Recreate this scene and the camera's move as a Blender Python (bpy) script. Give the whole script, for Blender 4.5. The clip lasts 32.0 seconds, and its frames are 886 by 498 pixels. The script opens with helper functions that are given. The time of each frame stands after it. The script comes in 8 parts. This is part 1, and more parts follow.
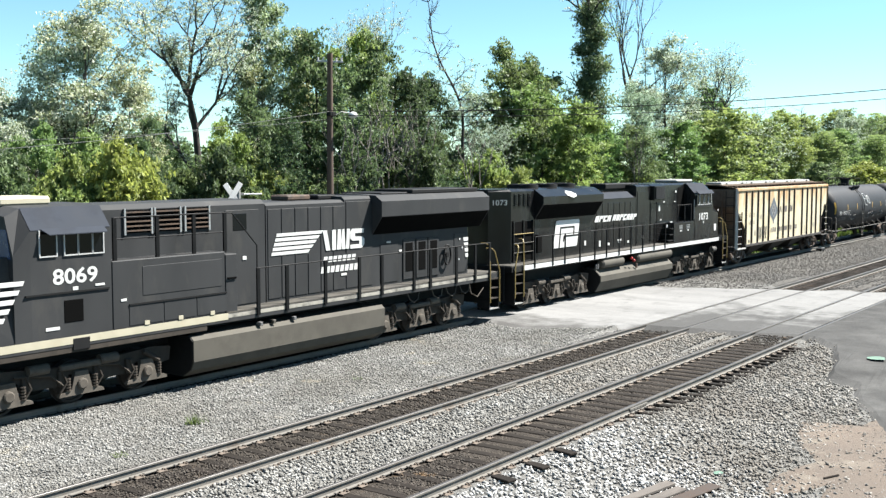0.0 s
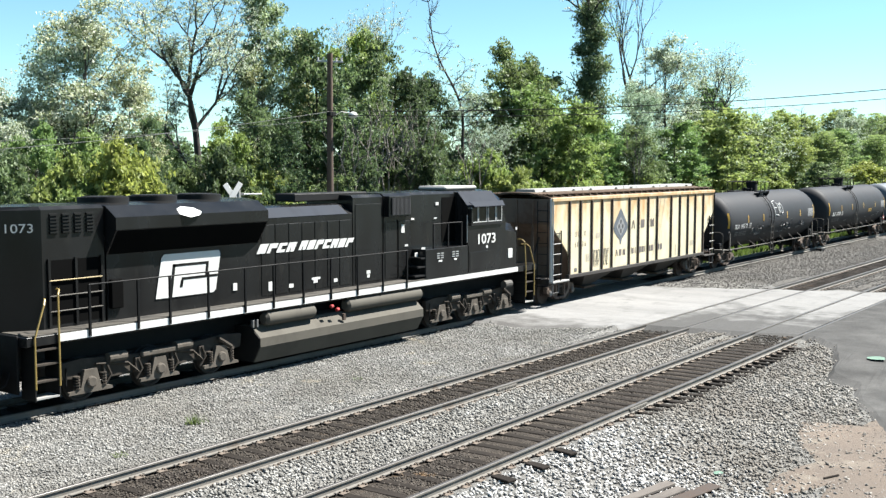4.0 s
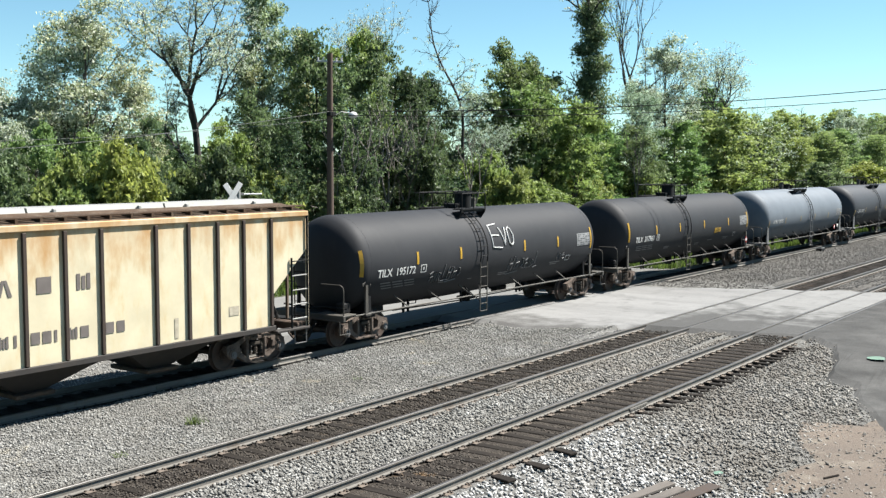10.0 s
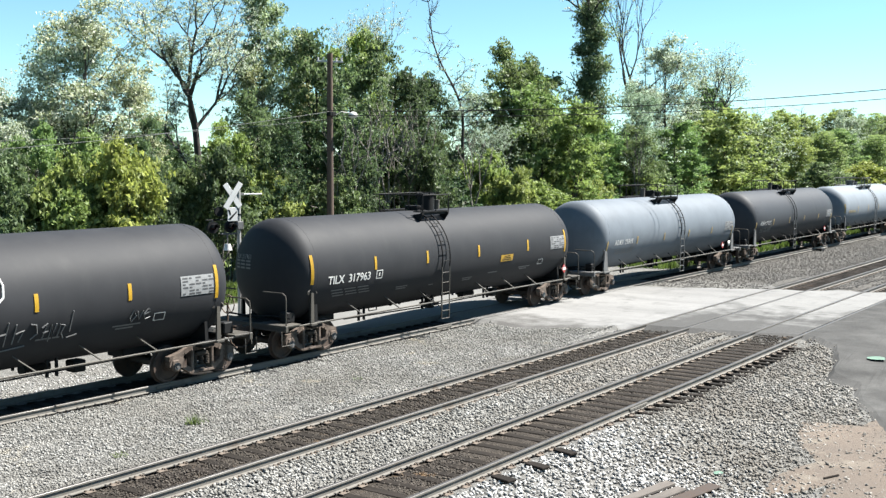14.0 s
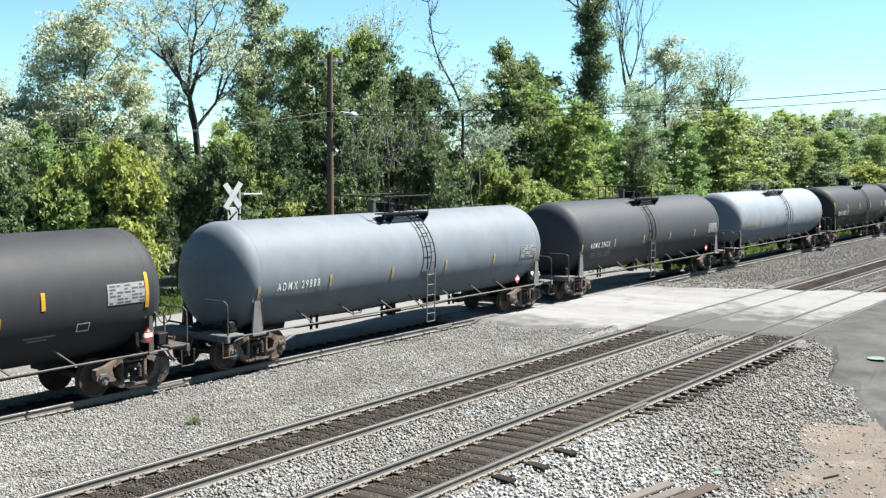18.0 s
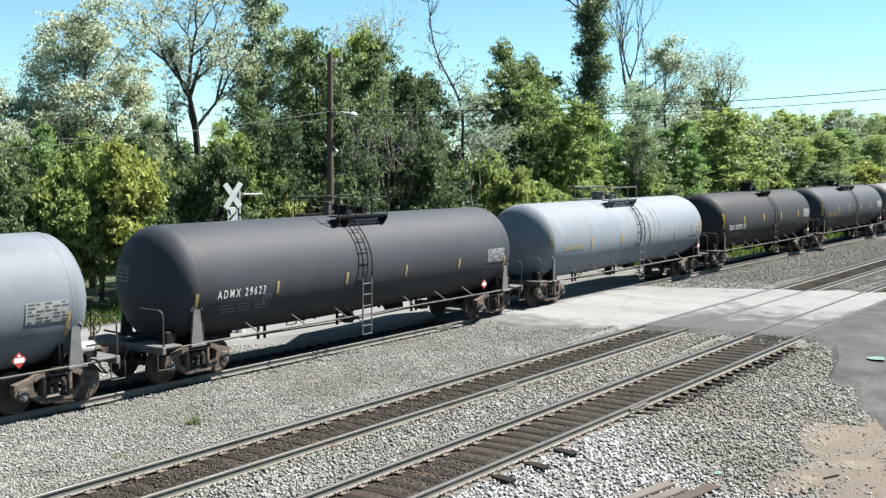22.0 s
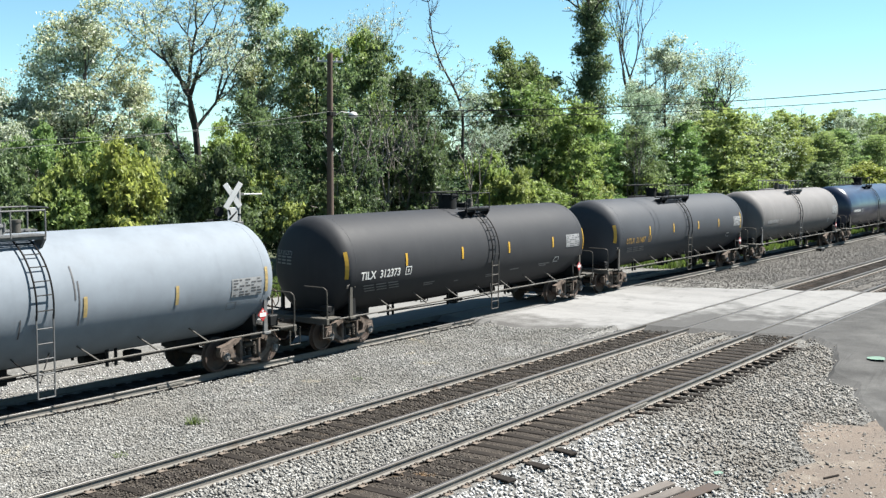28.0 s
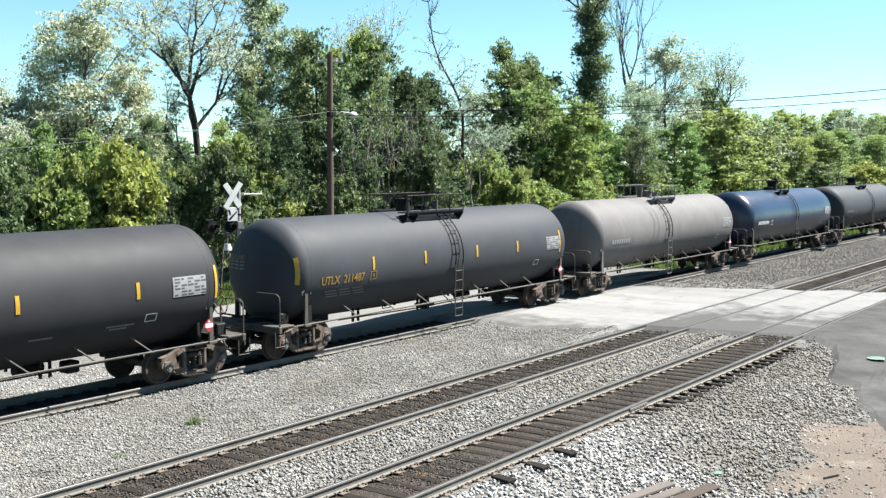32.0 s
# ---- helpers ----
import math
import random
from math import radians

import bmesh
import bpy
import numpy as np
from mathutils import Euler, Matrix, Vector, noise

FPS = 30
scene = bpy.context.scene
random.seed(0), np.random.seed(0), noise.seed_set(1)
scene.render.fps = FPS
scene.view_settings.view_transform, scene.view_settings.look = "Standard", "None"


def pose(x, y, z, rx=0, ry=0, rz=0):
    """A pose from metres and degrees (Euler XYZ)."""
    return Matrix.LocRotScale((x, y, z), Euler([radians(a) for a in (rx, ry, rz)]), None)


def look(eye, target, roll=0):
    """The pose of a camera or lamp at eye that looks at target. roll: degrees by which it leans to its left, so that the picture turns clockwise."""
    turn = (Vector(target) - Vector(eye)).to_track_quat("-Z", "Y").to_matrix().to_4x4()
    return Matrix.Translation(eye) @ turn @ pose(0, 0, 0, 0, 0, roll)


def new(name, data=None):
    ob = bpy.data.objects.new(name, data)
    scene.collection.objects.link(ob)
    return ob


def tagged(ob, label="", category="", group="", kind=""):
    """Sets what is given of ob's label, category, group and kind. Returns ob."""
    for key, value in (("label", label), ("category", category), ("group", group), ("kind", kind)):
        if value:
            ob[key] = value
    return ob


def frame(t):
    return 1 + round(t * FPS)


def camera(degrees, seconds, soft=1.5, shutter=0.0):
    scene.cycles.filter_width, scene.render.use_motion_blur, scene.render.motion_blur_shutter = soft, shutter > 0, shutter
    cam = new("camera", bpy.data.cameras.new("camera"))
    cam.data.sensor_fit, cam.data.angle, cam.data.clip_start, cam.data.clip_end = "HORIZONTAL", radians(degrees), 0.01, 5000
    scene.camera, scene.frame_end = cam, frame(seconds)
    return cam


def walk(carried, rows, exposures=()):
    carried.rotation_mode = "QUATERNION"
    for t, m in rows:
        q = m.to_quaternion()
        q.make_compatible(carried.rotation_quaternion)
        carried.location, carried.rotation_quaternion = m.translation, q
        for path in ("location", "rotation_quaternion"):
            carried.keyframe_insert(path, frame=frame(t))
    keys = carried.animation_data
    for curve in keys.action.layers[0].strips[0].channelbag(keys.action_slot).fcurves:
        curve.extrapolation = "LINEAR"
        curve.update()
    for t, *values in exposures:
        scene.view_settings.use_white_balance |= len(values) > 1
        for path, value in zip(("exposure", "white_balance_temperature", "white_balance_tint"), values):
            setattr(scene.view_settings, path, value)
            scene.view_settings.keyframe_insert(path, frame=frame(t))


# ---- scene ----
cam = camera(45.25, 32.0, soft=1.35, shutter=0.0)
EYE = Vector((0.0, 0.0, 5.546))
VIEW = Matrix.Translation(EYE) @ Euler((radians(90 - 4.6), 0, radians(-54.141)), "XYZ").to_matrix().to_4x4() @ pose(0, 0, 0, 0, 0, 0.06)
walk(cam, [(0.0, VIEW), (32.0, VIEW)], exposures=[(0.0, 2.07), (3.0, 2.07), (6.0, 1.97), (7.0, 1.92), (8.0, 1.76), (9.0, 1.71), (10.0, 1.76), (11.0, 2.00), (12.0, 2.07), (13.0, 2.05), (17.0, 2.09), (19.0, 1.99), (22.0, 1.93), (24.0, 1.99), (28.0, 1.93), (31.0, 2.11), (32.0, 2.11)])

# ---- light ----
SUN_TO = Vector((0.60, -0.42, 1.0)).normalized()
world = bpy.data.worlds.new("sky")
scene.world = world
world.use_nodes = True
wn = world.node_tree
wn.nodes.clear()
sky = wn.nodes.new("ShaderNodeTexSky")
sky.sky_type = "NISHITA"
sky.sun_disc = False
sky.sun_elevation = math.asin(SUN_TO.z)
sky.sun_rotation = math.atan2(SUN_TO.x, SUN_TO.y)
sky.air_density, sky.dust_density, sky.ozone_density = 0.85, 0.0, 0.8
sky.altitude = 600
bg = wn.nodes.new("ShaderNodeBackground")
bg.inputs["Strength"].default_value = 0.0445
wo = wn.nodes.new("ShaderNodeOutputWorld")
tint = wn.nodes.new("ShaderNodeMix")
tint.data_type, tint.blend_type = "RGBA", "MULTIPLY"
tint.inputs[0].default_value = 1.0
tint.inputs[7].default_value = (0.76, 1.02, 1.0, 1)
wn.links.new(sky.outputs[0], tint.inputs[6])
wn.links.new(tint.outputs[2], bg.inputs[0])
wn.links.new(bg.outputs[0], wo.inputs[0])
sun_data = bpy.data.lights.new("sun", "SUN")
sun_data.energy = 5.0
sun_data.angle = radians(0.53)
sun_data.color = (0.985, 0.96, 0.90)
sun = new("sun", sun_data)
sun.matrix_world = look(SUN_TO * 100, (0, 0, 0))

# ---- materials ----
def nodes_of(name):
    m = bpy.data.materials.new(name)
    m.use_nodes = True
    return m, m.node_tree, m.node_tree.nodes["Principled BSDF"]


def noise_node(nt, vec, scale, detail=4.0, rough=0.55):
    n = nt.nodes.new("ShaderNodeTexNoise")
    n.inputs["Scale"].default_value = scale
    n.inputs["Detail"].default_value = detail
    n.inputs["Roughness"].default_value = rough
    if vec is not None:
        nt.links.new(vec, n.inputs["Vector"])
    return n


def ramp_node(nt, fac, stops):
    r = nt.nodes.new("ShaderNodeValToRGB")
    while len(r.color_ramp.elements) < len(stops):
        r.color_ramp.elements.new(0.5)
    for e, (p, c) in zip(r.color_ramp.elements, stops):
        e.position = p
        e.color = (*c, 1) if len(c) == 3 else c
    nt.links.new(fac, r.inputs[0])
    return r


def mix_node(nt, fac, a, b, kind="MIX"):
    m = nt.nodes.new("ShaderNodeMix")
    m.data_type, m.blend_type = "RGBA", kind
    for sock, v in ((m.inputs[0], fac), (m.inputs[6], a), (m.inputs[7], b)):
        if isinstance(v, (int, float)):
            sock.default_value = v
        elif isinstance(v, tuple):
            sock.default_value = (*v, 1)
        else:
            nt.links.new(v, sock)
    return m.outputs[2]


def bump_node(nt, height, strength, dist, bsdf):
    b = nt.nodes.new("ShaderNodeBump")
    b.inputs["Strength"].default_value = strength
    b.inputs["Distance"].default_value = dist
    nt.links.new(height, b.inputs["Height"])
    nt.links.new(b.outputs[0], bsdf.inputs["Normal"])


def coords(nt, stretch=(1, 1, 1), vary=True):
    tc = nt.nodes.new("ShaderNodeTexCoord")
    mp = nt.nodes.new("ShaderNodeMapping")
    mp.inputs["Scale"].default_value = stretch
    nt.links.new(tc.outputs["Object"], mp.inputs["Vector"])
    if vary:
        oi = nt.nodes.new("ShaderNodeObjectInfo")
        k = nt.nodes.new("ShaderNodeMath")
        k.operation = "MULTIPLY"
        k.inputs[1].default_value = 37.0
        nt.links.new(oi.outputs["Random"], k.inputs[0])
        nt.links.new(k.outputs[0], mp.inputs["Location"])
    return mp.outputs[0]


def scaled(c, k):
    return tuple(min(1.0, v * k) for v in c)


TONE = 0.52  # reflectance of weathered surfaces against clean ones


def weathered(*cols):
    return [None if c is None else scaled(c, TONE) for c in cols]


def mat(name, col, rough=0.6, metal=0.0, var=0.15, scale=2.0, fine=45.0, bump=0.15, dirt=None, amount=0.45, dscale=0.9, stretch=(1, 1, 1), coat=0.0, depth=0.004, spread=0.12, spec=0.5):
    """Paint, steel, wood and the like: two scales of tone, dirt patches and fine relief."""
    m, nt, b = nodes_of(name)
    col, dirt = weathered(col, dirt)
    vec = coords(nt, stretch)
    n1, n2 = noise_node(nt, vec, scale, 5), noise_node(nt, vec, fine, 3)
    tone = ramp_node(nt, n1.outputs[0], [(0.3, scaled(col, 1 - var)), (0.7, scaled(col, 1 + var))])
    out = mix_node(nt, 0.35, tone.outputs[0], mix_node(nt, n2.outputs[0], scaled(col, 1 - var), scaled(col, 1 + var)))
    if dirt:
        n3 = noise_node(nt, vec, dscale, 8, 0.65)
        k = ramp_node(nt, n3.outputs[0], [(amount, (0, 0, 0)), (amount + spread, (1, 1, 1))])
        half = nt.nodes.new("ShaderNodeMath")
        half.operation = "MULTIPLY"
        half.inputs[1].default_value = 0.75
        nt.links.new(k.outputs[0], half.inputs[0])
        out = mix_node(nt, half.outputs[0], out, dirt)
    nt.links.new(out, b.inputs["Base Color"])
    r = ramp_node(nt, n1.outputs[0], [(0.2, (max(0.02, rough - 0.1),) * 3), (0.8, (min(1, rough + 0.12),) * 3)])
    nt.links.new(r.outputs[0], b.inputs["Roughness"])
    b.inputs["Metallic"].default_value = metal
    b.inputs["Coat Weight"].default_value = coat
    b.inputs["Specular IOR Level"].default_value = spec
    if bump:
        bump_node(nt, n2.outputs[0], bump, depth, b)
    return m


def streaked(name, col, dirt, rough=0.5, amount=0.5, sx=2.5, sz=0.22, rust=None, rough_dirt=0.08, top=None, spec=0.18):
    """Painted car side with vertical dirt streaks, and rust that runs from the top edge."""
    m, nt, b = nodes_of(name)
    col, dirt, rust = weathered(col, dirt, rust)
    vec = coords(nt, (sx, sx, sz))
    plain = coords(nt)
    n1 = noise_node(nt, vec, 2.2, 8, 0.6)
    n2 = noise_node(nt, plain, 1.1, 6, 0.6)
    n3 = noise_node(nt, plain, 30, 3)
    k = ramp_node(nt, n1.outputs[0], [(amount, (0, 0, 0)), (amount + 0.25, (1, 1, 1))])
    tone = mix_node(nt, ramp_node(nt, n2.outputs[0], [(0.35, (0, 0, 0)), (0.7, (1, 1, 1))]).outputs[0], scaled(col, 0.88), scaled(col, 1.08))
    f = nt.nodes.new("ShaderNodeMath")
    f.operation = "MULTIPLY"
    f.inputs[1].default_value = 0.6
    nt.links.new(k.outputs[0], f.inputs[0])
    out = mix_node(nt, f.outputs[0], tone, dirt)
    if rust and top:
        tc = nt.nodes.new("ShaderNodeTexCoord")
        sp = nt.nodes.new("ShaderNodeSeparateXYZ")
        nt.links.new(tc.outputs["Object"], sp.inputs[0])
        mr = nt.nodes.new("ShaderNodeMapRange")
        mr.inputs[1].default_value, mr.inputs[2].default_value = top[0], top[1]
        nt.links.new(sp.outputs[2], mr.inputs[0])
        add = nt.nodes.new("ShaderNodeMath")
        add.operation = "MULTIPLY_ADD"
        add.inputs[1].default_value = 0.45
        nt.links.new(mr.outputs[0], add.inputs[0])
        nt.links.new(n1.outputs[0], add.inputs[2])
        kr = ramp_node(nt, add.outputs[0], [(0.60, (0, 0, 0)), (1.05, (0.75, 0.75, 0.75))])
        out = mix_node(nt, kr.outputs[0], out, rust)
    nt.links.new(out, b.inputs["Base Color"])
    r = ramp_node(nt, n2.outputs[0], [(0.3, (rough,) * 3), (0.75, (min(1, rough + rough_dirt),) * 3)])
    nt.links.new(r.outputs[0], b.inputs["Roughness"])
    bump_node(nt, n3.outputs[0], 0.03, 0.002, b)
    b.inputs["Specular IOR Level"].default_value = spec
    return m


def gravel_mat(name, dark, light, cell=19.0, island=False, dust=(0.42, 0.39, 0.34), rust=None):
    m, nt, b = nodes_of(name)
    dark, light, dust = weathered(dark, light, dust)
    vec = coords(nt, vary=False)
    big = noise_node(nt, vec, 0.35, 5, 0.6)
    mid = noise_node(nt, vec, 2.1, 4)
    fine = noise_node(nt, vec, 130, 3)
    if island:
        g = nt.nodes.new("ShaderNodeNewGeometry")
        value = g.outputs["Random Per Island"]
    else:
        v = nt.nodes.new("ShaderNodeTexVoronoi")
        v.inputs["Scale"].default_value = cell
        nt.links.new(vec, v.inputs["Vector"])
        sep = nt.nodes.new("ShaderNodeSeparateColor")
        nt.links.new(v.outputs["Color"], sep.inputs[0])
        value = sep.outputs[0]
    stops = [(0.0, dark), (0.35, tuple((a * 0.6 + c * 0.4) for a, c in zip(dark, light))), (0.8, light), (1.0, scaled(light, 1.25))]
    col = ramp_node(nt, value, stops).outputs[0]
    col = mix_node(nt, ramp_node(nt, big.outputs[0], [(0.40, (0, 0, 0)), (0.62, (0.62, 0.62, 0.62))]).outputs[0], col, dust)
    col = mix_node(nt, ramp_node(nt, mid.outputs[0], [(0.5, (0, 0, 0)), (0.8, (0.5, 0.5, 0.5))]).outputs[0], col, scaled(dark, 0.8))
    col = mix_node(nt, 0.3, col, mix_node(nt, fine.outputs[0], scaled(dark, 0.7), scaled(light, 1.1)))
    if rust:
        spots = noise_node(nt, vec, 0.9, 6, 0.7)
        col = mix_node(nt, ramp_node(nt, spots.outputs[0], [(0.60, (0, 0, 0)), (0.70, (0.6, 0.6, 0.6))]).outputs[0], col, rust)
    nt.links.new(col, b.inputs["Base Color"])
    b.inputs["Roughness"].default_value = 0.9
    b.inputs["Specular IOR Level"].default_value = 0.12
    if island:
        bump_node(nt, fine.outputs[0], 0.3, 0.004, b)
    else:
        inv = nt.nodes.new("ShaderNodeMath")
        inv.operation = "SUBTRACT"
        inv.inputs[0].default_value = 1.0
        nt.links.new(v.outputs["Distance"], inv.inputs[1])
        bump_node(nt, inv.outputs[0], 1.0, 0.03, b)
    return m


def leaf_mat(name, dark, light, pale=None, share=0.0):
    m, nt, b = nodes_of(name)
    dark, light, pale = (None if c is None else scaled(c, 0.58) for c in (dark, light, pale))
    g = nt.nodes.new("ShaderNodeNewGeometry")
    oi = nt.nodes.new("ShaderNodeObjectInfo")
    stops = [(0.0, dark), (1.0 - max(share, 0.01), light)]
    if pale:
        stops.append((min(1.0, 1.0 - share + 0.06), pale))
    col = ramp_node(nt, g.outputs["Random Per Island"], stops).outputs[0]
    tint = ramp_node(nt, oi.outputs["Random"], [(0.0, (0.80, 0.96, 0.88)), (0.5, (0.99, 1.02, 0.97)), (1.0, (1.13, 1.1, 0.88))])
    col = mix_node(nt, 1.0, col, tint.outputs[0], "MULTIPLY")
    nt.links.new(col, b.inputs["Base Color"])
    b.inputs["Roughness"].default_value = 0.55
    b.inputs["Specular IOR Level"].default_value = 0.3
    tr = nt.nodes.new("ShaderNodeBsdfTranslucent")
    nt.links.new(mix_node(nt, 1.0, col, (0.97, 1.0, 0.76), "MULTIPLY"), tr.inputs[0])
    mx = nt.nodes.new("ShaderNodeMixShader")
    mx.inputs[0].default_value = 0.48
    nt.links.new(b.outputs[0], mx.inputs[1])
    nt.links.new(tr.outputs[0], mx.inputs[2])
    nt.links.new(mx.outputs[0], nt.nodes["Material Output"].inputs[0])
    return m


LOCO_BLACK = mat("loco_black_paint", (0.017, 0.017, 0.0175), 0.22, 0, 0.25, 1.2, 60, 0.04, (0.034, 0.033, 0.031), 0.58, 1.6, (1, 1, 0.4), spec=0.22)
LOCO_GREY = mat("dusty_black_paint", (0.056, 0.057, 0.059), 0.6, 0, 0.2, 1.1, 60, 0.05, (0.080, 0.078, 0.075), 0.54, 1.4, (1, 1, 0.4), spec=0.12)
# Flat black; as a sheet it stands in for the shade inside openings.
PIT = mat("flat_black_and_opening_shade", (0.003, 0.003, 0.003), 0.9, 0, 0.2, 4, 60, 0.0, spec=0.05)
# Matte blue-grey that paints the sky's reflection onto black roof slopes and visors.
SKY_TINTED = mat("black_paint_with_sky_reflection", (0.050, 0.057, 0.072), 0.8, 0, 0.15, 2, 60, 0.05, (0.042, 0.047, 0.06), 0.5, 1.5, spec=0.08)
FUEL_DUST = mat("tan_dusted_fuel_tank", (0.132, 0.121, 0.101), 0.8, 0, 0.15, 1.3, 30, 0.1, (0.105, 0.095, 0.08), 0.5, 0.9, spec=0.2)
TRUCK_TAN = mat("tan_dusted_truck_steel", (0.14, 0.122, 0.102), 0.9, 0, 0.35, 4, 60, 0.3, (0.08, 0.064, 0.05), 0.54, 3.0, spec=0.2)
SIDE_CAST = mat("rusty_tan_cast_frame", (0.185, 0.145, 0.12), 0.9, 0, 0.45, 5, 60, 0.4, (0.05, 0.036, 0.029), 0.5, 4.0, spec=0.2)
SILL_GREY = mat("grimy_grey_stripe", (0.46, 0.43, 0.37), 0.7, 0, 0.2, 3, 60, 0.05, (0.12, 0.11, 0.095), 0.5, 2.0)
GREY_FITTING = mat("dull_grey_fittings", (0.2, 0.2, 0.2), 0.7, 0, 0.2, 3, 60, 0.05, (0.12, 0.115, 0.11), 0.5, 2.0, spec=0.2)
# Oily grime plus the train's shadow, both put into the ballast colour.
BED_SHADE = gravel_mat("grime_and_shade_ballast", (0.012, 0.011, 0.010), (0.04, 0.036, 0.032), 24, dust=(0.022, 0.02, 0.018))
TANK_DUST = mat("dusty_fuel_tank", (0.085, 0.075, 0.06), 0.75, 0, 0.2, 1.3, 30, 0.1, (0.05, 0.045, 0.04), 0.5, 0.9)
TRUCK = mat("truck_grime", (0.068, 0.057, 0.047), 0.9, 0, 0.35, 5, 60, 0.4, (0.1, 0.083, 0.066), 0.56, 3.0, spec=0.2)
TRUCK_RUST = mat("rusty_cast_steel", (0.12, 0.075, 0.05), 0.85, 0, 0.35, 5, 60, 0.4, (0.05, 0.04, 0.035), 0.5, 4.0)
WHEEL_STEEL = mat("wheel_steel", (0.085, 0.054, 0.040), 0.75, 0.1, 0.3, 6, 60, 0.3, (0.035, 0.027, 0.023), 0.5, 4.0)
DARK = mat("black_fittings", (0.011, 0.011, 0.0115), 0.7, 0, 0.25, 4, 60, 0.1, spec=0.2)
WHITE = mat("white_paint", (0.86, 0.855, 0.83), 0.5, 0, 0.06, 3, 60, 0.05, (0.45, 0.42, 0.37), 0.66, 3.0)
CREAM_STRIPE = mat("dirty_cream_stripe", (0.64, 0.58, 0.43), 0.6, 0, 0.1, 3, 60, 0.05, (0.62, 0.54, 0.38), 0.55, 2.0)
YELLOW = mat("yellow_reflector", (0.62, 0.36, 0.02), 0.4, 0, 0.12, 6, 60, 0.05, (0.4, 0.27, 0.06), 0.6, 5.0)
YELLOW_RAIL = mat("yellow_handrail_paint", (0.36, 0.25, 0.07), 0.5, 0, 0.15, 6, 60, 0.05)
OCHRE_FADED = mat("faded_ochre_stripe", (0.46, 0.33, 0.12), 0.65, 0, 0.3, 9, 60, 0.02, (0.26, 0.2, 0.1), 0.5, 12.0)
RUSTY_FADED = mat("nearly_gone_rusty_lettering", (0.40, 0.33, 0.19), 0.65, 0, 0.3, 9, 60, 0.02, (0.27, 0.26, 0.24), 0.5, 10.0)
OCHRE = mat("ochre_stencil", (0.36, 0.21, 0.03), 0.6, 0, 0.2, 9, 60, 0.02)
LENS_RED = mat("dark_red_lens", (0.025, 0.004, 0.004), 0.15, 0, 0.1, 6, 60, 0.0)
GREY_POST = mat("dusty_grille_bars", (0.075, 0.075, 0.078), 0.6, 0, 0.2, 4, 60, 0.05, spec=0.15)
BLACK_POST = mat("black_handrail_paint", (0.005, 0.005, 0.0055), 0.6, 0, 0.2, 4, 60, 0.05, spec=0.15)
RED = mat("red_paint", (0.5, 0.03, 0.03), 0.5, 0, 0.2, 6, 60, 0.05)
GREY_MARK = mat("grey_stencil", (0.17, 0.17, 0.17), 0.6, 0, 0.3, 9, 60, 0.02)
FAINT_MARK = mat("faint_worn_stencil", (0.62, 0.55, 0.42), 0.6, 0, 0.3, 9, 60, 0.02)
CHALK = mat("chalk_white_spray", (0.31, 0.315, 0.32), 0.7, 0, 0.25, 12, 60, 0.02)
SCRAWL = mat("faint_grey_spray", (0.07, 0.07, 0.075), 0.7, 0, 0.3, 12, 60, 0.02)
BLUE_MARK = mat("faded_blue_emblem", (0.135, 0.15, 0.175), 0.6, 0, 0.2, 6, 60, 0.03)
BROWN_MARK = mat("faded_brown_lettering", (0.2, 0.17, 0.155), 0.6, 0, 0.2, 6, 60, 0.03)
PALE_BLUE = mat("pale_blue_paint", (0.45, 0.55, 0.66), 0.5, 0, 0.1, 6, 60, 0.03)
ROOF_GREY = mat("galvanised_roof", (0.46, 0.455, 0.43), 0.55, 0.1, 0.12, 2, 40, 0.08, (0.35, 0.3, 0.25), 0.6, 2.0)
RUST = mat("rust_brown", (0.06, 0.038, 0.027), 0.85, 0, 0.35, 4, 50, 0.3, (0.07, 0.04, 0.025), 0.5, 3.0)
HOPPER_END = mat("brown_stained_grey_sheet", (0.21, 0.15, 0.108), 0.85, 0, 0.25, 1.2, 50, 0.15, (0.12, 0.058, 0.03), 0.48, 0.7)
# Grimy steel, darkened further to paint in the shadow under the hopper car.
HOPPER_DARK = mat("hopper_grime_and_shade", (0.036, 0.029, 0.025), 0.8, 0, 0.35, 2, 50, 0.2, (0.05, 0.037, 0.029), 0.5, 1.5)
ROOF_RUST = mat("rusty_roof_sheet", (0.11, 0.07, 0.045), 0.9, 0, 0.35, 3, 50, 0.3, (0.2, 0.16, 0.12), 0.5, 2.0, spec=0.2)
CREAM = streaked("weathered_cream_paint", (0.97, 0.86, 0.61), (0.86, 0.66, 0.36), 0.6, 0.5, 1.1, 0.4, (0.62, 0.31, 0.10), top=(2.6, 4.35))
TANK_BLACK = streaked("tank_black_paint", (0.043, 0.044, 0.049), (0.052, 0.053, 0.056), 0.6, 0.5, 1.5, 0.3, spec=0.15)
TANK_SOFT = streaked("tank_worn_black_paint", (0.062, 0.067, 0.078), (0.072, 0.076, 0.085), 0.62, 0.5, 1.5, 0.3)
TANK_GREY = streaked("tank_grey_paint", (0.20, 0.228, 0.262), (0.15, 0.167, 0.19), 0.6, 0.56, 1.5, 0.3)
TANK_WHITE = streaked("tank_pale_grey_paint", (0.26, 0.295, 0.335), (0.205, 0.228, 0.255), 0.68, 0.56, 1.5, 0.3)
TANK_DULL = streaked("tank_weathered_grey_paint", (0.205, 0.195, 0.193), (0.15, 0.137, 0.133), 0.65, 0.52, 1.8, 0.2)
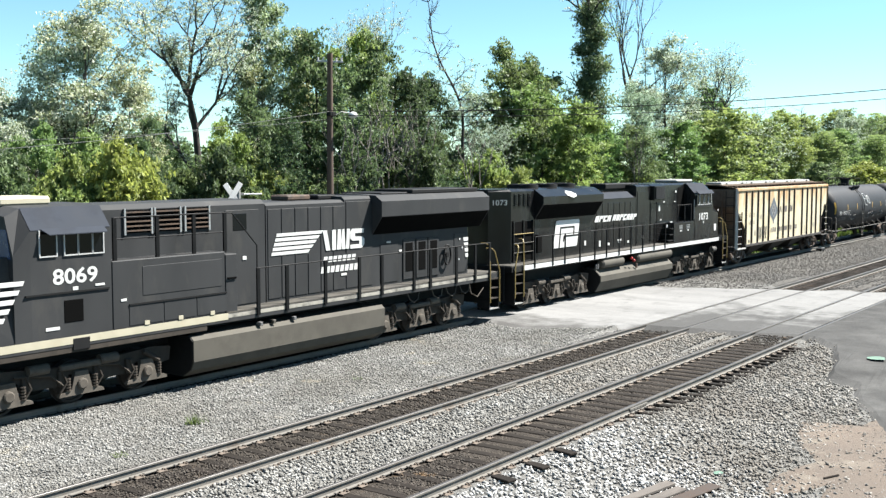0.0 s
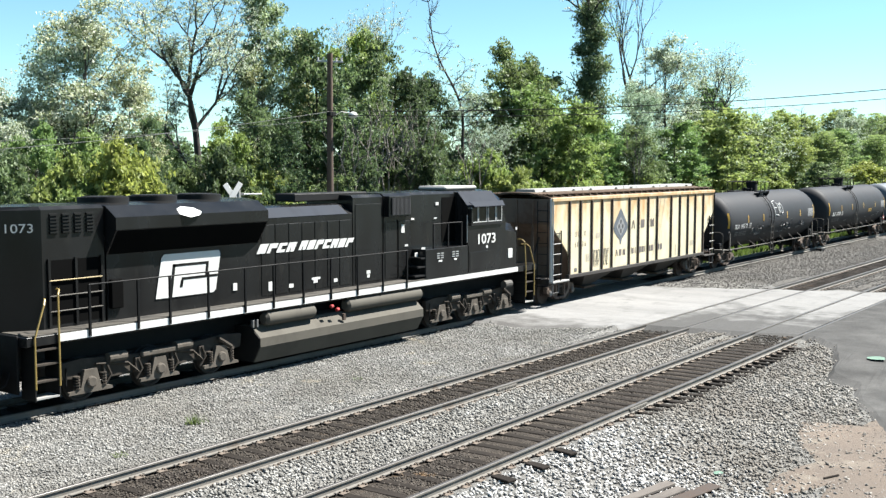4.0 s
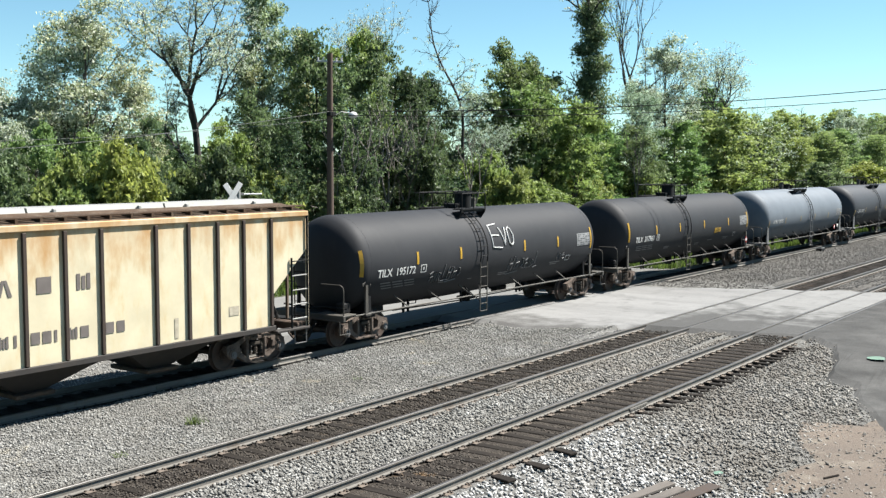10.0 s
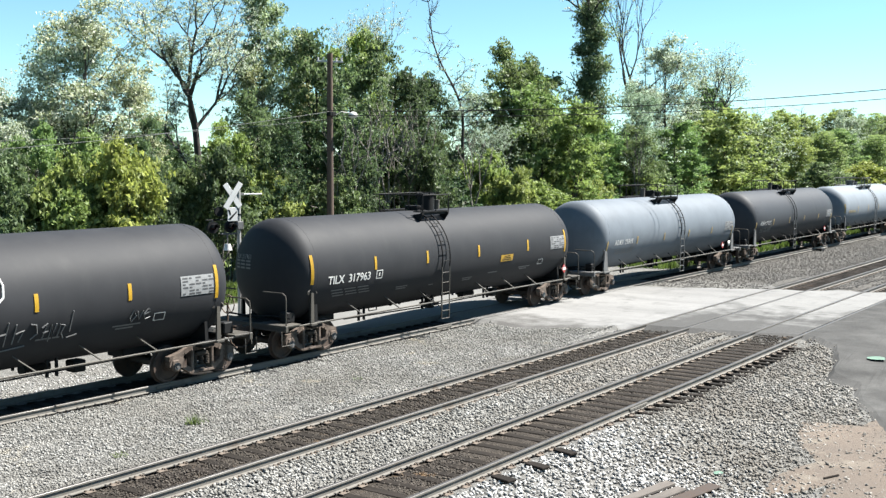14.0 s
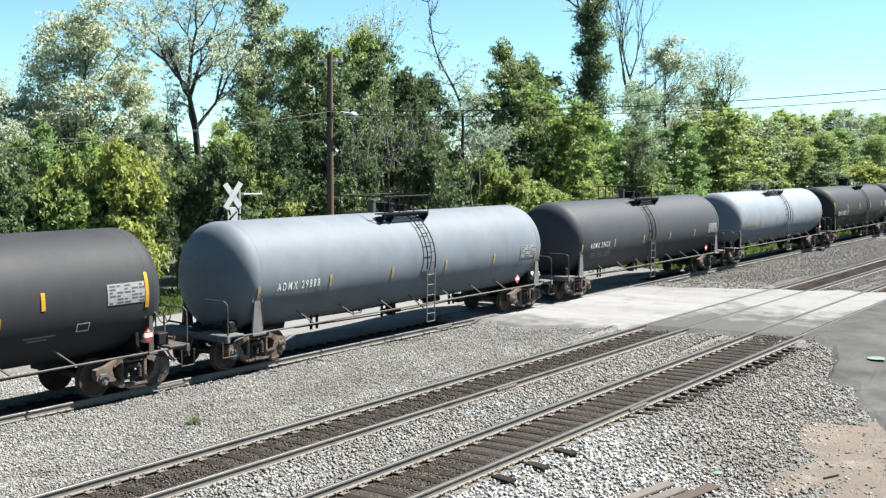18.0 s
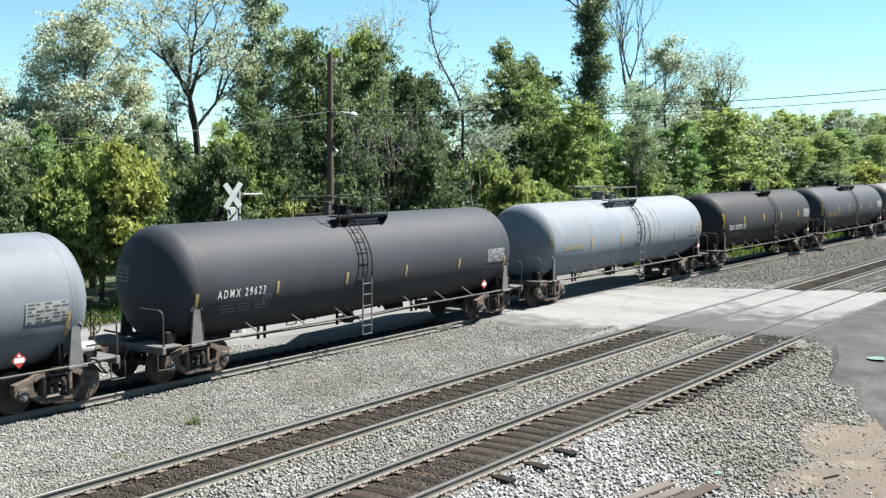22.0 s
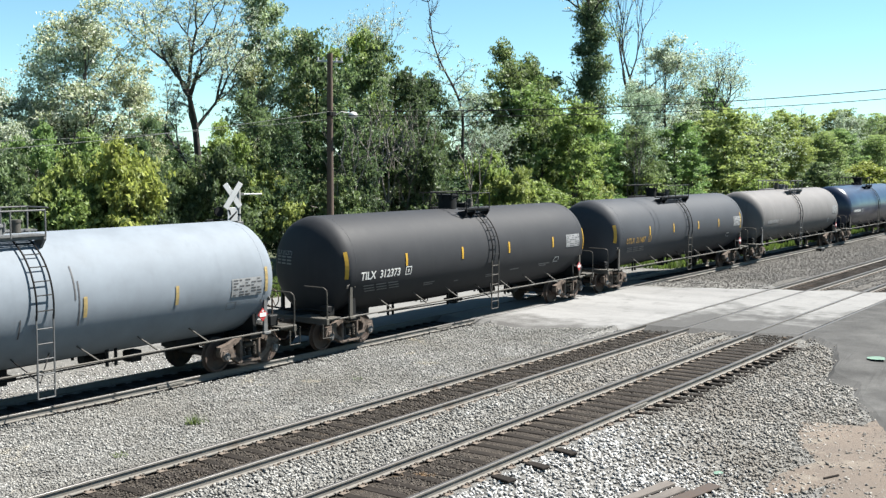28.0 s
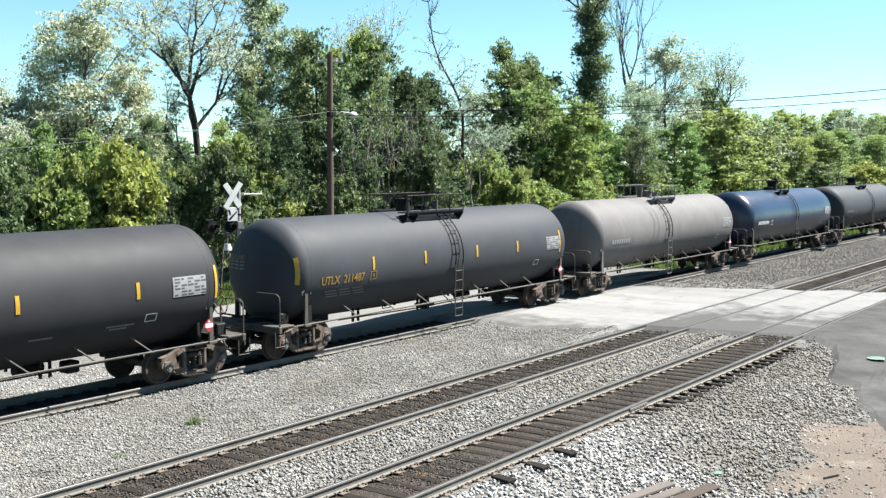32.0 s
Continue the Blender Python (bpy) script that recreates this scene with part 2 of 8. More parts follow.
TANK_BLUE = streaked("tank_blue_gloss_paint", (0.020, 0.034, 0.075), (0.024, 0.036, 0.070), 0.28, 0.6, 1.5, 0.3, spec=0.5)
GLASS = mat("cab_glass", (0.008, 0.01, 0.012), 0.06, 0, 0.1, 2, 40, 0.0, spec=0.2)
FRAME_PALE = mat("pale_window_frame", (0.62, 0.62, 0.61), 0.5, 0, 0.1, 4, 60, 0.03)
VISOR = mat("blue_sunshade", (0.02, 0.06, 0.2), 0.25, 0, 0.1, 2, 40, 0.0)
ALU = mat("aluminium_frame", (0.6, 0.6, 0.6), 0.4, 0.6, 0.1, 4, 60, 0.03)
RAIL_SIDE = mat("rail_web_rust", (0.21, 0.194, 0.172), 0.8, 0.1, 0.2, 3, 60, 0.15, (0.13, 0.10, 0.075), 0.55, 2.0)
RAIL_HEAD = mat("rail_head_steel", (0.10, 0.09, 0.083), 0.5, 0.25, 0.15, 1.5, 60, 0.05)
TIE_WOOD = mat("weathered_tie_wood", (0.030, 0.025, 0.021), 0.9, 0, 0.3, 2, 30, 0.5, (0.045, 0.037, 0.032), 0.5, 2.5, (1.0, 0.25, 1), spec=0.1)
# Grimy tie wood, made blacker to deepen the shade below the train.
TIE_SHADE = mat("grime_and_shade_tie", (0.018, 0.015, 0.013), 0.8, 0, 0.3, 2, 30, 0.4, (0.03, 0.026, 0.022), 0.6, 2.5, spec=0.2)
GREY_WOOD = mat("weathered_grey_board", (0.17, 0.145, 0.125), 0.9, 0, 0.3, 2, 30, 0.5, (0.09, 0.075, 0.065), 0.5, 2.5, (0.25, 1, 1))
WIRE_GREY = mat("grey_wire", (0.2, 0.2, 0.2), 0.6, 0, 0.1, 2, 40, 0.0)
LOCO_WHEEL = mat("dark_wheel_steel", (0.022, 0.018, 0.016), 0.7, 0.1, 0.3, 6, 60, 0.2)
PLATE_STEEL = mat("tie_plate_steel", (0.21, 0.165, 0.13), 0.8, 0.1, 0.3, 6, 60, 0.2)
CLIP_STEEL = mat("rail_clip_steel", (0.03, 0.026, 0.024), 0.7, 0.2, 0.3, 6, 60, 0.2)
ASPHALT = mat("worn_asphalt", (0.225, 0.22, 0.21), 0.9, 0, 0.2, 0.5, 90, 0.5, (0.17, 0.163, 0.155), 0.55, 0.28, (1, 1, 1), 0, 0.006)
ASPHALT_DARK = mat("patched_dark_asphalt", (0.10, 0.098, 0.095), 0.95, 0, 0.5, 0.9, 90, 0.5, (0.21, 0.206, 0.197), 0.56, 0.35, (1, 1, 1), 0, 0.006, spread=0.2, spec=0.1)


def road_mat(name, clean, grime, edge):
    """Worn asphalt, with oily grime tracked in from its ragged edge and dark wheel blotches."""
    m, nt, b = nodes_of(name)
    clean, grime = weathered(clean, grime)
    tc = nt.nodes.new("ShaderNodeTexCoord")
    vec = tc.outputs["Object"]
    n1, n2, n3 = noise_node(nt, vec, 0.8, 6, 0.65), noise_node(nt, vec, 2.4, 5), noise_node(nt, vec, 90, 3)
    sp = nt.nodes.new("ShaderNodeSeparateXYZ")
    nt.links.new(vec, sp.inputs[0])
    mr = nt.nodes.new("ShaderNodeMapRange")
    mr.inputs[1].default_value, mr.inputs[2].default_value = edge
    mr.inputs[3].default_value, mr.inputs[4].default_value = 0.42, 0.0
    nt.links.new(sp.outputs[0], mr.inputs[0])
    add = nt.nodes.new("ShaderNodeMath")
    nt.links.new(mr.outputs[0], add.inputs[0])
    nt.links.new(n1.outputs[0], add.inputs[1])
    k = ramp_node(nt, add.outputs[0], [(0.54, (0, 0, 0)), (0.80, (0.95, 0.95, 0.95))])
    tone = mix_node(nt, n2.outputs[0], scaled(clean, 0.8), scaled(clean, 1.15))
    mp = nt.nodes.new("ShaderNodeMapping")
    mp.inputs["Scale"].default_value = (0.55, 0.07, 1)
    nt.links.new(vec, mp.inputs[0])
    n4 = noise_node(nt, mp.outputs[0], 1.0, 5, 0.6)
    tone = mix_node(nt, ramp_node(nt, n4.outputs[0], [(0.42, (0, 0, 0)), (0.62, (0.8, 0.8, 0.8))]).outputs[0], tone, scaled(clean, 0.66))
    col = mix_node(nt, k.outputs[0], tone, grime)
    col = mix_node(nt, 0.3, col, mix_node(nt, n3.outputs[0], scaled(grime, 0.7), scaled(clean, 1.1)))
    nt.links.new(col, b.inputs["Base Color"])
    b.inputs["Roughness"].default_value = 0.9
    b.inputs["Specular IOR Level"].default_value = 0.25
    bump_node(nt, n3.outputs[0], 0.5, 0.006, b)
    return m


ROAD_GRIMY = road_mat("grimy_crossing_asphalt", (0.36, 0.355, 0.345), (0.030, 0.028, 0.026), (34.4, 42.5))
ROAD_CLEAN = road_mat("bleached_crossing_asphalt", (0.36, 0.355, 0.347), (0.085, 0.08, 0.075), (30.2, 34.5))
DIRT = mat("brown_bare_dirt", (0.165, 0.126, 0.096), 0.95, 0, 0.3, 0.9, 40, 0.9, (0.27, 0.23, 0.18), 0.52, 0.8, (1, 1, 1), 0, 0.02)
FOUL = gravel_mat("fouled_crib_gravel", (0.028, 0.023, 0.02), (0.092, 0.077, 0.064), 24, dust=(0.10, 0.085, 0.07), rust=(0.17, 0.10, 0.045))
GRAVEL = gravel_mat("grey_gravel", (0.07, 0.068, 0.064), (0.31, 0.304, 0.29), 21, dust=(0.25, 0.235, 0.21))
GRAVEL_OLD = gravel_mat("old_brown_grey_gravel", (0.045, 0.042, 0.039), (0.22, 0.208, 0.192), 21, dust=(0.145, 0.133, 0.118))
STONE_OLD = gravel_mat("old_brown_grey_stone", (0.07, 0.066, 0.062), (0.31, 0.30, 0.285), island=True, dust=(0.14, 0.128, 0.115))
STONE_WARM = gravel_mat("warm_grey_ballast_stone", (0.08, 0.075, 0.067), (0.53, 0.50, 0.455), island=True, dust=(0.17, 0.142, 0.115))
STONE = gravel_mat("grey_ballast_stone", (0.09, 0.088, 0.083), (0.86, 0.85, 0.825), island=True, dust=(0.27, 0.245, 0.215))
STONE_GREY = gravel_mat("dull_grey_gravel_stone", (0.085, 0.083, 0.078), (0.55, 0.54, 0.51), island=True, dust=(0.20, 0.185, 0.16), rust=(0.30, 0.265, 0.2))
CRIB_STONE = gravel_mat("grimy_crib_stone", (0.03, 0.026, 0.022), (0.17, 0.15, 0.13), island=True, dust=(0.08, 0.067, 0.056), rust=(0.19, 0.115, 0.055))
GRASS_GROUND = mat("grassy_earth", (0.07, 0.085, 0.03), 0.95, 0, 0.4, 0.6, 15, 0.6, (0.12, 0.11, 0.05), 0.55, 0.8)
GREEN_SPRAY = mat("green_marking_paint", (0.14, 0.27, 0.19), 0.7, 0, 0.35, 8, 60, 0.1, (0.14, 0.15, 0.14), 0.5, 9.0)
BARK = mat("grey_brown_bark", (0.085, 0.07, 0.055), 0.95, 0, 0.3, 4, 40, 0.8, (0.16, 0.14, 0.12), 0.5, 3.0, (1, 1, 0.3))
BARK_DARK = mat("dark_grey_bark", (0.075, 0.066, 0.058), 0.95, 0, 0.3, 4, 40, 0.8, (0.15, 0.135, 0.12), 0.52, 3.0, (1, 1, 0.3))
BARK_PALE = mat("pale_bark", (0.30, 0.27, 0.235), 0.95, 0, 0.3, 4, 40, 0.8, (0.09, 0.075, 0.06), 0.5, 3.0, (1, 1, 0.3))
POLE_WOOD = mat("creosoted_pole_wood", (0.13, 0.085, 0.06), 0.9, 0, 0.25, 3, 40, 0.5, (0.07, 0.05, 0.04), 0.5, 2.0, (1, 1, 0.15))
LEAF_DARK = leaf_mat("dark_green_leaves", (0.05, 0.075, 0.042), (0.205, 0.28, 0.16))
LEAF_MID = leaf_mat("green_leaves", (0.088, 0.132, 0.062), (0.34, 0.435, 0.24))
LEAF_BRIGHT = leaf_mat("fresh_green_leaves", (0.165, 0.245, 0.085), (0.48, 0.62, 0.27))
LEAF_LIME = leaf_mat("lime_green_leaves", (0.19, 0.24, 0.07), (0.60, 0.66, 0.26))
LEAF_FAR = leaf_mat("light_spring_leaves", (0.2, 0.27, 0.11), (0.55, 0.65, 0.30))
LEAF_PALE = leaf_mat("pale_blossoming_leaves", (0.13, 0.168, 0.09), (0.40, 0.47, 0.32), (0.86, 0.90, 0.87), 0.56)
LEAF_OLIVE = leaf_mat("olive_leaves_with_blossom", (0.11, 0.137, 0.055), (0.42, 0.47, 0.24), (0.84, 0.85, 0.72), 0.46)
IVY = leaf_mat("ivy_leaves", (0.10, 0.135, 0.075), (0.36, 0.44, 0.27))
GRASS = leaf_mat("grass_blades", (0.06, 0.10, 0.025), (0.19, 0.26, 0.08))

# ---- mesh tools ----
class Shape:
    """Gathers vertices and faces of one part."""

    def __init__(self):
        self.v, self.f = [], []

    def add(self, verts, faces):
        k = len(self.v)
        self.v += [tuple(p) for p in verts]
        self.f += [tuple(i + k for i in f) for f in faces]
        return self

    def box(self, x0, x1, y0, y1, z0, z1, b=0.0, m=None):
        if b <= 0:
            vs = [(x, y, z) for x in (x0, x1) for y in (y0, y1) for z in (z0, z1)]
            fs = [(0, 1, 3, 2), (4, 6, 7, 5), (0, 4, 5, 1), (2, 3, 7, 6), (0, 2, 6, 4), (1, 5, 7, 3)]
        else:
            b = min(b, (x1 - x0) * 0.45, (y1 - y0) * 0.45, (z1 - z0) * 0.45)
            vs, fs, ix = [], [], {}
            for sx in (0, 1):
                for sy in (0, 1):
                    for sz in (0, 1):
                        c = ((x0, x1)[sx], (y0, y1)[sy], (z0, z1)[sz])
                        s = (1 - 2 * sx, 1 - 2 * sy, 1 - 2 * sz)
                        for a in range(3):
                            p = [c[i] + (0 if i == a else s[i] * b) for i in range(3)]
                            ix[sx, sy, sz, a] = len(vs)
                            vs.append(p)
            for a in range(3):
                u, w = (a + 1) % 3, (a + 2) % 3
                for sa in (0, 1):
                    ring = []
                    for su, sw in ((0, 0), (1, 0), (1, 1), (0, 1)):
                        s = [0, 0, 0]
                        s[a], s[u], s[w] = sa, su, sw
                        ring.append(ix[(*s, a)])
                    fs.append(tuple(ring if sa else ring[::-1]))
                for su in (0, 1):
                    for sw in (0, 1):
                        s0, s1 = [0, 0, 0], [0, 0, 0]
                        s0[u] = s1[u] = su
                        s0[w] = s1[w] = sw
                        s1[a] = 1
                        q = (ix[(*s0, u)], ix[(*s1, u)], ix[(*s1, w)], ix[(*s0, w)])
                        fs.append(q if su == sw else q[::-1])
            for s in [(i, j, k) for i in (0, 1) for j in (0, 1) for k in (0, 1)]:
                t = (ix[(*s, 0)], ix[(*s, 1)], ix[(*s, 2)])
                fs.append(t if sum(s) % 2 else t[::-1])
        if m is not None:
            vs = [m @ Vector(p) for p in vs]
        return self.add(vs, fs)

    def rod(self, a, b, r, n=8, r2=None, caps=True):
        a, b = Vector(a), Vector(b)
        d = (b - a).normalized()
        u = d.orthogonal().normalized()
        w = d.cross(u)
        r2 = r if r2 is None else r2
        vs = []
        for p, rr in ((a, r), (b, r2)):
            for i in range(n):
                t = 2 * math.pi * i / n
                vs.append(p + (u * math.cos(t) + w * math.sin(t)) * rr)
        fs = [(i, (i + 1) % n, n + (i + 1) % n, n + i) for i in range(n)]
        if caps:
            fs += [tuple(range(n))[::-1], tuple(range(n, 2 * n))]
        return self.add(vs, fs)

    def pipe(self, pts, r, n=6):
        pts = [Vector(p) for p in pts]
        vs, fs = [], []
        u = None
        for i, p in enumerate(pts):
            d = ((pts[min(i + 1, len(pts) - 1)] - pts[max(i - 1, 0)])).normalized()
            u = d.orthogonal().normalized() if u is None else (u - d * u.dot(d)).normalized()
            w = d.cross(u)
            rr = r[i] if isinstance(r, (list, tuple)) else r
            vs += [p + (u * math.cos(2 * math.pi * k / n) + w * math.sin(2 * math.pi * k / n)) * rr for k in range(n)]
        for i in range(len(pts) - 1):
            for k in range(n):
                fs.append((i * n + k, i * n + (k + 1) % n, (i + 1) * n + (k + 1) % n, (i + 1) * n + k))
        e = (len(pts) - 1) * n
        fs += [tuple(range(n))[::-1], tuple(range(e, e + n))]
        return self.add(vs, fs)

    def prism(self, pts, y0, y1, axis="y"):
        """A closed outline, given in the plane across the axis, drawn from y0 to y1."""
        n = len(pts)
        put = {"y": lambda p, h: (p[0], h, p[1]), "x": lambda p, h: (h, p[0], p[1]), "z": lambda p, h: (p[0], p[1], h)}[axis]
        vs = [put(p, y0) for p in pts] + [put(p, y1) for p in pts]
        fs = [(i, (i + 1) % n, n + (i + 1) % n, n + i) for i in range(n)] + [tuple(range(n))[::-1], tuple(range(n, 2 * n))]
        return self.add(vs, fs)

    def loft(self, rings, caps=True):
        n = len(rings[0])
        vs = [p for r in rings for p in r]
        fs = [(i * n + k, i * n + (k + 1) % n, (i + 1) * n + (k + 1) % n, (i + 1) * n + k) for i in range(len(rings) - 1) for k in range(n)]
        if caps:
            e = (len(rings) - 1) * n
            fs += [tuple(range(n))[::-1], tuple(range(e, e + n))]
        return self.add(vs, fs)

    def mesh(self, name, material, smooth=None):
        me = bpy.data.meshes.new(name)
        me.from_pydata(self.v, [], self.f)
        bm = bmesh.new()
        bm.from_mesh(me)
        bmesh.ops.recalc_face_normals(bm, faces=bm.faces)
        bm.to_mesh(me)
        bm.free()
        if smooth:
            me.shade_smooth()
            me.set_sharp_from_angle(angle=radians(smooth))
        me.materials.append(material)
        return me


def part(name, shape, material, parent, label="", smooth=None, m=None):
    """One mesh object under a thing or under a part."""
    ob = new(name, shape if isinstance(shape, bpy.types.Mesh) else shape.mesh(name, material, smooth))
    if parent is not None:
        ob.parent = parent
    if m is not None:
        ob.matrix_basis = m
    return tagged(ob, label)


def thing(name, label, category, group="", m=None, kind=""):
    ob = new(name)
    ob.empty_display_size = 0.3
    if m is not None:
        ob.matrix_basis = m
    return tagged(ob, label, category, group, kind)


def words(text, height, width=None, bold=0.0):
    """Flat lettering as vertices and faces, centred, in the plane x, z."""
    cu = bpy.data.curves.new("lettering", "FONT")
    cu.body, cu.size, cu.align_x, cu.align_y, cu.offset = text, 1.0, "CENTER", "CENTER", bold
    cu.resolution_u = 3
    ob = bpy.data.objects.new("lettering", cu)
    me = bpy.data.meshes.new_from_object(ob)
    vs = np.array([v.co[:] for v in me.vertices])
    fs = [tuple(p.vertices) for p in me.polygons]
    bpy.data.objects.remove(ob)
    bpy.data.curves.remove(cu)
    bpy.data.meshes.remove(me)
    lo, hi = vs.min(0), vs.max(0)
    k = height / (hi[1] - lo[1])
    kx = k if width is None else width / (hi[0] - lo[0])
    c = (lo + hi) / 2
    return [((v[0] - c[0]) * kx, (v[1] - c[1]) * k) for v in vs], fs


def flat_on(shape, vs, fs, x, y, z, slant=0.0):
    """Puts flat lettering on a side wall that faces -y."""
    return shape.add([(x + p[0] + slant * p[1], y, z + p[1]) for p in vs], fs)


def round_on(shape, vs, fs, x, ang, r, zc):
    """Puts flat lettering on the near side of a lying cylinder, at ang degrees above its middle."""
    out = []
    for p in vs:
        a = radians(ang) + p[1] / r
        out.append((x + p[0], -r * math.cos(a), zc + r * math.sin(a)))
    return shape.add(out, fs)


def patch_on(shape, x0, x1, a0, a1, r, zc, n=6, r_end=None):
    vs, fs = [], []
    q = r if r_end is None else r_end
    for i in range(n + 1):
        a = radians(a0 + (a1 - a0) * i / n)
        vs += [(x0, -r * math.cos(a), zc + r * math.sin(a)), (x1, -q * math.cos(a), zc + q * math.sin(a))]
    fs = [(2 * i, 2 * i + 1, 2 * i + 3, 2 * i + 2) for i in range(n)]
    return shape.add(vs, fs)


def sheet(name, verts, faces, material, smooth=True):
    me = bpy.data.meshes.new(name)
    me.from_pydata(verts, [], faces)
    me.materials.append(material)
    if smooth:
        me.shade_smooth()
    return new(name, me)

# ---- the ground, tracks and crossing ----
TRACKS = (("near", 10.607 + 0.754), ("middle", 14.225 + 0.754), ("far", 21.30 + 0.754))
TRAIN_Y = 22.054
GAUGE = 1.508
CROSS_X = {"near": (34.9, 49.2), "middle": (33.7, 47.1), "far": (32.6, 44.6)}


def ground_height(x, y):
    """Gravel level: level with the ties, banked up a little between the tracks."""
    h = -0.245
    if y < 9.2:
        h -= 0.10 * min(1.0, (9.2 - y) / 3.0)
    if y > 23.3:
        keep = max(0.0, min(1.0, (x - 26.0) / 5.0, (58.0 - x) / 5.0))
        h -= (0.26 - 0.14 * keep) * min(1.0, (y - 23.3) / 1.5)
    for yc, keep in ((11.361, 0), (14.979, 1), (22.054, 1)):
        d = abs(y - yc)
        if 0.7 < d < 1.9:
            k = min(1.0, (d - 0.7) / 0.25, (1.9 - d) / 0.5)
            if not keep and y < yc:
                k *= max(0.0, min(1.0, (24 - x) / 4.0))
            h += (0.085 if yc < 20 else 0.06) * k * max(0.0, min(1.0, abs(x - 41.3) - 7.2))
    if 28.0 < x < 56.0 and 0 < y < 32:
        k = max(0.0, min(1.0, (x - 28.0) / 4.5, (56.0 - x) / 5.0))
        if min(abs(y - yc) for yc in (11.361, 14.979, 22.054)) < 1.45:
            k = max(0.0, min(k, (x - 33.2) / 1.2, (48.5 - x) / 1.2))
        h += 0.15 * k * k * (3 - 2 * k)
    h += 0.03 * noise.noise((x * 0.35, y * 0.35, 0)) + 0.012 * noise.noise((x * 1.4, y * 1.4, 3))
    return h


def grid(xs, ys, height):
    vs = [(x, y, height(x, y)) for y in ys for x in xs]
    n = len(xs)
    fs = [(j * n + i, j * n + i + 1, (j + 1) * n + i + 1, (j + 1) * n + i) for j in range(len(ys) - 1) for i in range(n - 1)]
    return vs, fs


def build_ground():
    xs = [-2500, -600, -150, -40] + [float(v) for v in np.arange(-20, 100, 1.0)] + [110, 130, 160, 200, 260, 400, 800, 2500]
    ys = [-2500, -600, -150, -40, -10] + [float(v) for v in np.arange(0, 8.5, 0.5)] + [float(v) for v in np.arange(8.5, 25, 0.2)] + [float(v) for v in np.arange(25, 60, 0.75)] + [65, 75, 95, 130, 200, 400, 900, 2500]
    vs, fs = grid(xs, ys, ground_height)
    g = sheet("ground", vs, fs, GRAVEL)
    g.data.materials.append(GRASS_GROUND)
    g.data.materials.append(GRAVEL_OLD)
    for p in g.data.polygons:
        c = p.center
        if c.y > 33.5 + 1.5 * noise.noise((c.x * 0.2, 5, 0)) or (c.x > 58 and c.y > 24.6) or c.x < -20 or c.y < -10 or c.x > 200:
            p.material_index = 1
        elif c.x > 48.5 and c.y < 24:
            p.material_index = 2
    tagged(g, "pale grey gravel ground with grass behind the railway", "ground", kind="structure")


def rail_shape(x0, x1, y, far=False):
    """Flat-bottomed rail: foot, web and head, as one long section."""
    prof = [(-0.07, -0.165), (0.07, -0.165), (0.07, -0.152), (0.014, -0.135), (0.010, -0.05), (0.036, -0.038), (0.036, -0.008), (0.028, 0.0),
            (-0.028, 0.0), (-0.036, -0.008), (-0.036, -0.038), (-0.010, -0.05), (-0.014, -0.135), (-0.07, -0.152)]
    n = len(prof)
    xs = list(np.linspace(x0, x1, 60))
    rings = [[(x, y + p[0], p[1]) for p in prof] for x in xs]
    return Shape().loft(rings)


def build_tracks():
    made = {}
    for label, yc in TRACKS:
        t = thing(label + "_track", {"near": "railway track with weathered wooden ties in grey ballast", "middle": "railway track with dark ties sunk in fouled ballast",
                                     "far": "railway track that carries the freight train"}[label], "railway track", "parallel railway tracks", pose(0, 0, 0), "structure")
        for s in (-1, 1):
            r = part("rail", rail_shape(-175, 320, yc + s * GAUGE / 2), RAIL_SIDE, t, "rust-brown steel rail with a bright worn head")
            r.data.materials.append(RAIL_HEAD)
            for p in r.data.polygons:
                if p.center.z > -0.006 and p.normal.z > 0.3:
                    p.material_index = 1
        bed_y0, bed_y1 = yc - 0.95, yc + 0.95
        xs = [-175, -140, -110, -80, -60, -45] + [float(v) for v in np.arange(-30, 130, 0.7)] + [140, 160, 190, 230, 260, 320]
        ys = [float(v) for v in np.linspace(bed_y0, bed_y1, 9)]
        vs, fs = grid(xs, ys, lambda x, y: (-0.196 if label == "near" and x < 33 else -0.20) - 0.06 * abs((y - yc) / 0.95) ** 6 + 0.012 * noise.noise((x * 2.2, y * 2.2, 7)))
        me = bpy.data.meshes.new("crib_fill")
        me.from_pydata(vs, [], fs)
        # The far bed's black holds painted shade as well as oil.
        me.materials.append(FOUL if label != "far" else BED_SHADE)
        me.shade_smooth()
        part("crib_fill", me, None, t, "dark fouled gravel between the ties" if label != "far" else "grimy gravel between the ties, blackened further as train shade")
        made[label] = t
    return made


def apron_edge(y):
    """Where the broken edge of the near asphalt apron lies."""
    return np.interp(y, (-9.0, 3.0, 6.4, 6.9, 7.3, 8.2, 8.5, 9.2, 10.3), (-8.0, 18.5, 25.5, 26.6, 28.3, 28.9, 30.6, 32.8, 34.2))


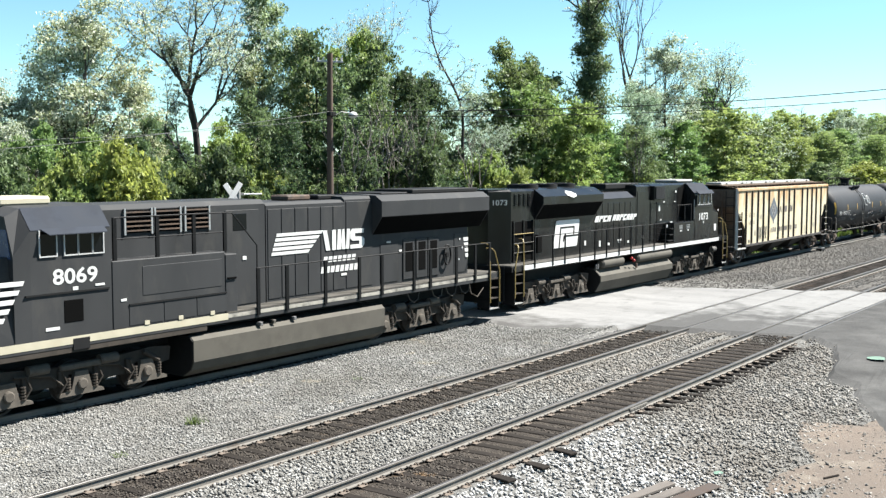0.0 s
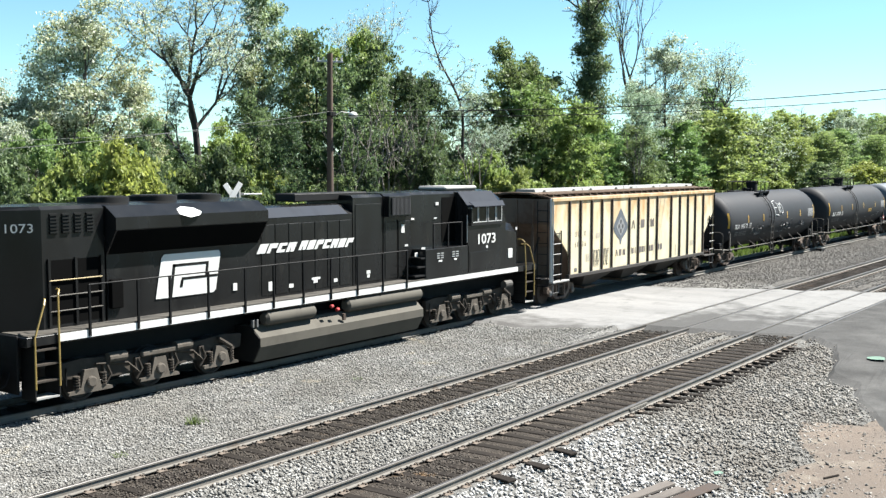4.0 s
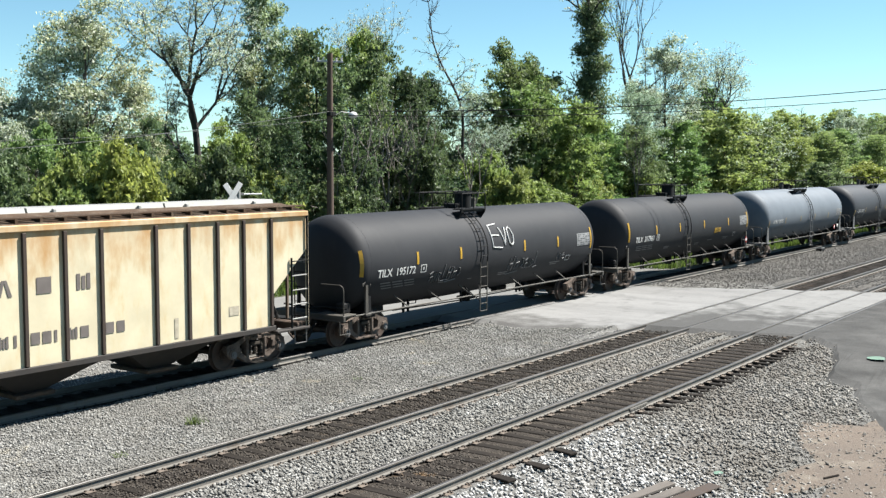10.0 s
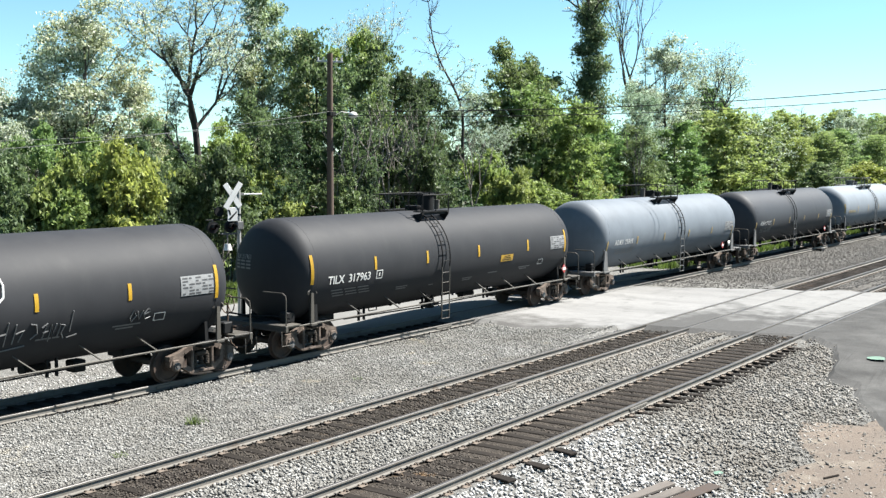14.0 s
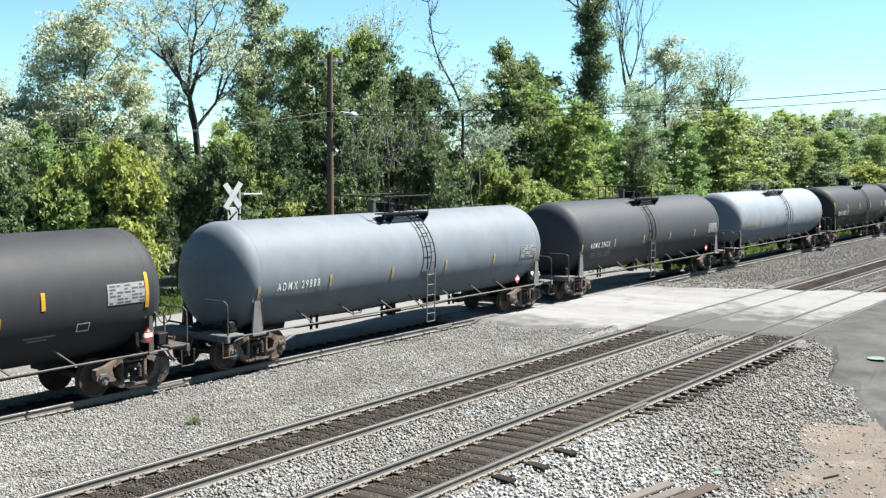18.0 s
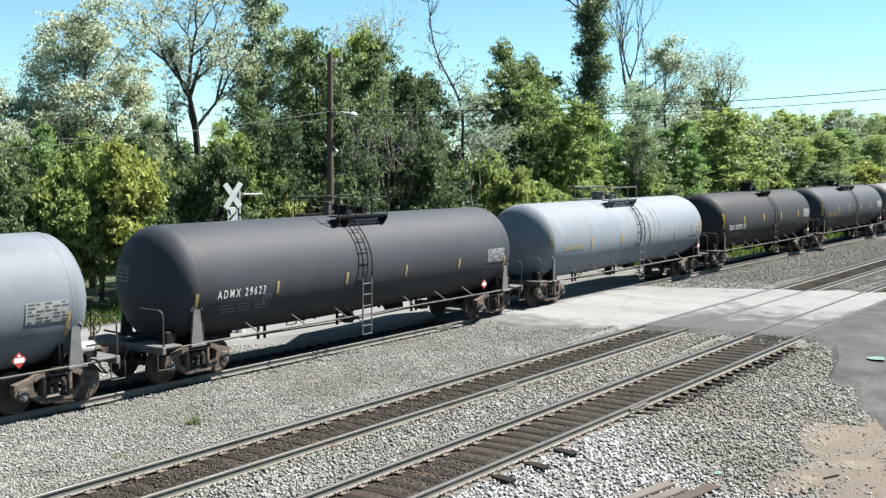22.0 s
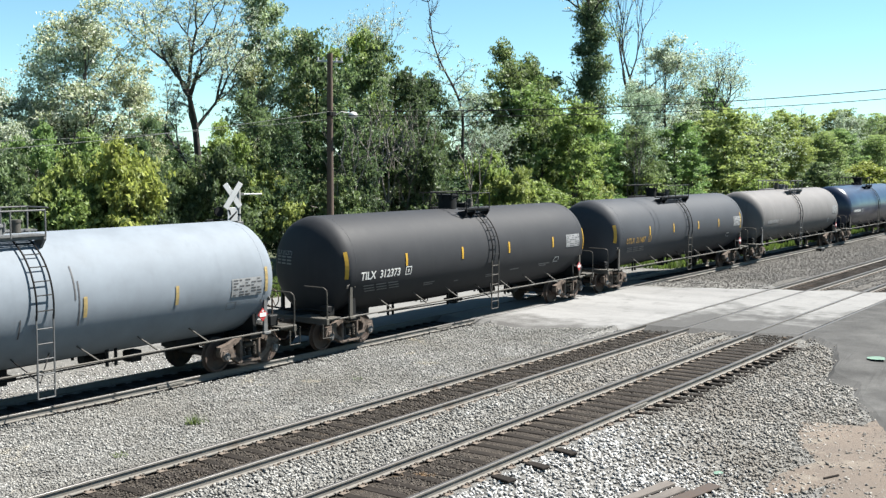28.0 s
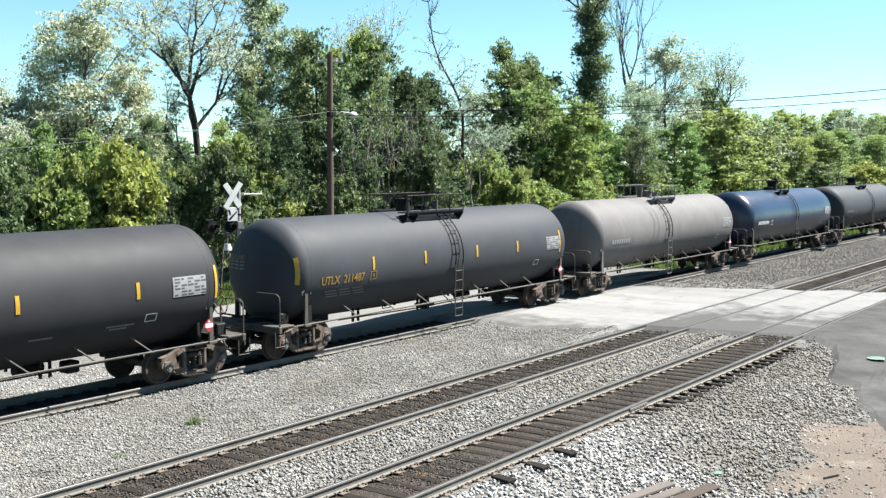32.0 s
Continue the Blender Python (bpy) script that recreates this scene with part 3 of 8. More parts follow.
def build_crossing():
    """Asphalt slabs between and beside the rails, with flange gaps."""
    road = thing("road_crossing", "worn grey asphalt level crossing over three tracks", "road crossing", "", pose(0, 0, 0), "structure")

    def slab(y0, y1, left, right, near0, near1, name, cover=None):
        """near0, near1: whether the slab meets a rail at its first and last edge."""
        ys = [float(v) for v in np.linspace(y0, y1, max(3, int((y1 - y0) / 0.15)))]
        vs, fs, n = [], [], 44
        for y in ys:
            a, b = left(y), right(y)
            reach = min((y - y0) if near0 else 99, (y1 - y) if near1 else 99)
            k = max(0.0, min(1.0, 1.15 - reach / 3.2))
            row = []
            for i in range(n):
                q = i / (n - 1)
                x = a + (b - a) * q
                g = ground_height(x, y) + 0.045
                z = g + (-0.014 - g) * k + 0.006 * noise.noise((x * 1.1, y * 1.1, 1))
                if i in (0, n - 1):
                    x, z = x + (-0.22 if i == 0 else 0.22), ground_height(x, y) - 0.04
                row.append((x, y, z))
            vs += row
        fs = [(j * n + i, j * n + i + 1, (j + 1) * n + i + 1, (j + 1) * n + i) for j in range(len(ys) - 1) for i in range(n - 1)]
        e, o = len(vs), (len(ys) - 1) * n
        vs += [(v[0], v[1], -0.40) for v in vs[:n]] + [(v[0], v[1], -0.40) for v in vs[o:o + n]]
        fs += [(i + 1, i, e + i, e + i + 1) for i in range(n - 1)]
        fs += [(o + i, o + i + 1, e + n + i + 1, e + n + i) for i in range(n - 1)]
        me = bpy.data.meshes.new(name)
        me.from_pydata(vs, [], fs)
        me.materials.append(cover or ASPHALT)
        part(name, me, None, road)

    def edge_l(y):
        ragged = 0.45 * noise.noise((y * 0.7, 2, 0)) + 0.2 * noise.noise((y * 2.3, 4, 0))
        if y < 10.3:
            return float(apron_edge(y)) + ragged * 0.8 + 0.35 * noise.noise((y * 4.1, 6, 0))
        if y > 16:
            return 33.3 - min(2.2, (y - 16) * 0.9) + ragged
        return 34.4 - (y - 10.3) * 0.2 + ragged * 0.6

    def edge_r(y):
        return (62 if y < 10.3 else 44.6 + (20.8 - min(y, 23.5)) * 0.45) + 0.5 * noise.noise((y * 0.8, 9, 0))

    r = [c + s * GAUGE / 2 for _, c in TRACKS for s in (-1, 1)]
    slab(-9.0, r[0] - 0.045, edge_l, edge_r, False, True, "approach_slab", ASPHALT_DARK)
    slab(r[0] + 0.11, r[1] - 0.11, edge_l, edge_r, True, True, "gauge_slab", ROAD_GRIMY)
    slab(r[1] + 0.045, r[2] - 0.045, edge_l, edge_r, True, True, "middle_slab", ROAD_GRIMY)
    slab(r[2] + 0.11, r[3] - 0.11, edge_l, edge_r, True, True, "gauge_slab", ROAD_GRIMY)
    slab(r[3] + 0.045, r[4] - 0.045, edge_l, edge_r, True, True, "middle_slab", ROAD_CLEAN)
    slab(r[4] + 0.11, r[5] - 0.11, edge_l, edge_r, True, True, "gauge_slab")
    slab(r[5] + 0.045, 33.0, lambda y: edge_l(y) - 3 - (y - 22) * 0.9, lambda y: edge_r(y) - (y - 22) * 0.4, True, False, "approach_slab")


build_ground()
track_things = build_tracks()
build_crossing()

# ---- running gear ----
def lathe_x(shape, prof, n=40, zc=0.0, yc=0.0):
    """Rings round an axis along x; prof is (x, radius)."""
    rings = [[(x, yc + r * math.cos(2 * math.pi * k / n), zc + r * math.sin(2 * math.pi * k / n)) for k in range(n)] for x, r in prof]
    return shape.loft(rings)


def lathe_y(shape, prof, n=28, xc=0.0, zc=0.0):
    rings = [[(xc + r * math.cos(2 * math.pi * k / n), y, zc + r * math.sin(2 * math.pi * k / n)) for k in range(n)] for y, r in prof]
    return shape.loft(rings)


def wheelset_mesh(rad, steel):
    s = Shape()
    for side in (-1, 1):
        prof = [(0.70, 0.10), (0.70, rad + 0.025), (0.715, rad + 0.028), (0.73, rad), (0.82, rad - 0.012), (0.82, rad - 0.07), (0.79, rad - 0.085), (0.77, 0.16), (0.82, 0.14), (0.82, 0.09)]
        lathe_y(s, [(side * y, r) for y, r in prof])
        lathe_y(s, [(side * 0.82, 0.075), (side * 0.94, 0.075), (side * 0.94, 0.115), (side * 1.12, 0.115), (side * 1.13, 0.09), (side * 1.14, 0.085)], 16)
        for k in range(3):
            a = k * 2.094
            s.rod((0.05 * math.cos(a), side * 1.13, 0.05 * math.sin(a)), (0.05 * math.cos(a), side * 1.165, 0.05 * math.sin(a)), 0.018, 6)
    s.rod((0, -0.8, 0), (0, 0.8, 0), 0.085, 12)
    return s.mesh("wheelset", steel, 35)


FREIGHT_WHEELS = wheelset_mesh(0.457, WHEEL_STEEL)
LOCO_WHEELS = wheelset_mesh(0.508, LOCO_WHEEL)
ROLLING = []


def roll_on(ob, truck_m, rad):
    ROLLING.append((ob, truck_m, rad))


def side_frame_mesh():
    """Cast three-piece truck side frame: arched top, sloping lower arms and a spring window."""
    s = Shape()
    s.prism([(-1.08, 0.58), (-1.06, 0.70), (-0.76, 0.765), (-0.44, 0.90), (0.44, 0.90), (0.76, 0.765), (1.06, 0.70), (1.08, 0.58), (0.74, 0.60), (0.42, 0.77), (-0.42, 0.77), (-0.74, 0.60)], -0.11, 0.07)
    for d in (-1, 1):
        s.prism([(d * 0.76, 0.62), (d * 0.72, 0.40), (d * 0.38, 0.18), (d * 0.28, 0.18), (d * 0.28, 0.27), (d * 0.58, 0.47), (d * 0.63, 0.68)], -0.12, 0.06)
        s.box(d * 0.33 - 0.05, d * 0.33 + 0.05, -0.13, 0.08, 0.24, 0.82, 0.02)
        s.prism([(d * 1.03, 0.60), (d * 1.02, 0.44), (d * 1.07, 0.46), (d * 1.09, 0.60)], -0.10, 0.05)
        s.box(d * 0.889 - 0.11, d * 0.889 + 0.11, -0.15, 0.05, 0.55, 0.61, 0.02)
        s.rod((d * 0.889, -0.17, 0.457), (d * 0.889, -0.08, 0.457), 0.14, 16)
        s.prism([(d * (0.889 + 0.19 * math.cos(radians(v))), 0.5 + 0.17 * math.sin(radians(v))) for v in range(-20, 201, 20)], -0.13, 0.02)
        s.rod((d * 0.56, -0.13, 0.74), (d * 0.56, -0.09, 0.74), 0.03, 8)
    s.box(-0.38, 0.38, -0.13, 0.08, 0.17, 0.26, 0.02)
    s.box(-0.22, 0.22, -0.15, -0.10, 0.77, 0.86, 0.015)
    s.box(-0.12, 0.12, -0.16, -0.13, 0.19, 0.25, 0.01)
    return s.mesh("side_frame", SIDE_CAST, 30)


def spring_mesh():
    """One coil spring, standing on its seat."""
    s = Shape()
    prof = [(0.36, 0.02), (0.36, 0.07)]
    for k in range(6):
        prof += [(0.385 + k * 0.045, 0.078), (0.41 + k * 0.045, 0.05)]
    prof += [(0.66, 0.07), (0.66, 0.02)]
    rings = [[(r * math.cos(0.785 * k), -0.04 + r * math.sin(0.785 * k), z) for k in range(8)] for z, r in prof]
    return s.loft(rings).mesh("spring", TRUCK, 30)


def bolster_mesh():
    s = Shape()
    s.box(-0.2, 0.2, -1.13, 1.13, 0.60, 0.72, 0.03)
    s.box(-0.14, 0.14, -0.7, 0.7, 0.50, 0.62, 0.03)
    s.rod((0, 0, 0.7), (0, 0, 0.84), 0.18, 16)
    for x in (-0.35, 0.35):
        s.box(x - 0.05, x + 0.05, -0.75, 0.75, 0.36, 0.46, 0.02)
        for y in (-0.755, 0.755):
            s.box(x - 0.04 + 0.07 * np.sign(x), x + 0.06 + 0.07 * np.sign(x), y - 0.06, y + 0.06, 0.3, 0.58, 0.015)
    return s.mesh("bolster", TRUCK, 30)


def bearing_cap_mesh():
    s = Shape()
    s.rod((0, -0.03, 0), (0, 0.0, 0), 0.095, 12)
    s.rod((0, -0.045, 0), (0, -0.03, 0), 0.05, 6)
    return s.mesh("bearing_cap", GREY_FITTING, 30)


BEARING_CAP = bearing_cap_mesh()
SIDE_FRAME, SPRING, BOLSTER = side_frame_mesh(), spring_mesh(), bolster_mesh()


def freight_truck(car, x):
    t = part("truck", BOLSTER, None, car, "grimy cast-steel truck", m=pose(x, 0, 0))
    for s in (-1, 1):
        part("side_frame", SIDE_FRAME, None, t, m=pose(0, s * 1.0, 0, 0, 0, 0 if s < 0 else 180))
        for q in (-0.889, 0.889):
            part("bearing_cap", BEARING_CAP, None, t, m=pose(q, s * 1.17, 0.457, 0, 0, 0 if s < 0 else 180))
        for q in (-0.2, 0.0, 0.2):
            part("spring", SPRING, None, t, m=pose(q, s * 1.0, 0, 0, 0, 0 if s < 0 else 180))
    for dx in (-0.889, 0.889):
        w = part("wheelset", FREIGHT_WHEELS, None, t, m=pose(dx, 0, 0.457))
        roll_on(w, (dx, 0, 0.457), 0.457)
    return t


def coupler_shape(x0, x1):
    s = Shape()
    d = 1 if x1 > x0 else -1
    s.box(min(x0, x1 - d * 0.18), max(x0, x1 - d * 0.18), -0.07, 0.07, 0.80, 0.95, 0.02)
    s.prism([(x1 - d * 0.25, -0.12), (x1 - d * 0.25, 0.12), (x1, 0.17), (x1 + d * 0.06, 0.06), (x1 - d * 0.05, 0.0), (x1 + d * 0.02, -0.12)], 0.73, 1.02, "z")
    s.pipe([(x1 - d * 0.45, -0.32, 0.95), (x1 - d * 0.3, -0.33, 0.6), (x1 - d * 0.1, -0.30, 0.42), (x1 + d * 0.02, -0.2, 0.44)], 0.03, 6)
    return s


# ---- tank cars ----
TANK_R, TANK_Z = 1.525, 2.43


def tank_car(x, length, paint, label, number="", ink=None, ladder_x=0.0, stripes=True, stripe_ink=None, tube=False, evo=False, bars=True, placard=None, bright_steel=False, notice=False, spots=(-7.45, -4.6, -1.9, 1.05, 4.1, 7.0), low=False, band=None, near=(-1.55, -0.1), far=(-1.25, 1.2), domes=((0.07, 0.3, 0.56), (-0.62, 0.24, 0.16), (0.72, 0.1, 0.32))):
    car = thing("tank_car", label, "tank car", "tank cars of the train", pose(x, TRAIN_Y, 0))
    half = length / 2 - 0.62
    e = half - 0.42
    flat = e - 0.72
    prof = [(-e, 0.02)] + [(-flat - 0.72 * math.cos(radians(a)), TANK_R * math.sin(radians(a))) for a in (8, 18, 30, 42, 54, 66, 78)]
    prof += [(v, TANK_R) for v in np.linspace(-flat, flat, 9)] + [(-p[0], p[1]) for p in prof[::-1]]
    tank = part("tank", lathe_x(Shape(), prof, 56, TANK_Z), paint, car, smooth=40)
    for sx in (-1, 1):
        part("weld_band", lathe_x(Shape(), [(sx * flat * 0.98 - 0.012, TANK_R), (sx * flat * 0.98 - 0.01, TANK_R + 0.0025), (sx * flat * 0.98 + 0.01, TANK_R + 0.0025), (sx * flat * 0.98 + 0.012, TANK_R)], 56, TANK_Z), paint, tank, smooth=40)
    for wx in (flat * 0.52,) if paint == TANK_SOFT else ():
        part("weld_band", lathe_x(Shape(), [(wx - 0.015, TANK_R), (wx - 0.012, TANK_R + 0.002), (wx + 0.012, TANK_R + 0.002), (wx + 0.015, TANK_R)], 56, TANK_Z), paint, tank, smooth=40)
    plated = number.startswith("ADMX")
    top_steel = GREY_FITTING if paint in (TANK_WHITE, TANK_DULL) else DARK
    low_steel = GREY_FITTING if plated or paint in (TANK_WHITE, TANK_DULL) else TANK_DUST
    for sx in (-1, 1):
        s = Shape()
        s.box(min(sx * (half - 3.3), sx * (half - 0.05)), max(sx * (half - 3.3), sx * (half - 0.05)), -0.32, 0.32, 0.72, 1.06, 0.02)
        part("draft_sill", s, DARK, car)
        tx = sx * (half - 1.44)
        s = Shape()
        s.box(tx - 0.22, tx + 0.22, -1.35, 1.35, 0.84, 1.0, 0.02)
        s.prism([(-1.30, 1.0), (1.30, 1.0), (1.28, 1.5), (1.2, 1.44), (0.9, 1.18), (0, 0.98), (-0.9, 1.18), (-1.2, 1.44), (-1.28, 1.5)], tx - 0.06, tx + 0.06, "x")
        part("bolster_saddle", s, DARK, car)
        gx = sx * (half - 1.15)
        for y in (-1.40, 1.40):
            s = Shape()
            wide, slim = (0.19, 0.10) if plated else (0.07, 0.05)
            s.prism([(gx - wide, 0.98), (gx + wide, 0.98), (gx + slim, 1.86), (gx - slim, 1.88)], y - 0.03, y + 0.03)
            s.pipe([(gx + 0.17 * math.cos(q * 0.45), y, 1.84 + 0.14 * math.sin(q * 0.45)) for q in range(8)], 0.035, 5)
            s.box(gx - wide - 0.06, gx + wide + 0.06, y - 0.10, y + 0.10, 0.93, 1.0, 0.01)
            part("jacking_stanchion", s, low_steel, car, "grey steel stanchion")
        s = Shape()
        s.box(min(sx * (half - 0.12), sx * half), max(sx * (half - 0.12), sx * half), -1.48, 1.48, 0.86, 1.05, 0.015)
        s.box(min(sx * (half - 0.62), sx * (half - 0.12)), max(sx * (half - 0.62), sx * (half - 0.12)), -1.46, 1.46, 1.0, 1.05, 0.01)
        part("end_platform", s, GREY_FITTING if plated or bright_steel else TANK_DUST, car)
        for y in (-1, 1):
            s = Shape()
            hx = sx * (half - 0.06)
            s.pipe([(hx, y * 0.55, 1.95), (hx, y * 1.30, 1.95), (hx, y * 1.42, 1.88), (hx, y * 1.44, 1.75), (hx, y * 1.44, 1.05)], 0.021, 6)
            part("end_handrail", s, TANK_DUST, car)
            s = Shape()
            s.pipe([(hx - 0.2, y * 1.46, 0.9), (hx - 0.2, y * 1.46, 0.5), (hx + 0.2, y * 1.46, 0.5), (hx + 0.2, y * 1.46, 0.9)], 0.017, 5)
            part("sill_step", s, TANK_DUST, car)
        part("coupler", coupler_shape(sx * (half - 0.1), sx * (length / 2 - 0.03)), TRUCK_RUST, car)
        freight_truck(car, tx)
    for y in (-1, 1):
        part("side_pipe", Shape().pipe([(-half + 0.15, y * 1.40, 0.98), (half - 0.15, y * 1.40, 0.98)], 0.028, 6), TANK_DUST, car)
        part("lower_pipe", Shape().pipe([(-half + 3.4, y * 0.62, 0.78), (-1.2, y * 0.62, 0.72), (half - 3.4, y * 0.62, 0.78)], 0.024, 6), DARK, car)
        for bx in (-5.0, -3.2, -1.4, 1.9, 3.6, 5.2):
            part("pipe_strut", Shape().rod((bx - 0.42, y * 1.10, 1.36), (bx, y * 1.41, 0.96), 0.022, 5), TANK_DUST, car)
    for bx in (-4.4, -4.15, -1.1, -0.6, 2.6, 2.85):
        for y in (-0.72, 0.66):
            part("pipe_hanger", Shape().box(bx - 0.025, bx + 0.025, y, y + 0.07, 0.66, 1.25), DARK, car)
    s = Shape()
    s.rod((0.2, 0, 0.52), (0.2, 0, 0.98), 0.17, 14)
    s.box(-0.1, 0.5, -0.22, 0.22, 0.60, 0.72, 0.02)
    part("bottom_outlet", s, DARK, car)
    if tube:
        part("brake_reservoir", lathe_x(Shape(), [(half - 1.0, 0.02), (half - 1.0, 0.13), (half - 0.95, 0.16), (half - 0.42, 0.16), (half - 0.37, 0.13), (half - 0.37, 0.02)], 16, 1.26, -1.0), ROOF_GREY, car, "pale grey cylinder", smooth=40)
    for sx in (-1, 1):
        ex = sx * (half - 0.38)
        part("cross_pipe", Shape().pipe([(ex, -1.3, 1.2), (ex, -0.5, 1.22), (ex - sx * 0.1, 0.2, 1.12), (ex, 1.3, 1.18)], 0.03, 6), DARK, car)
        part("air_hose", Shape().pipe([(sx * (half - 0.05), -0.35, 0.82), (sx * (half + 0.25), -0.38, 0.5), (sx * (half + 0.5), -0.3, 0.42)], 0.03, 6), DARK, car)
        part("uncoupling_lever", Shape().pipe([(sx * (half + 0.03), -1.4, 0.72), (sx * (half + 0.05), -1.35, 0.88), (sx * (half + 0.06), -0.3, 0.92)], 0.016, 5), TANK_DUST, car)
        part("valve_box", Shape().box(min(ex, ex - sx * 0.34), max(ex, ex - sx * 0.34), -1.15, -0.85, 1.05, 1.36, 0.03), DARK, car)
    part("brake_cylinder", Shape().rod((2.6, 0.35, 0.72), (3.3, 0.35, 0.72), 0.15, 14), DARK, car)
    part("brake_valve", Shape().box(3.4, 3.75, -0.55, -0.2, 0.62, 0.9, 0.03), DARK, car)
    s = Shape()
    bw = half - 0.08
    for k in range(16):
        a, b = 2 * math.pi * k / 16, 2 * math.pi * (k + 1) / 16
        s.rod((bw, -0.6 + 0.26 * math.cos(a), 1.75 + 0.26 * math.sin(a)), (bw, -0.6 + 0.26 * math.cos(b), 1.75 + 0.26 * math.sin(b)), 0.016, 4)
    for k in range(3):
        s.rod((bw, -0.6, 1.75), (bw, -0.6 + 0.26 * math.cos(2.1 * k), 1.75 + 0.26 * math.sin(2.1 * k)), 0.013, 4)
    s.rod((bw, -0.6, 1.05), (bw, -0.6, 1.75), 0.03, 6)
    part("hand_brake", s, TRUCK_RUST, car)
    # top platform, valves and ladder
    top = TANK_Z + TANK_R
    lx = ladder_x
    for y, (q0, q1) in ((-1, near), (1, far)):
        deck = part("top_platform", Shape().box(q0, q1, y * 0.98 - 0.03, y * 0.98 + 0.03, top - 0.1, top - 0.02), top_steel, car)
        for xx in (q0, (2 * q0 + q1) / 2, q1 - 0.06):
            part("bracket", Shape().prism([(y * 0.66, top - 0.1), (y * 1.06, top - 0.04), (y * 1.06, top - 0.1), (y * 0.86, top - 0.36)], xx, xx + 0.06, "x"), top_steel, deck)
        slat = Shape().box(q0, q1, 0, 0.035, -0.02, 0.02).mesh("slat", top_steel)
        for k in range(7):
            part("slat", slat, None, deck, m=pose(0, y * 0.85 - 0.2 + k * 0.06, top))
        n = max(2, int(round((q1 - q0) / 0.75)) + 1)
        rail = part("top_railing", Shape().pipe([(q0, y * 1.04, top + 0.55), (q1, y * 1.04, top + 0.55)], 0.02, 6), top_steel, car)
        for k in range(n):
            xx = q0 + (q1 - q0) * k / (n - 1)
            part("post", Shape().rod((xx, y * 1.04, top - 0.05), (xx, y * 1.04, top + 0.55), 0.02, 6), top_steel, rail)
    for q in (min(near[0], far[0]), max(near[1], far[1])):
        part("top_railing", Shape().pipe([(q, -1.04 if q == near[0] or q == near[1] else 0.2, top + 0.55), (q, 1.04, top + 0.55)], 0.02, 6), top_steel, car)
    for k, (q, rd, hh) in enumerate(domes):
        s = Shape()
        s.rod((q, 0.05, top - 0.1), (q, 0.05, top + hh - 0.06), rd, 18)
        s.rod((q, 0.05, top + hh - 0.06), (q, 0.05, top + hh), rd * 1.12, 18)
        d = part(("valve_dome", "manway", "relief_valve")[k % 3], s, top_steel if k < 2 else TANK_DUST, car, smooth=30)
        for j in range(6 if rd > 0.18 else 0):
            a = j * 1.047
            part("bolt", Shape().rod((q + rd * 1.1 * math.cos(a), 0.05 + rd * 1.1 * math.sin(a), top + hh - 0.18), (q + rd * 1.1 * math.cos(a), 0.05 + rd * 1.1 * math.sin(a), top + hh + 0.03), 0.028, 5), top_steel, d)
    for y in (-1, 1):
        ladder = None
        for q in (-0.21, 0.21):
            pts = []
            for a in range(62, -13, -6):
                pts.append((lx + q, y * (TANK_R + 0.09) * math.cos(radians(a)), TANK_Z + (TANK_R + 0.09) * math.sin(radians(a))))
            st = Shape().pipe(pts, 0.022, 5)
            if ladder is None:
                ladder = part("ladder", st, DARK, car)
            else:
                part("stringer", st, DARK, ladder)
        steps = [((TANK_R + 0.09) * math.cos(radians(a)), TANK_Z + (TANK_R + 0.09) * math.sin(radians(a))) for a in (56, 44, 32, 20, 9, -3)] + [(1.58, z) for z in (1.95, 1.62, 1.28, 0.95, 0.68, 0.42)]
        # Light painted in: upper ladder black as shaded, lower part grey as sunlit.
        rung = Shape().rod((-0.21, 0, 0), (0.21, 0, 0), 0.014, 5).mesh("rung", DARK)
        low_rung = Shape().rod((-0.21, 0, 0), (0.21, 0, 0), 0.016, 5).mesh("rung", low_steel)
        for q in (-0.21, 0.21):
            part("lower_stringer", Shape().pipe([(lx + q, y * 1.585, 2.25), (lx + q, y * 1.59, 1.95), (lx + q, y * 1.57, 0.42)], 0.022, 5), low_steel, ladder, "lower ladder rail painted grey as if sunlit")
        for k, (yy, zz) in enumerate(steps):
            part("rung", rung if k < 6 else low_rung, None, ladder, m=pose(lx, y * yy, zz))
        part("ladder_brace", Shape().pipe([(lx - 0.55, y * 1.1, 1.3), (lx - 0.1, y * 1.5, 0.75), (lx + 0.4, y * 1.1, 1.3)], 0.018, 5), DARK, car)
    # markings
    rr = TANK_R + 0.012
    if stripes:
        for k, sx in enumerate(spots):
            tall = int(k in (0, 5))
            ra, rb = (TANK_R * math.sqrt(max(0.3, 1 - (max(0.0, abs(v) - flat) / 0.72) ** 2)) + 0.014 for v in (sx - 0.05, sx + 0.05))
            a0, a1 = (band or ((-16, -3, -29, -6) if low else (-4, 11, -12, 20)))[2 * tall:2 * tall + 2]
            part("reflector_stripe", patch_on(Shape(), sx - 0.05, sx + 0.05, a0, a1, ra, TANK_Z, 6, rb), stripe_ink or YELLOW, car, "faded ochre reflective stripe" if low else "vertical yellow reflective stripe")
    if number:
        wide = number.startswith("ADMX")
        vs, fs = words(" ".join(number) if wide else number.replace(" ", "  "), 0.23 if wide else 0.26, 1.9 if len(number) > 10 else 1.7, 0.012 if wide else 0.02)
        part("car_number", round_on(Shape(), vs, fs, -5.75, -10, rr, TANK_Z), ink or WHITE, car)
        vs, fs = words(number, 0.13, 0.82, 0.0)

        def on_head(u, v):
            y = 0.72 - u
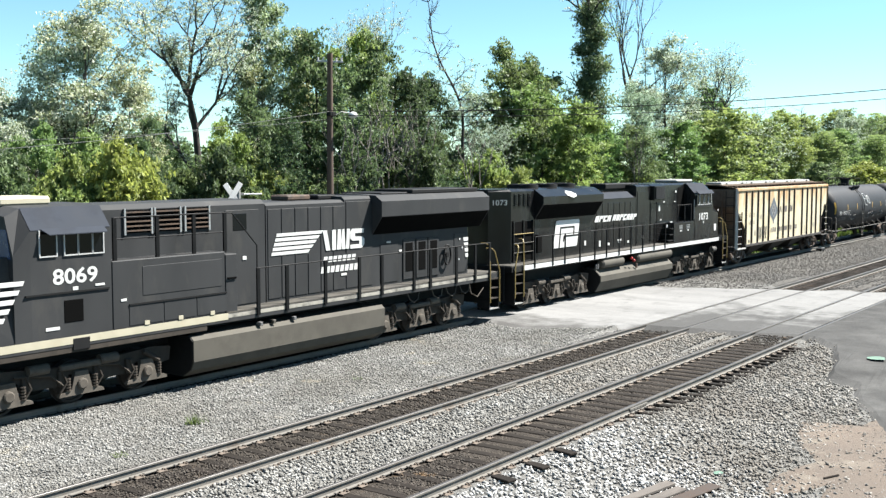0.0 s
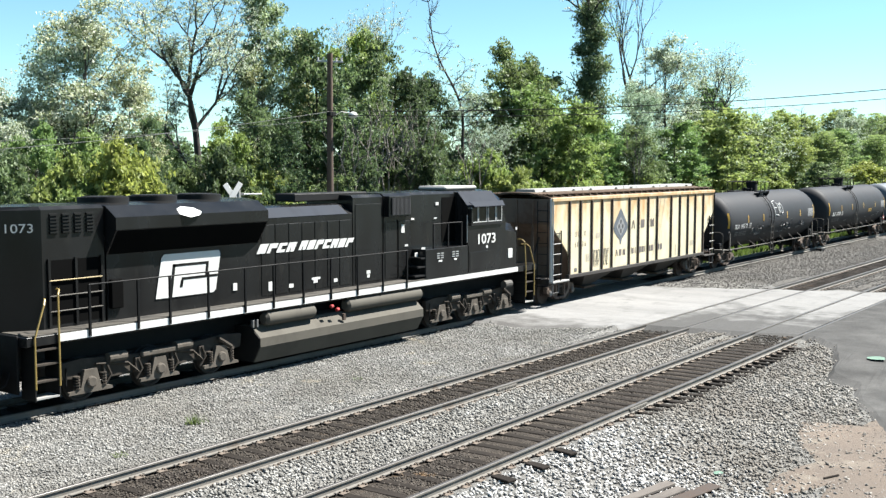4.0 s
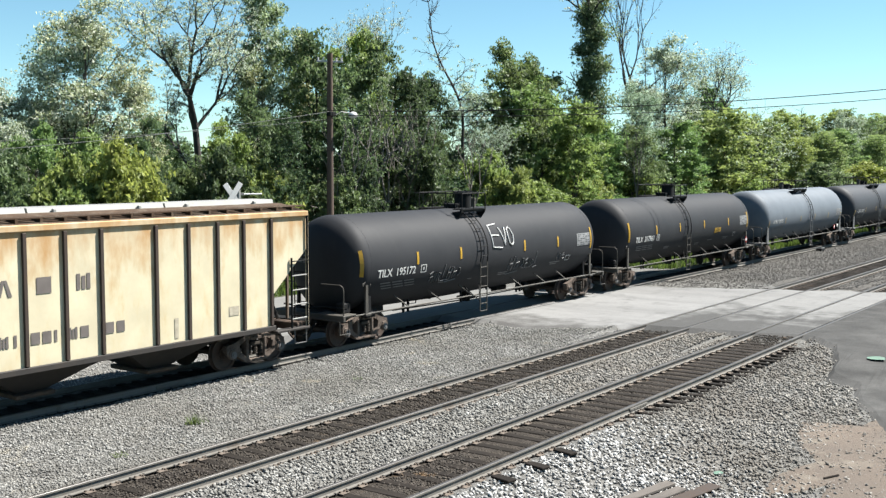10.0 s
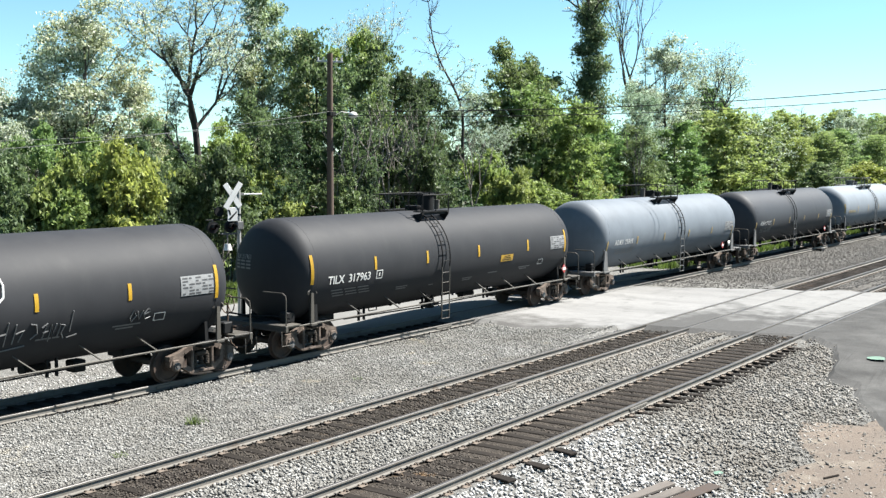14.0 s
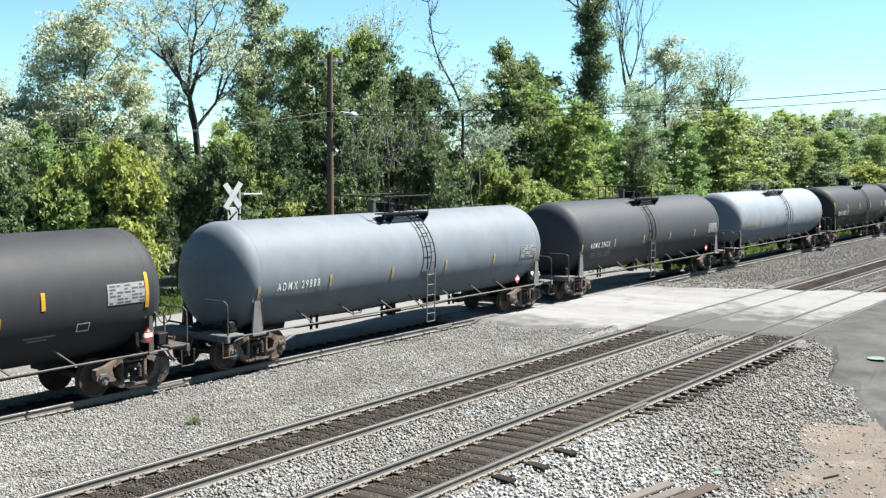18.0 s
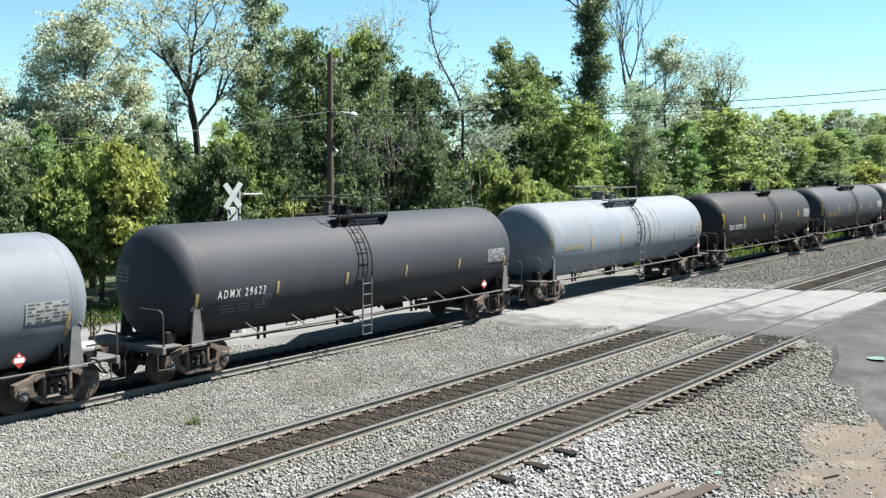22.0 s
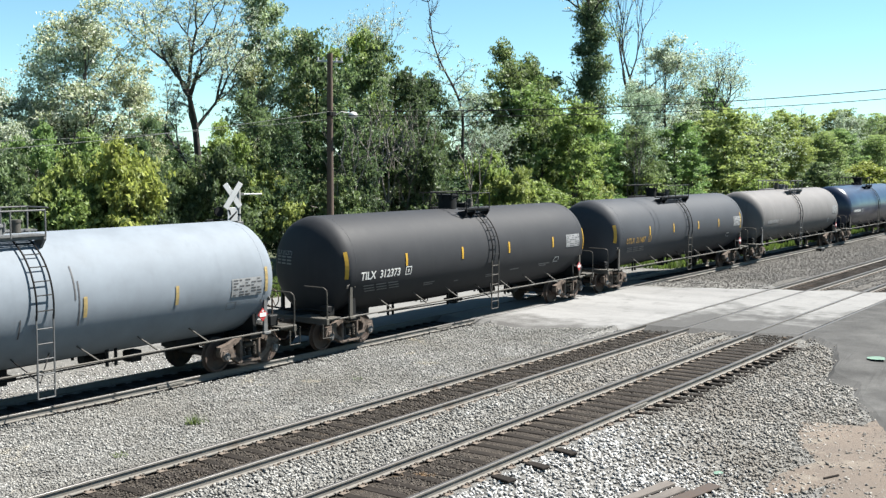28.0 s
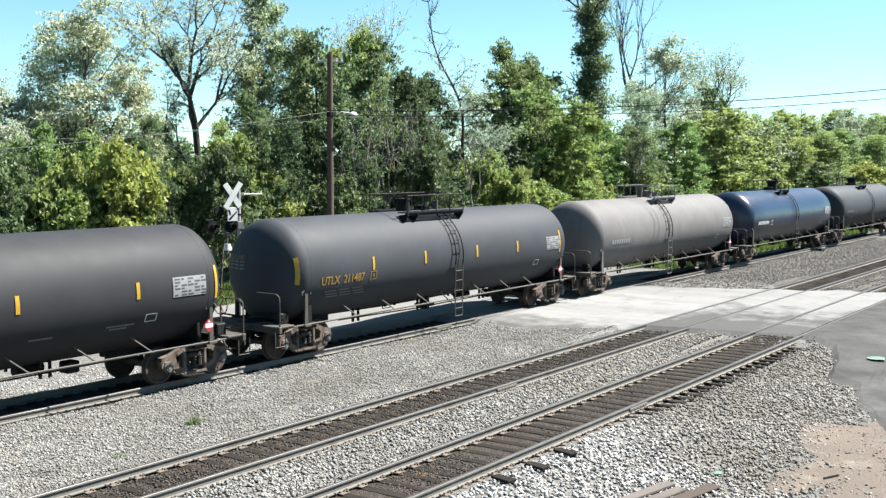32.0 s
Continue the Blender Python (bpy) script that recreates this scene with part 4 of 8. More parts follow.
            return (-flat - 0.72 * math.sqrt(max(0.0, 1 - (y * y + v * v) / TANK_R ** 2)) - 0.014, y, TANK_Z + v)
        part("end_number", Shape().add([on_head(p[0], 0.42 + p[1]) for p in vs], fs), ink or CHALK, car)
        for k in range(3):
            for j in range(3):
                u0, v0 = -0.36 + j * 0.27, 0.27 - k * 0.1
                part("stencil_bar", Shape().add([on_head(u0, v0), on_head(u0 + 0.21, v0), on_head(u0 + 0.21, v0 + 0.05), on_head(u0, v0 + 0.05)], [(0, 1, 2, 3)]), GREY_MARK, car)
    else:
        for k in range(8):
            part("number_bar", patch_on(Shape(), -6.6 + k * 0.22, -6.45 + k * 0.22, -12, -5, rr, TANK_Z), ink or GREY_MARK, car)
    if bars:
        for k in range(3):
            for j in range(3):
                x0 = -6.5 + j * 0.6 + 0.07 * k
                part("stencil_bar", patch_on(Shape(), x0, x0 + 0.5, -23 - k * 3.6, -21.6 - k * 3.6, rr, TANK_Z, 2), GREY_MARK, car)
        s = Shape()
        for (a0, a1, x0, x1) in ((-15, -5, -4.52, -4.49), (-15, -5, -4.25, -4.22), (-15, -14, -4.5, -4.24), (-6, -5, -4.5, -4.24), (-12, -8, -4.4, -4.34)):
            patch_on(s, x0 - (0.42 if plated else 0), x1 - (0.42 if plated else 0), a0 - (10 if plated else 0), a1 - (10 if plated else 0), rr, TANK_Z, 2)
        part("stencil_box", s, GREY_MARK if plated else ink or WHITE, car)
    s = Shape()
    patch_on(s, half - 2.45, half - 1.4, -14 if low else -6.4, 4.0 if low else 12, rr, TANK_Z)
    panel = part("data_panel", s, CHALK, car, "white data panel with dark rows of small marks")
    for k in range(6):
        for j in range(5):
            if (k + j * 2) % 5 != 1:
                wd, a0 = 0.17 if (j + k) % 3 else 0.09, (-13 if low else -5.4) + k * 2.9
                part("dark_mark", patch_on(Shape(), half - 2.40 + j * 0.21, half - 2.40 + wd + j * 0.21, a0, a0 + 1.4, rr + 0.004, TANK_Z, 2), SCRAWL, panel)
    s = Shape()
    for (a0, a1, x0, x1) in ((-21, -13, -0.02, 0.0), (-21, -13, 0.3, 0.32), (-21, -20.3, 0, 0.3), (-13.7, -13, 0, 0.3)):
        bx = half - (2.55 if low else 3.2)
        patch_on(s, bx + x0, bx + x1, a0 - 6, a1 - 6, rr, TANK_Z, 2)
    part("stencil_box", s, GREY_MARK if low else WHITE, car)
    if paint == TANK_BLACK:
        for x0, x1, a0 in ((-3.35, -2.75, -31), (-3.3, -2.8, -34), (-1.55, -1.3, -35), (0.35, 0.95, -33), (0.4, 0.9, -36), (1.9, 2.5, -30), (3.9, 4.7, -28), (4.0, 4.5, -31)):
            part("stencil_bar", patch_on(Shape(), x0, x1, a0, a0 + 1.6, rr, TANK_Z, 2), GREY_MARK, car)
    if band:
        for x0, a0, a1 in ((1.27, -21, 18), (1.17, 2, 32), (-0.2, -26, -9)):
            part("scuff", patch_on(Shape(), x0, x0 + 0.035, a0, a1, rr - 0.004, TANK_Z, 6), SCRAWL, car, "dark scuff along a weld")
    if notice:
        n = part("notice_panel", patch_on(Shape(), 2.5, 3.3, -15, -6, rr, TANK_Z), YELLOW, car, "yellow notice panel")
        for k in range(3):
            part("dark_mark", patch_on(Shape(), 2.6 + 0.06 * k, 3.2 - 0.05 * k, -13.2 + k * 2.4, -12.2 + k * 2.4, rr + 0.004, TANK_Z, 2), DARK, n)
    if placard:
        s = Shape()
        px0, pz0 = half - placard[0], placard[1]
        s.prism([(px0 - 0.18, pz0), (px0, pz0 - 0.18), (px0 + 0.18, pz0), (px0, pz0 + 0.18)], -1.47, -1.455)
        p = part("placard", s, RED, car, "red diamond hazard placard with a white band")
        part("placard_face", Shape().prism([(px0 - 0.12, pz0 - 0.055), (px0 + 0.12, pz0 - 0.055), (px0 + 0.12, pz0 + 0.055), (px0 - 0.12, pz0 + 0.055)], -1.476, -1.472), WHITE, p)
        part("placard_face", Shape().prism([(px0 - 0.045, pz0 + 0.08), (px0 + 0.045, pz0 + 0.08), (px0, pz0 + 0.14)], -1.476, -1.472), WHITE, p)
    if evo:
        s = Shape()
        strokes = [[(0.0, 0.9), (-0.75, 0.85), (-0.72, 0.0), (0.1, -0.05)], [(-0.74, 0.45), (-0.05, 0.42)], [(0.1, 0.75), (0.38, 0.05), (0.62, 0.72)],
                   [(0.98, 0.72), (0.8, 0.62), (0.74, 0.35), (0.82, 0.1), (1.0, 0.02), (1.16, 0.12), (1.22, 0.4), (1.12, 0.66), (0.98, 0.72)]]
        for rough in strokes:
            line = [(a[0] + (b[0] - a[0]) * q / 6, a[1] + (b[1] - a[1]) * q / 6) for a, b in zip(rough, rough[1:]) for q in range(6)] + [rough[-1]]
            pts = [(0.40 + (p[0] - 0.24) * 0.72, -(rr + 0.004) * math.cos((0.16 + p[1] * 0.96) / rr), TANK_Z + (rr + 0.004) * math.sin((0.16 + p[1] * 0.96) / rr)) for p in line]
            s.pipe(pts, 0.026, 6)
        part("spray_lettering", s, WHITE, car, "white sprayed letters")
        blocky = [[(0, 0.1), (0.05, 0.9)], [(0.05, 0.5), (0.25, 0.55)], [(0.25, 0.05), (0.3, 0.95)], [(0.45, 0.1), (0.5, 0.85)], [(0.5, 0.5), (0.7, 0.6), (0.6, 0.15)],
                  [(0.85, 0.8), (1.0, 0.75), (1.05, 0.4), (0.9, 0.2)], [(0, -0.2), (0.8, -0.05)]]
        narrow = [[(0, 0.6), (0.15, 0.75), (0.05, 0.1)], [(0.05, 0.4), (0.2, 0.45)], [(0.25, 0), (0.28, 0.7), (0.35, 0.1), (0.42, 0.7)], [(0.5, 0.1), (0.55, 0.65), (0.68, 0.6), (0.6, 0.3), (0.7, 0.05)],
                  [(0.85, 0.3), (0.9, 1.1)], [(0.8, 0.05), (1.1, 0.15)]]
        looped = [[(0, 0.4), (0.15, 0.9), (0.3, 0.5), (0.1, 0.1), (0, 0.4)], [(0.35, 0.8), (0.45, 0.2), (0.6, 0.8)], [(0.65, 0.5), (0.95, 0.7), (0.85, 0.9), (0.68, 0.6), (0.75, 0.2), (1.0, 0.3)]]
        for bx, wd, tall, low_z, strokes in ((0.9, 0.95, 0.62, -0.86, blocky), (2.0, 0.85, 0.62, -0.86, narrow), (4.34, 0.6, 0.38, -0.70, looped), (-3.95, 0.9, 0.58, -0.86, narrow), (-2.95, 0.7, 0.5, -0.80, blocky)):
            sc = None
            for line in strokes:
                pts = [(bx + u * wd, -(rr + 0.003) * math.cos((low_z + v * tall) / rr), TANK_Z + (rr + 0.003) * math.sin((low_z + v * tall) / rr)) for u, v in line]
                if sc is None:
                    sc = part("spray_scrawl", Shape().pipe(pts, 0.017, 4), GREY_MARK, car, "faint grey sprayed scrawl")
                else:
                    part("spray_stroke", Shape().pipe(pts, 0.017, 4), GREY_MARK, sc)
    return car


# ---- covered hopper ----
def hopper_car(x, length):
    car = thing("covered_hopper", "rust-streaked cream covered hopper car with dark ribs", "hopper car", "", pose(x, TRAIN_Y, 0))
    x0, x1, zt, zb, w = -8.34, 8.03, 4.2, 1.14, 1.55
    cut = 1.4
    side = [(x0, 3.2), (x0 + cut, 1.95), (x0 + cut, zb), (x1 - cut, zb), (x1 - cut, 1.95), (x1, 3.2), (x1, zt), (x0, zt)]
    for s in (-1, 1):
        sh = Shape().prism(side, s * w - 0.02, s * w + 0.02)
        wall = part("side_wall", sh, CREAM, car, "rust-streaked cream side sheet")
        for rx in (-6.95, -6.05, -5.1, -4.2, -3.3, -1.65, -0.75, 0.25, 1.2, 2.75, 3.75, 4.7, 5.6, 6.6):
            r = Shape()
            r.box(rx - 0.05, rx + 0.05, s * w - 0.09 if s < 0 else s * w + 0.02, s * w - 0.02 if s < 0 else s * w + 0.09, zb + 0.03, zt - 0.14, 0.012)
            part("rib", r, RUST if s < 0 else CREAM, wall, "dark rusty side rib")
        part("top_chord", Shape().box(x0, x1, s * w - 0.08, s * w + 0.08, zt - 0.12, zt + 0.03, 0.02), CREAM, car)
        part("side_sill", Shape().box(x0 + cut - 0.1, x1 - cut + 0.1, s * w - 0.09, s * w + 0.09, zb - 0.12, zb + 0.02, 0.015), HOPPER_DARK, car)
    for e, d in ((x0, 1), (x1, -1)):
        part("slope_sheet", Shape().prism([(e, 3.25), (e, zt - 0.02), (e + d * 0.03, zt - 0.02), (e + d * 0.03, 3.2), (e + d * 3.3, 1.0), (e + d * 3.2, 0.96)], -w + 0.03, w - 0.03), HOPPER_END, car, "brown-stained grey end and slope sheet")
        for y in (-0.75, 0.0, 0.75):
            part("end_post", Shape().box(e - 0.05 if d > 0 else e, e if d > 0 else e + 0.05, y - 0.04, y + 0.04, 1.1, zt - 0.05), HOPPER_END, car)
        for y in (-1, 1):
            part("corner_post", Shape().box(e - 0.03, e + 0.04, y * w - 0.04, y * w + 0.04, 0.98, zt, 0.01), WHITE if d > 0 else CREAM, car, "pale corner post")
        for y in (-0.5, 0.5):
            part("end_strut", Shape().rod((e + d * 0.1, y, 1.1), (e + d * 0.9, y, 2.7), 0.05, 6), HOPPER_DARK, car)
        part("end_sill", Shape().box(min(e - d * 0.02, e + d * 0.35), max(e - d * 0.02, e + d * 0.35), -1.5, 1.5, 0.88, 1.1, 0.02), HOPPER_DARK if d > 0 else TRUCK_RUST, car)
        part("draft_sill", Shape().box(min(e - d * 0.1, e + d * 3.2), max(e - d * 0.1, e + d * 3.2), -0.3, 0.3, 0.72, 1.05, 0.02), DARK, car)
        part("coupler", coupler_shape(e, (-1 if d > 0 else 1) * (length / 2 - 0.03) ), TRUCK_RUST, car)
        for y in (-1, 1):
            lad = None
            for lxx in (e + d * 0.05, e + d * 0.68):
                st = Shape().pipe([(lxx, y * (w + 0.07), 1.0), (lxx, y * (w + 0.07), 2.95 if lxx != e + d * 0.05 else 4.1)], 0.03, 5)
                if lad is None:
                    lad = part("side_ladder", st, WHITE if d > 0 else DARK, car, "corner ladder")
                else:
                    part("stringer", st, DARK, lad)
            for k in range(5):
                part("rung", Shape().rod((e + d * 0.05, y * (w + 0.07), 1.25 + k * 0.4), (e + d * 0.68, y * (w + 0.07), 1.25 + k * 0.4), 0.018, 5), ROOF_GREY if k < 4 else DARK, lad)
            part("step_plate", Shape().box(min(e, e + d * 1.3), max(e, e + d * 1.3), y * w - 0.12, y * w + 0.12, 0.93, 1.0, 0.015), ROOF_GREY if d > 0 else HOPPER_DARK, car, "pale corner step plate")
            part("stirrup", Shape().pipe([(e + d * 0.1, y * (w + 0.05), 0.95), (e + d * 0.1, y * (w + 0.05), 0.55), (e + d * 0.55, y * (w + 0.05), 0.55), (e + d * 0.55, y * (w + 0.05), 0.95)], 0.02, 5), GREY_FITTING, car)
        el = part("end_ladder", Shape().rod((e - d * 0.08, -1.45, 0.7), (e - d * 0.08, -1.45, 4.1), 0.02, 5), DARK, car)
        part("stringer", Shape().rod((e - d * 0.08, -1.0, 0.7), (e - d * 0.08, -1.0, 4.1), 0.02, 5), DARK, el)
        for k in range(8):
            part("rung", Shape().rod((e - d * 0.08, -1.45, 0.8 + k * 0.42), (e - d * 0.08, -1.0, 0.8 + k * 0.42), 0.015, 5), DARK, el)
        part("brake_platform", Shape().box(min(e - d * 0.35, e + d * 0.05), max(e - d * 0.35, e + d * 0.05), -1.3, 1.3, 1.08, 1.13), DARK, car)
        part("bolster_web", Shape().prism([(-1.48, 1.0), (1.48, 1.0), (1.48, 2.2), (-1.48, 2.2)], e + d * 1.42, e + d * 1.46, "x"), HOPPER_END, car, "rusty web plate over the truck")
        freight_truck(car, e + d * 1.55)
    # discharge hoppers
    for hx in (-3.6, 0.0, 3.6):
        s = Shape()
        rings = []
        for (hw, hy, z) in ((1.75, 1.5, zb), (1.2, 1.1, 0.85), (0.35, 0.55, 0.38)):
            rings.append([(hx - hw, -hy, z), (hx + hw, -hy, z), (hx + hw, hy, z), (hx - hw, hy, z)])
        s.loft(rings)
        # Chute colour includes the shade below the car.
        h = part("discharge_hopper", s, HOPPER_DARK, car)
        part("outlet_gate", Shape().box(hx - 0.5, hx + 0.5, -0.75, 0.75, 0.28, 0.38, 0.02), TRUCK_RUST, h)
    # roof
    roof = [(-w, zt + 0.03), (-0.55, zt + 0.22), (0.55, zt + 0.22), (w, zt + 0.03), (w, zt - 0.03), (0.5, zt + 0.15), (-0.5, zt + 0.15), (-w, zt - 0.03)]
    part("roof", Shape().prism(roof, x0, x1, "x"), ROOF_RUST, car, "rusty brown roof sheet")
    for k in range(4):
        a = -7.7 + k * 3.9
        s = Shape()
        s.prism([(-0.46, zt + 0.22), (-0.42, zt + 0.33), (0.42, zt + 0.33), (0.46, zt + 0.22)], a, a + 3.84, "x")
        hc = part("hatch_cover", s, ROOF_GREY, car, "long white roof hatch cover")
        for j in range(2):
            part("hatch_hinge", Shape().box(a + 0.6 + j * 2.4, a + 0.68 + j * 2.4, -0.55, -0.46, zt + 0.2, zt + 0.30, 0.01), ROOF_GREY, hc)
    for y in (-1.15, 1.15):
        s = Shape()
        for j in range(4):
            s.box(x0 - 0.05, x1 + 0.05, y - 0.3 + j * 0.16, y - 0.2 + j * 0.16, zt + 0.15, zt + 0.175)
        rb = part("running_board", s, ROOF_RUST, car)
        for j in range(27):
            part("bracket", Shape().box(x0 + 0.3 + j * 0.6, x0 + 0.36 + j * 0.6, y - 0.3, y + 0.3, zt + 0.03, zt + 0.15), ROOF_RUST, rb)
    # markings in plain shapes
    fy = -w - 0.028
    s = Shape().prism([(-3.11, 2.82), (-3.06, 3.0), (-2.82, 3.26), (-2.58, 3.52), (-2.45, 3.66), (-2.32, 3.52), (-2.08, 3.26), (-1.84, 3.0), (-1.79, 2.82), (-1.88, 2.64), (-2.12, 2.46), (-2.35, 2.3), (-2.40, 2.12), (-2.50, 2.12), (-2.55, 2.3), (-2.78, 2.46), (-3.02, 2.64)], fy - 0.004, fy)
    em = part("emblem", s, BLUE_MARK, car, "faded blue diamond emblem")
    part("emblem_oval", Shape().prism([(-2.86, 2.87), (-2.64, 2.62), (-2.45, 2.46), (-2.26, 2.62), (-2.04, 2.87), (-2.26, 3.12), (-2.45, 3.28), (-2.64, 3.12)], fy - 0.007, fy - 0.004), CHALK, em)
    for dx, dz in ((0, 0.2), (0, -0.2), (-0.17, 0), (0.17, 0), (0, 0)):
        pts = [(-2.45 + dx + 0.085 * math.cos(a * math.pi / 5), 2.87 + dz + 0.10 * math.sin(a * math.pi / 5)) for a in range(10)]
        part("emblem_petal", Shape().prism(pts, fy - 0.010 - 0.002 * (dx == 0 and dz == 0), fy - 0.006), SCRAWL if dx or dz else CHALK, em)
    def letter_block(lx, lz, w0, h0, ink, kind):
        s = Shape()
        t = w0 * 0.27
        if kind == 0:
            s.prism([(lx - w0 / 2, lz - h0 / 2), (lx - w0 / 2 + t, lz - h0 / 2), (lx + t * 0.1, lz + h0 / 2), (lx - t * 0.6, lz + h0 / 2)], fy - 0.004, fy)
            s.prism([(lx + w0 / 2 - t, lz - h0 / 2), (lx + w0 / 2, lz - h0 / 2), (lx + t * 0.6, lz + h0 / 2), (lx - t * 0.1, lz + h0 / 2)], fy - 0.004, fy)
        elif kind == 1:
            s.box(lx - w0 / 2, lx + w0 / 2, fy - 0.004, fy, lz - h0 / 2, lz + h0 / 2)
        else:
            s.box(lx - w0 / 2, lx - w0 / 2 + t, fy - 0.004, fy, lz - h0 / 2, lz + h0 / 2)
            s.box(lx + w0 / 2 - t, lx + w0 / 2, fy - 0.004, fy, lz - h0 / 2, lz + h0 / 2)
            s.box(lx - t / 2, lx + t / 2, fy - 0.004, fy, lz - h0 / 2, lz + h0 * 0.35)
        part("lettering_block", s, ink, car, "faded brown block of lettering")
    for lx, kd in ((-1.22, 0), (-0.28, 1), (0.72, 2)):
        letter_block(lx, 2.9, 0.36, 0.36, BROWN_MARK, kd)
    for lx, kd in ((-2.8, 0), (-2.46, 1), (-2.1, 2), (-1.27, 2), (-1.0, 3), (-0.52, 1), (-0.24, 1), (-0.02, 3), (0.42, 2), (0.72, 1), (1.4, 1), (1.7, 1)):
        letter_block(lx, 1.76, 0.22 if kd < 3 else 0.07, 0.26, BROWN_MARK, min(kd, 1) if kd == 3 else kd)
    for txt, z in (("UELX", 2.74), ("60136", 2.33)):
        vs, fs = words(" ".join(txt), 0.22, 0.92, 0.0)
        part("car_number", flat_on(Shape(), vs, fs, -6.02, fy - 0.002, z), BROWN_MARK, car)
    rng = random.Random(2)
    for bx in (-4.85, -4.55, -4.0, -3.72):
        ph = rng.uniform(0, 6)
        pts = [Vector((bx + 0.2 * math.cos(ph + 0.55 * k) * (0.6 + 0.4 * math.sin(k * 0.9)), fy - 0.004, 1.68 + 0.36 * math.sin(ph + 0.8 * k))) for k in range(22)]
        part("spray_scrawl", Shape().pipe(pts, 0.0065, 4), CHALK, car, "thin grey sprayed scrawl")
    for bx, bz, bw_, bh in ((-6.4, 1.32, 0.22, 0.14), (5.25, 1.72, 0.34, 0.24), (-4.55, 2.6, 0.3, 0.2), (3.35, 1.5, 0.12, 0.5), (-5.4, 1.75, 0.3, 0.3)):
        part("stencil_bar", Shape().box(bx - bw_ / 2, bx + bw_ / 2, fy - 0.004, fy, bz - bh / 2, bz + bh / 2), FAINT_MARK if bx > -6 else GREY_MARK, car)
    return car

# ---- locomotives ----
def loco_truck(car, x, axles, lift=0.0):
    s = Shape()
    s.box(min(axles) - x - 0.9, max(axles) - x + 0.9, -0.55, 0.55, 0.55, 0.95, 0.04)
    t = part("truck", s, TRUCK, car, "dusty three-axle truck", m=pose(x, 0, 0))
    rel = [a - x for a in axles]
    for sy in (-1, 1):
        y = sy * 1.06
        out = [(rel[0] - 0.80, 1.0), (rel[0] - 0.75, 0.66), (rel[0] - 0.32, 0.60), (rel[0] - 0.28, 0.74), (rel[0] + 0.28, 0.74), (rel[0] + 0.34, 0.52), (rel[1] - 0.36, 0.50), (rel[1] - 0.28, 0.74), (rel[1] + 0.28, 0.74),
               (rel[1] + 0.36, 0.50), (rel[2] - 0.34, 0.52), (rel[2] - 0.28, 0.74), (rel[2] + 0.28, 0.74), (rel[2] + 0.32, 0.60), (rel[2] + 0.75, 0.66), (rel[2] + 0.80, 1.0), (rel[2] + 0.2, 1.06), (rel[1] + 0.6, 0.94), (rel[1] - 0.6, 0.94), (rel[0] - 0.2, 1.06)]
        part("truck_frame", Shape().prism(out, y - 0.07, y + 0.07), TRUCK, t)
        for a in rel:
            s = Shape()
            s.prism([(a - 0.6, 0.26), (a + 0.6, 0.26), (a + 0.58, 0.33), (a + 0.27, 0.40), (a + 0.17, 0.80), (a - 0.17, 0.80), (a - 0.27, 0.40), (a - 0.58, 0.33)], y + sy * 0.06, y + sy * 0.17)
            lathe_y(s, [(y + sy * 0.1, 0.02), (y + sy * 0.1, 0.14), (y + sy * 0.22, 0.13), (y + sy * 0.24, 0.10), (y + sy * 0.24, 0.02)], 14, a, 0.508)
            part("journal_box", s, TRUCK_TAN, t)
            for q in (-0.36, 0.36):
                s = Shape()
                for k in range(5):
                    s.rod((a + q, y + sy * 0.13, 0.38 + k * 0.065), (a + q, y + sy * 0.13, 0.415 + k * 0.065), 0.08, 8)
                part("spring", s, TRUCK, t)
        for q in (rel[0] + 0.85, rel[1] + 0.85):
            part("brake_cylinder", Shape().rod((q - 0.35, y + sy * 0.12, 0.98), (q + 0.15, y + sy * 0.12, 0.98), 0.12, 12), TRUCK_TAN, t)
            part("brake_rod", Shape().pipe([(q - 0.7, y + sy * 0.14, 0.90), (q + 0.2, y + sy * 0.14, 0.80), (q + 0.55, y + sy * 0.14, 0.5)], 0.03, 5), TRUCK, t)
        for q in (rel[0] + 0.45, rel[0] + 1.35, rel[1] + 0.45, rel[1] + 1.35):
            part("hanger_bracket", Shape().box(q - 0.09, q + 0.09, y + (0.05 if sy > 0 else -0.15), y + (0.15 if sy > 0 else -0.05), 0.52, 0.88, 0.02), TRUCK, t)
            part("brake_shoe_rod", Shape().pipe([(q, y + sy * 0.16, 0.86), (q + 0.1, y + sy * 0.18, 0.6), (q - 0.05, y + sy * 0.14, 0.36)], 0.028, 5), TRUCK, t)
        part("bolster_arm", Shape().box(rel[1] - 0.55, rel[1] + 0.55, y + (0.06 if sy > 0 else -0.2), y + (0.2 if sy > 0 else -0.06), 0.86, 1.0, 0.03), TRUCK_TAN, t)
        part("sand_pipe", Shape().pipe([(rel[0] - 0.6, y + sy * 0.1, 0.9), (rel[0] - 0.62, y + sy * 0.1, 0.5), (rel[0] - 0.45, y, 0.2)], 0.022, 5), DARK, t)
        part("shock_strut", Shape().rod((rel[2] - 0.1, y + sy * 0.16, 1.0), (rel[2] + 0.35, y + sy * 0.16, 0.72), 0.06, 8), TRUCK, t)
    for a in rel:
        w = part("wheelset", LOCO_WHEELS, None, t, m=pose(a, 0, 0.508))
        roll_on(w, (a, 0, 0.508), 0.508)


def section(shape, prof, x0, x1):
    """A hood section: half outline (y, z) mirrored, drawn along x."""
    pts = list(prof) + [(-y, z) for y, z in prof[::-1]]
    return shape.prism(pts, x0, x1, "x")


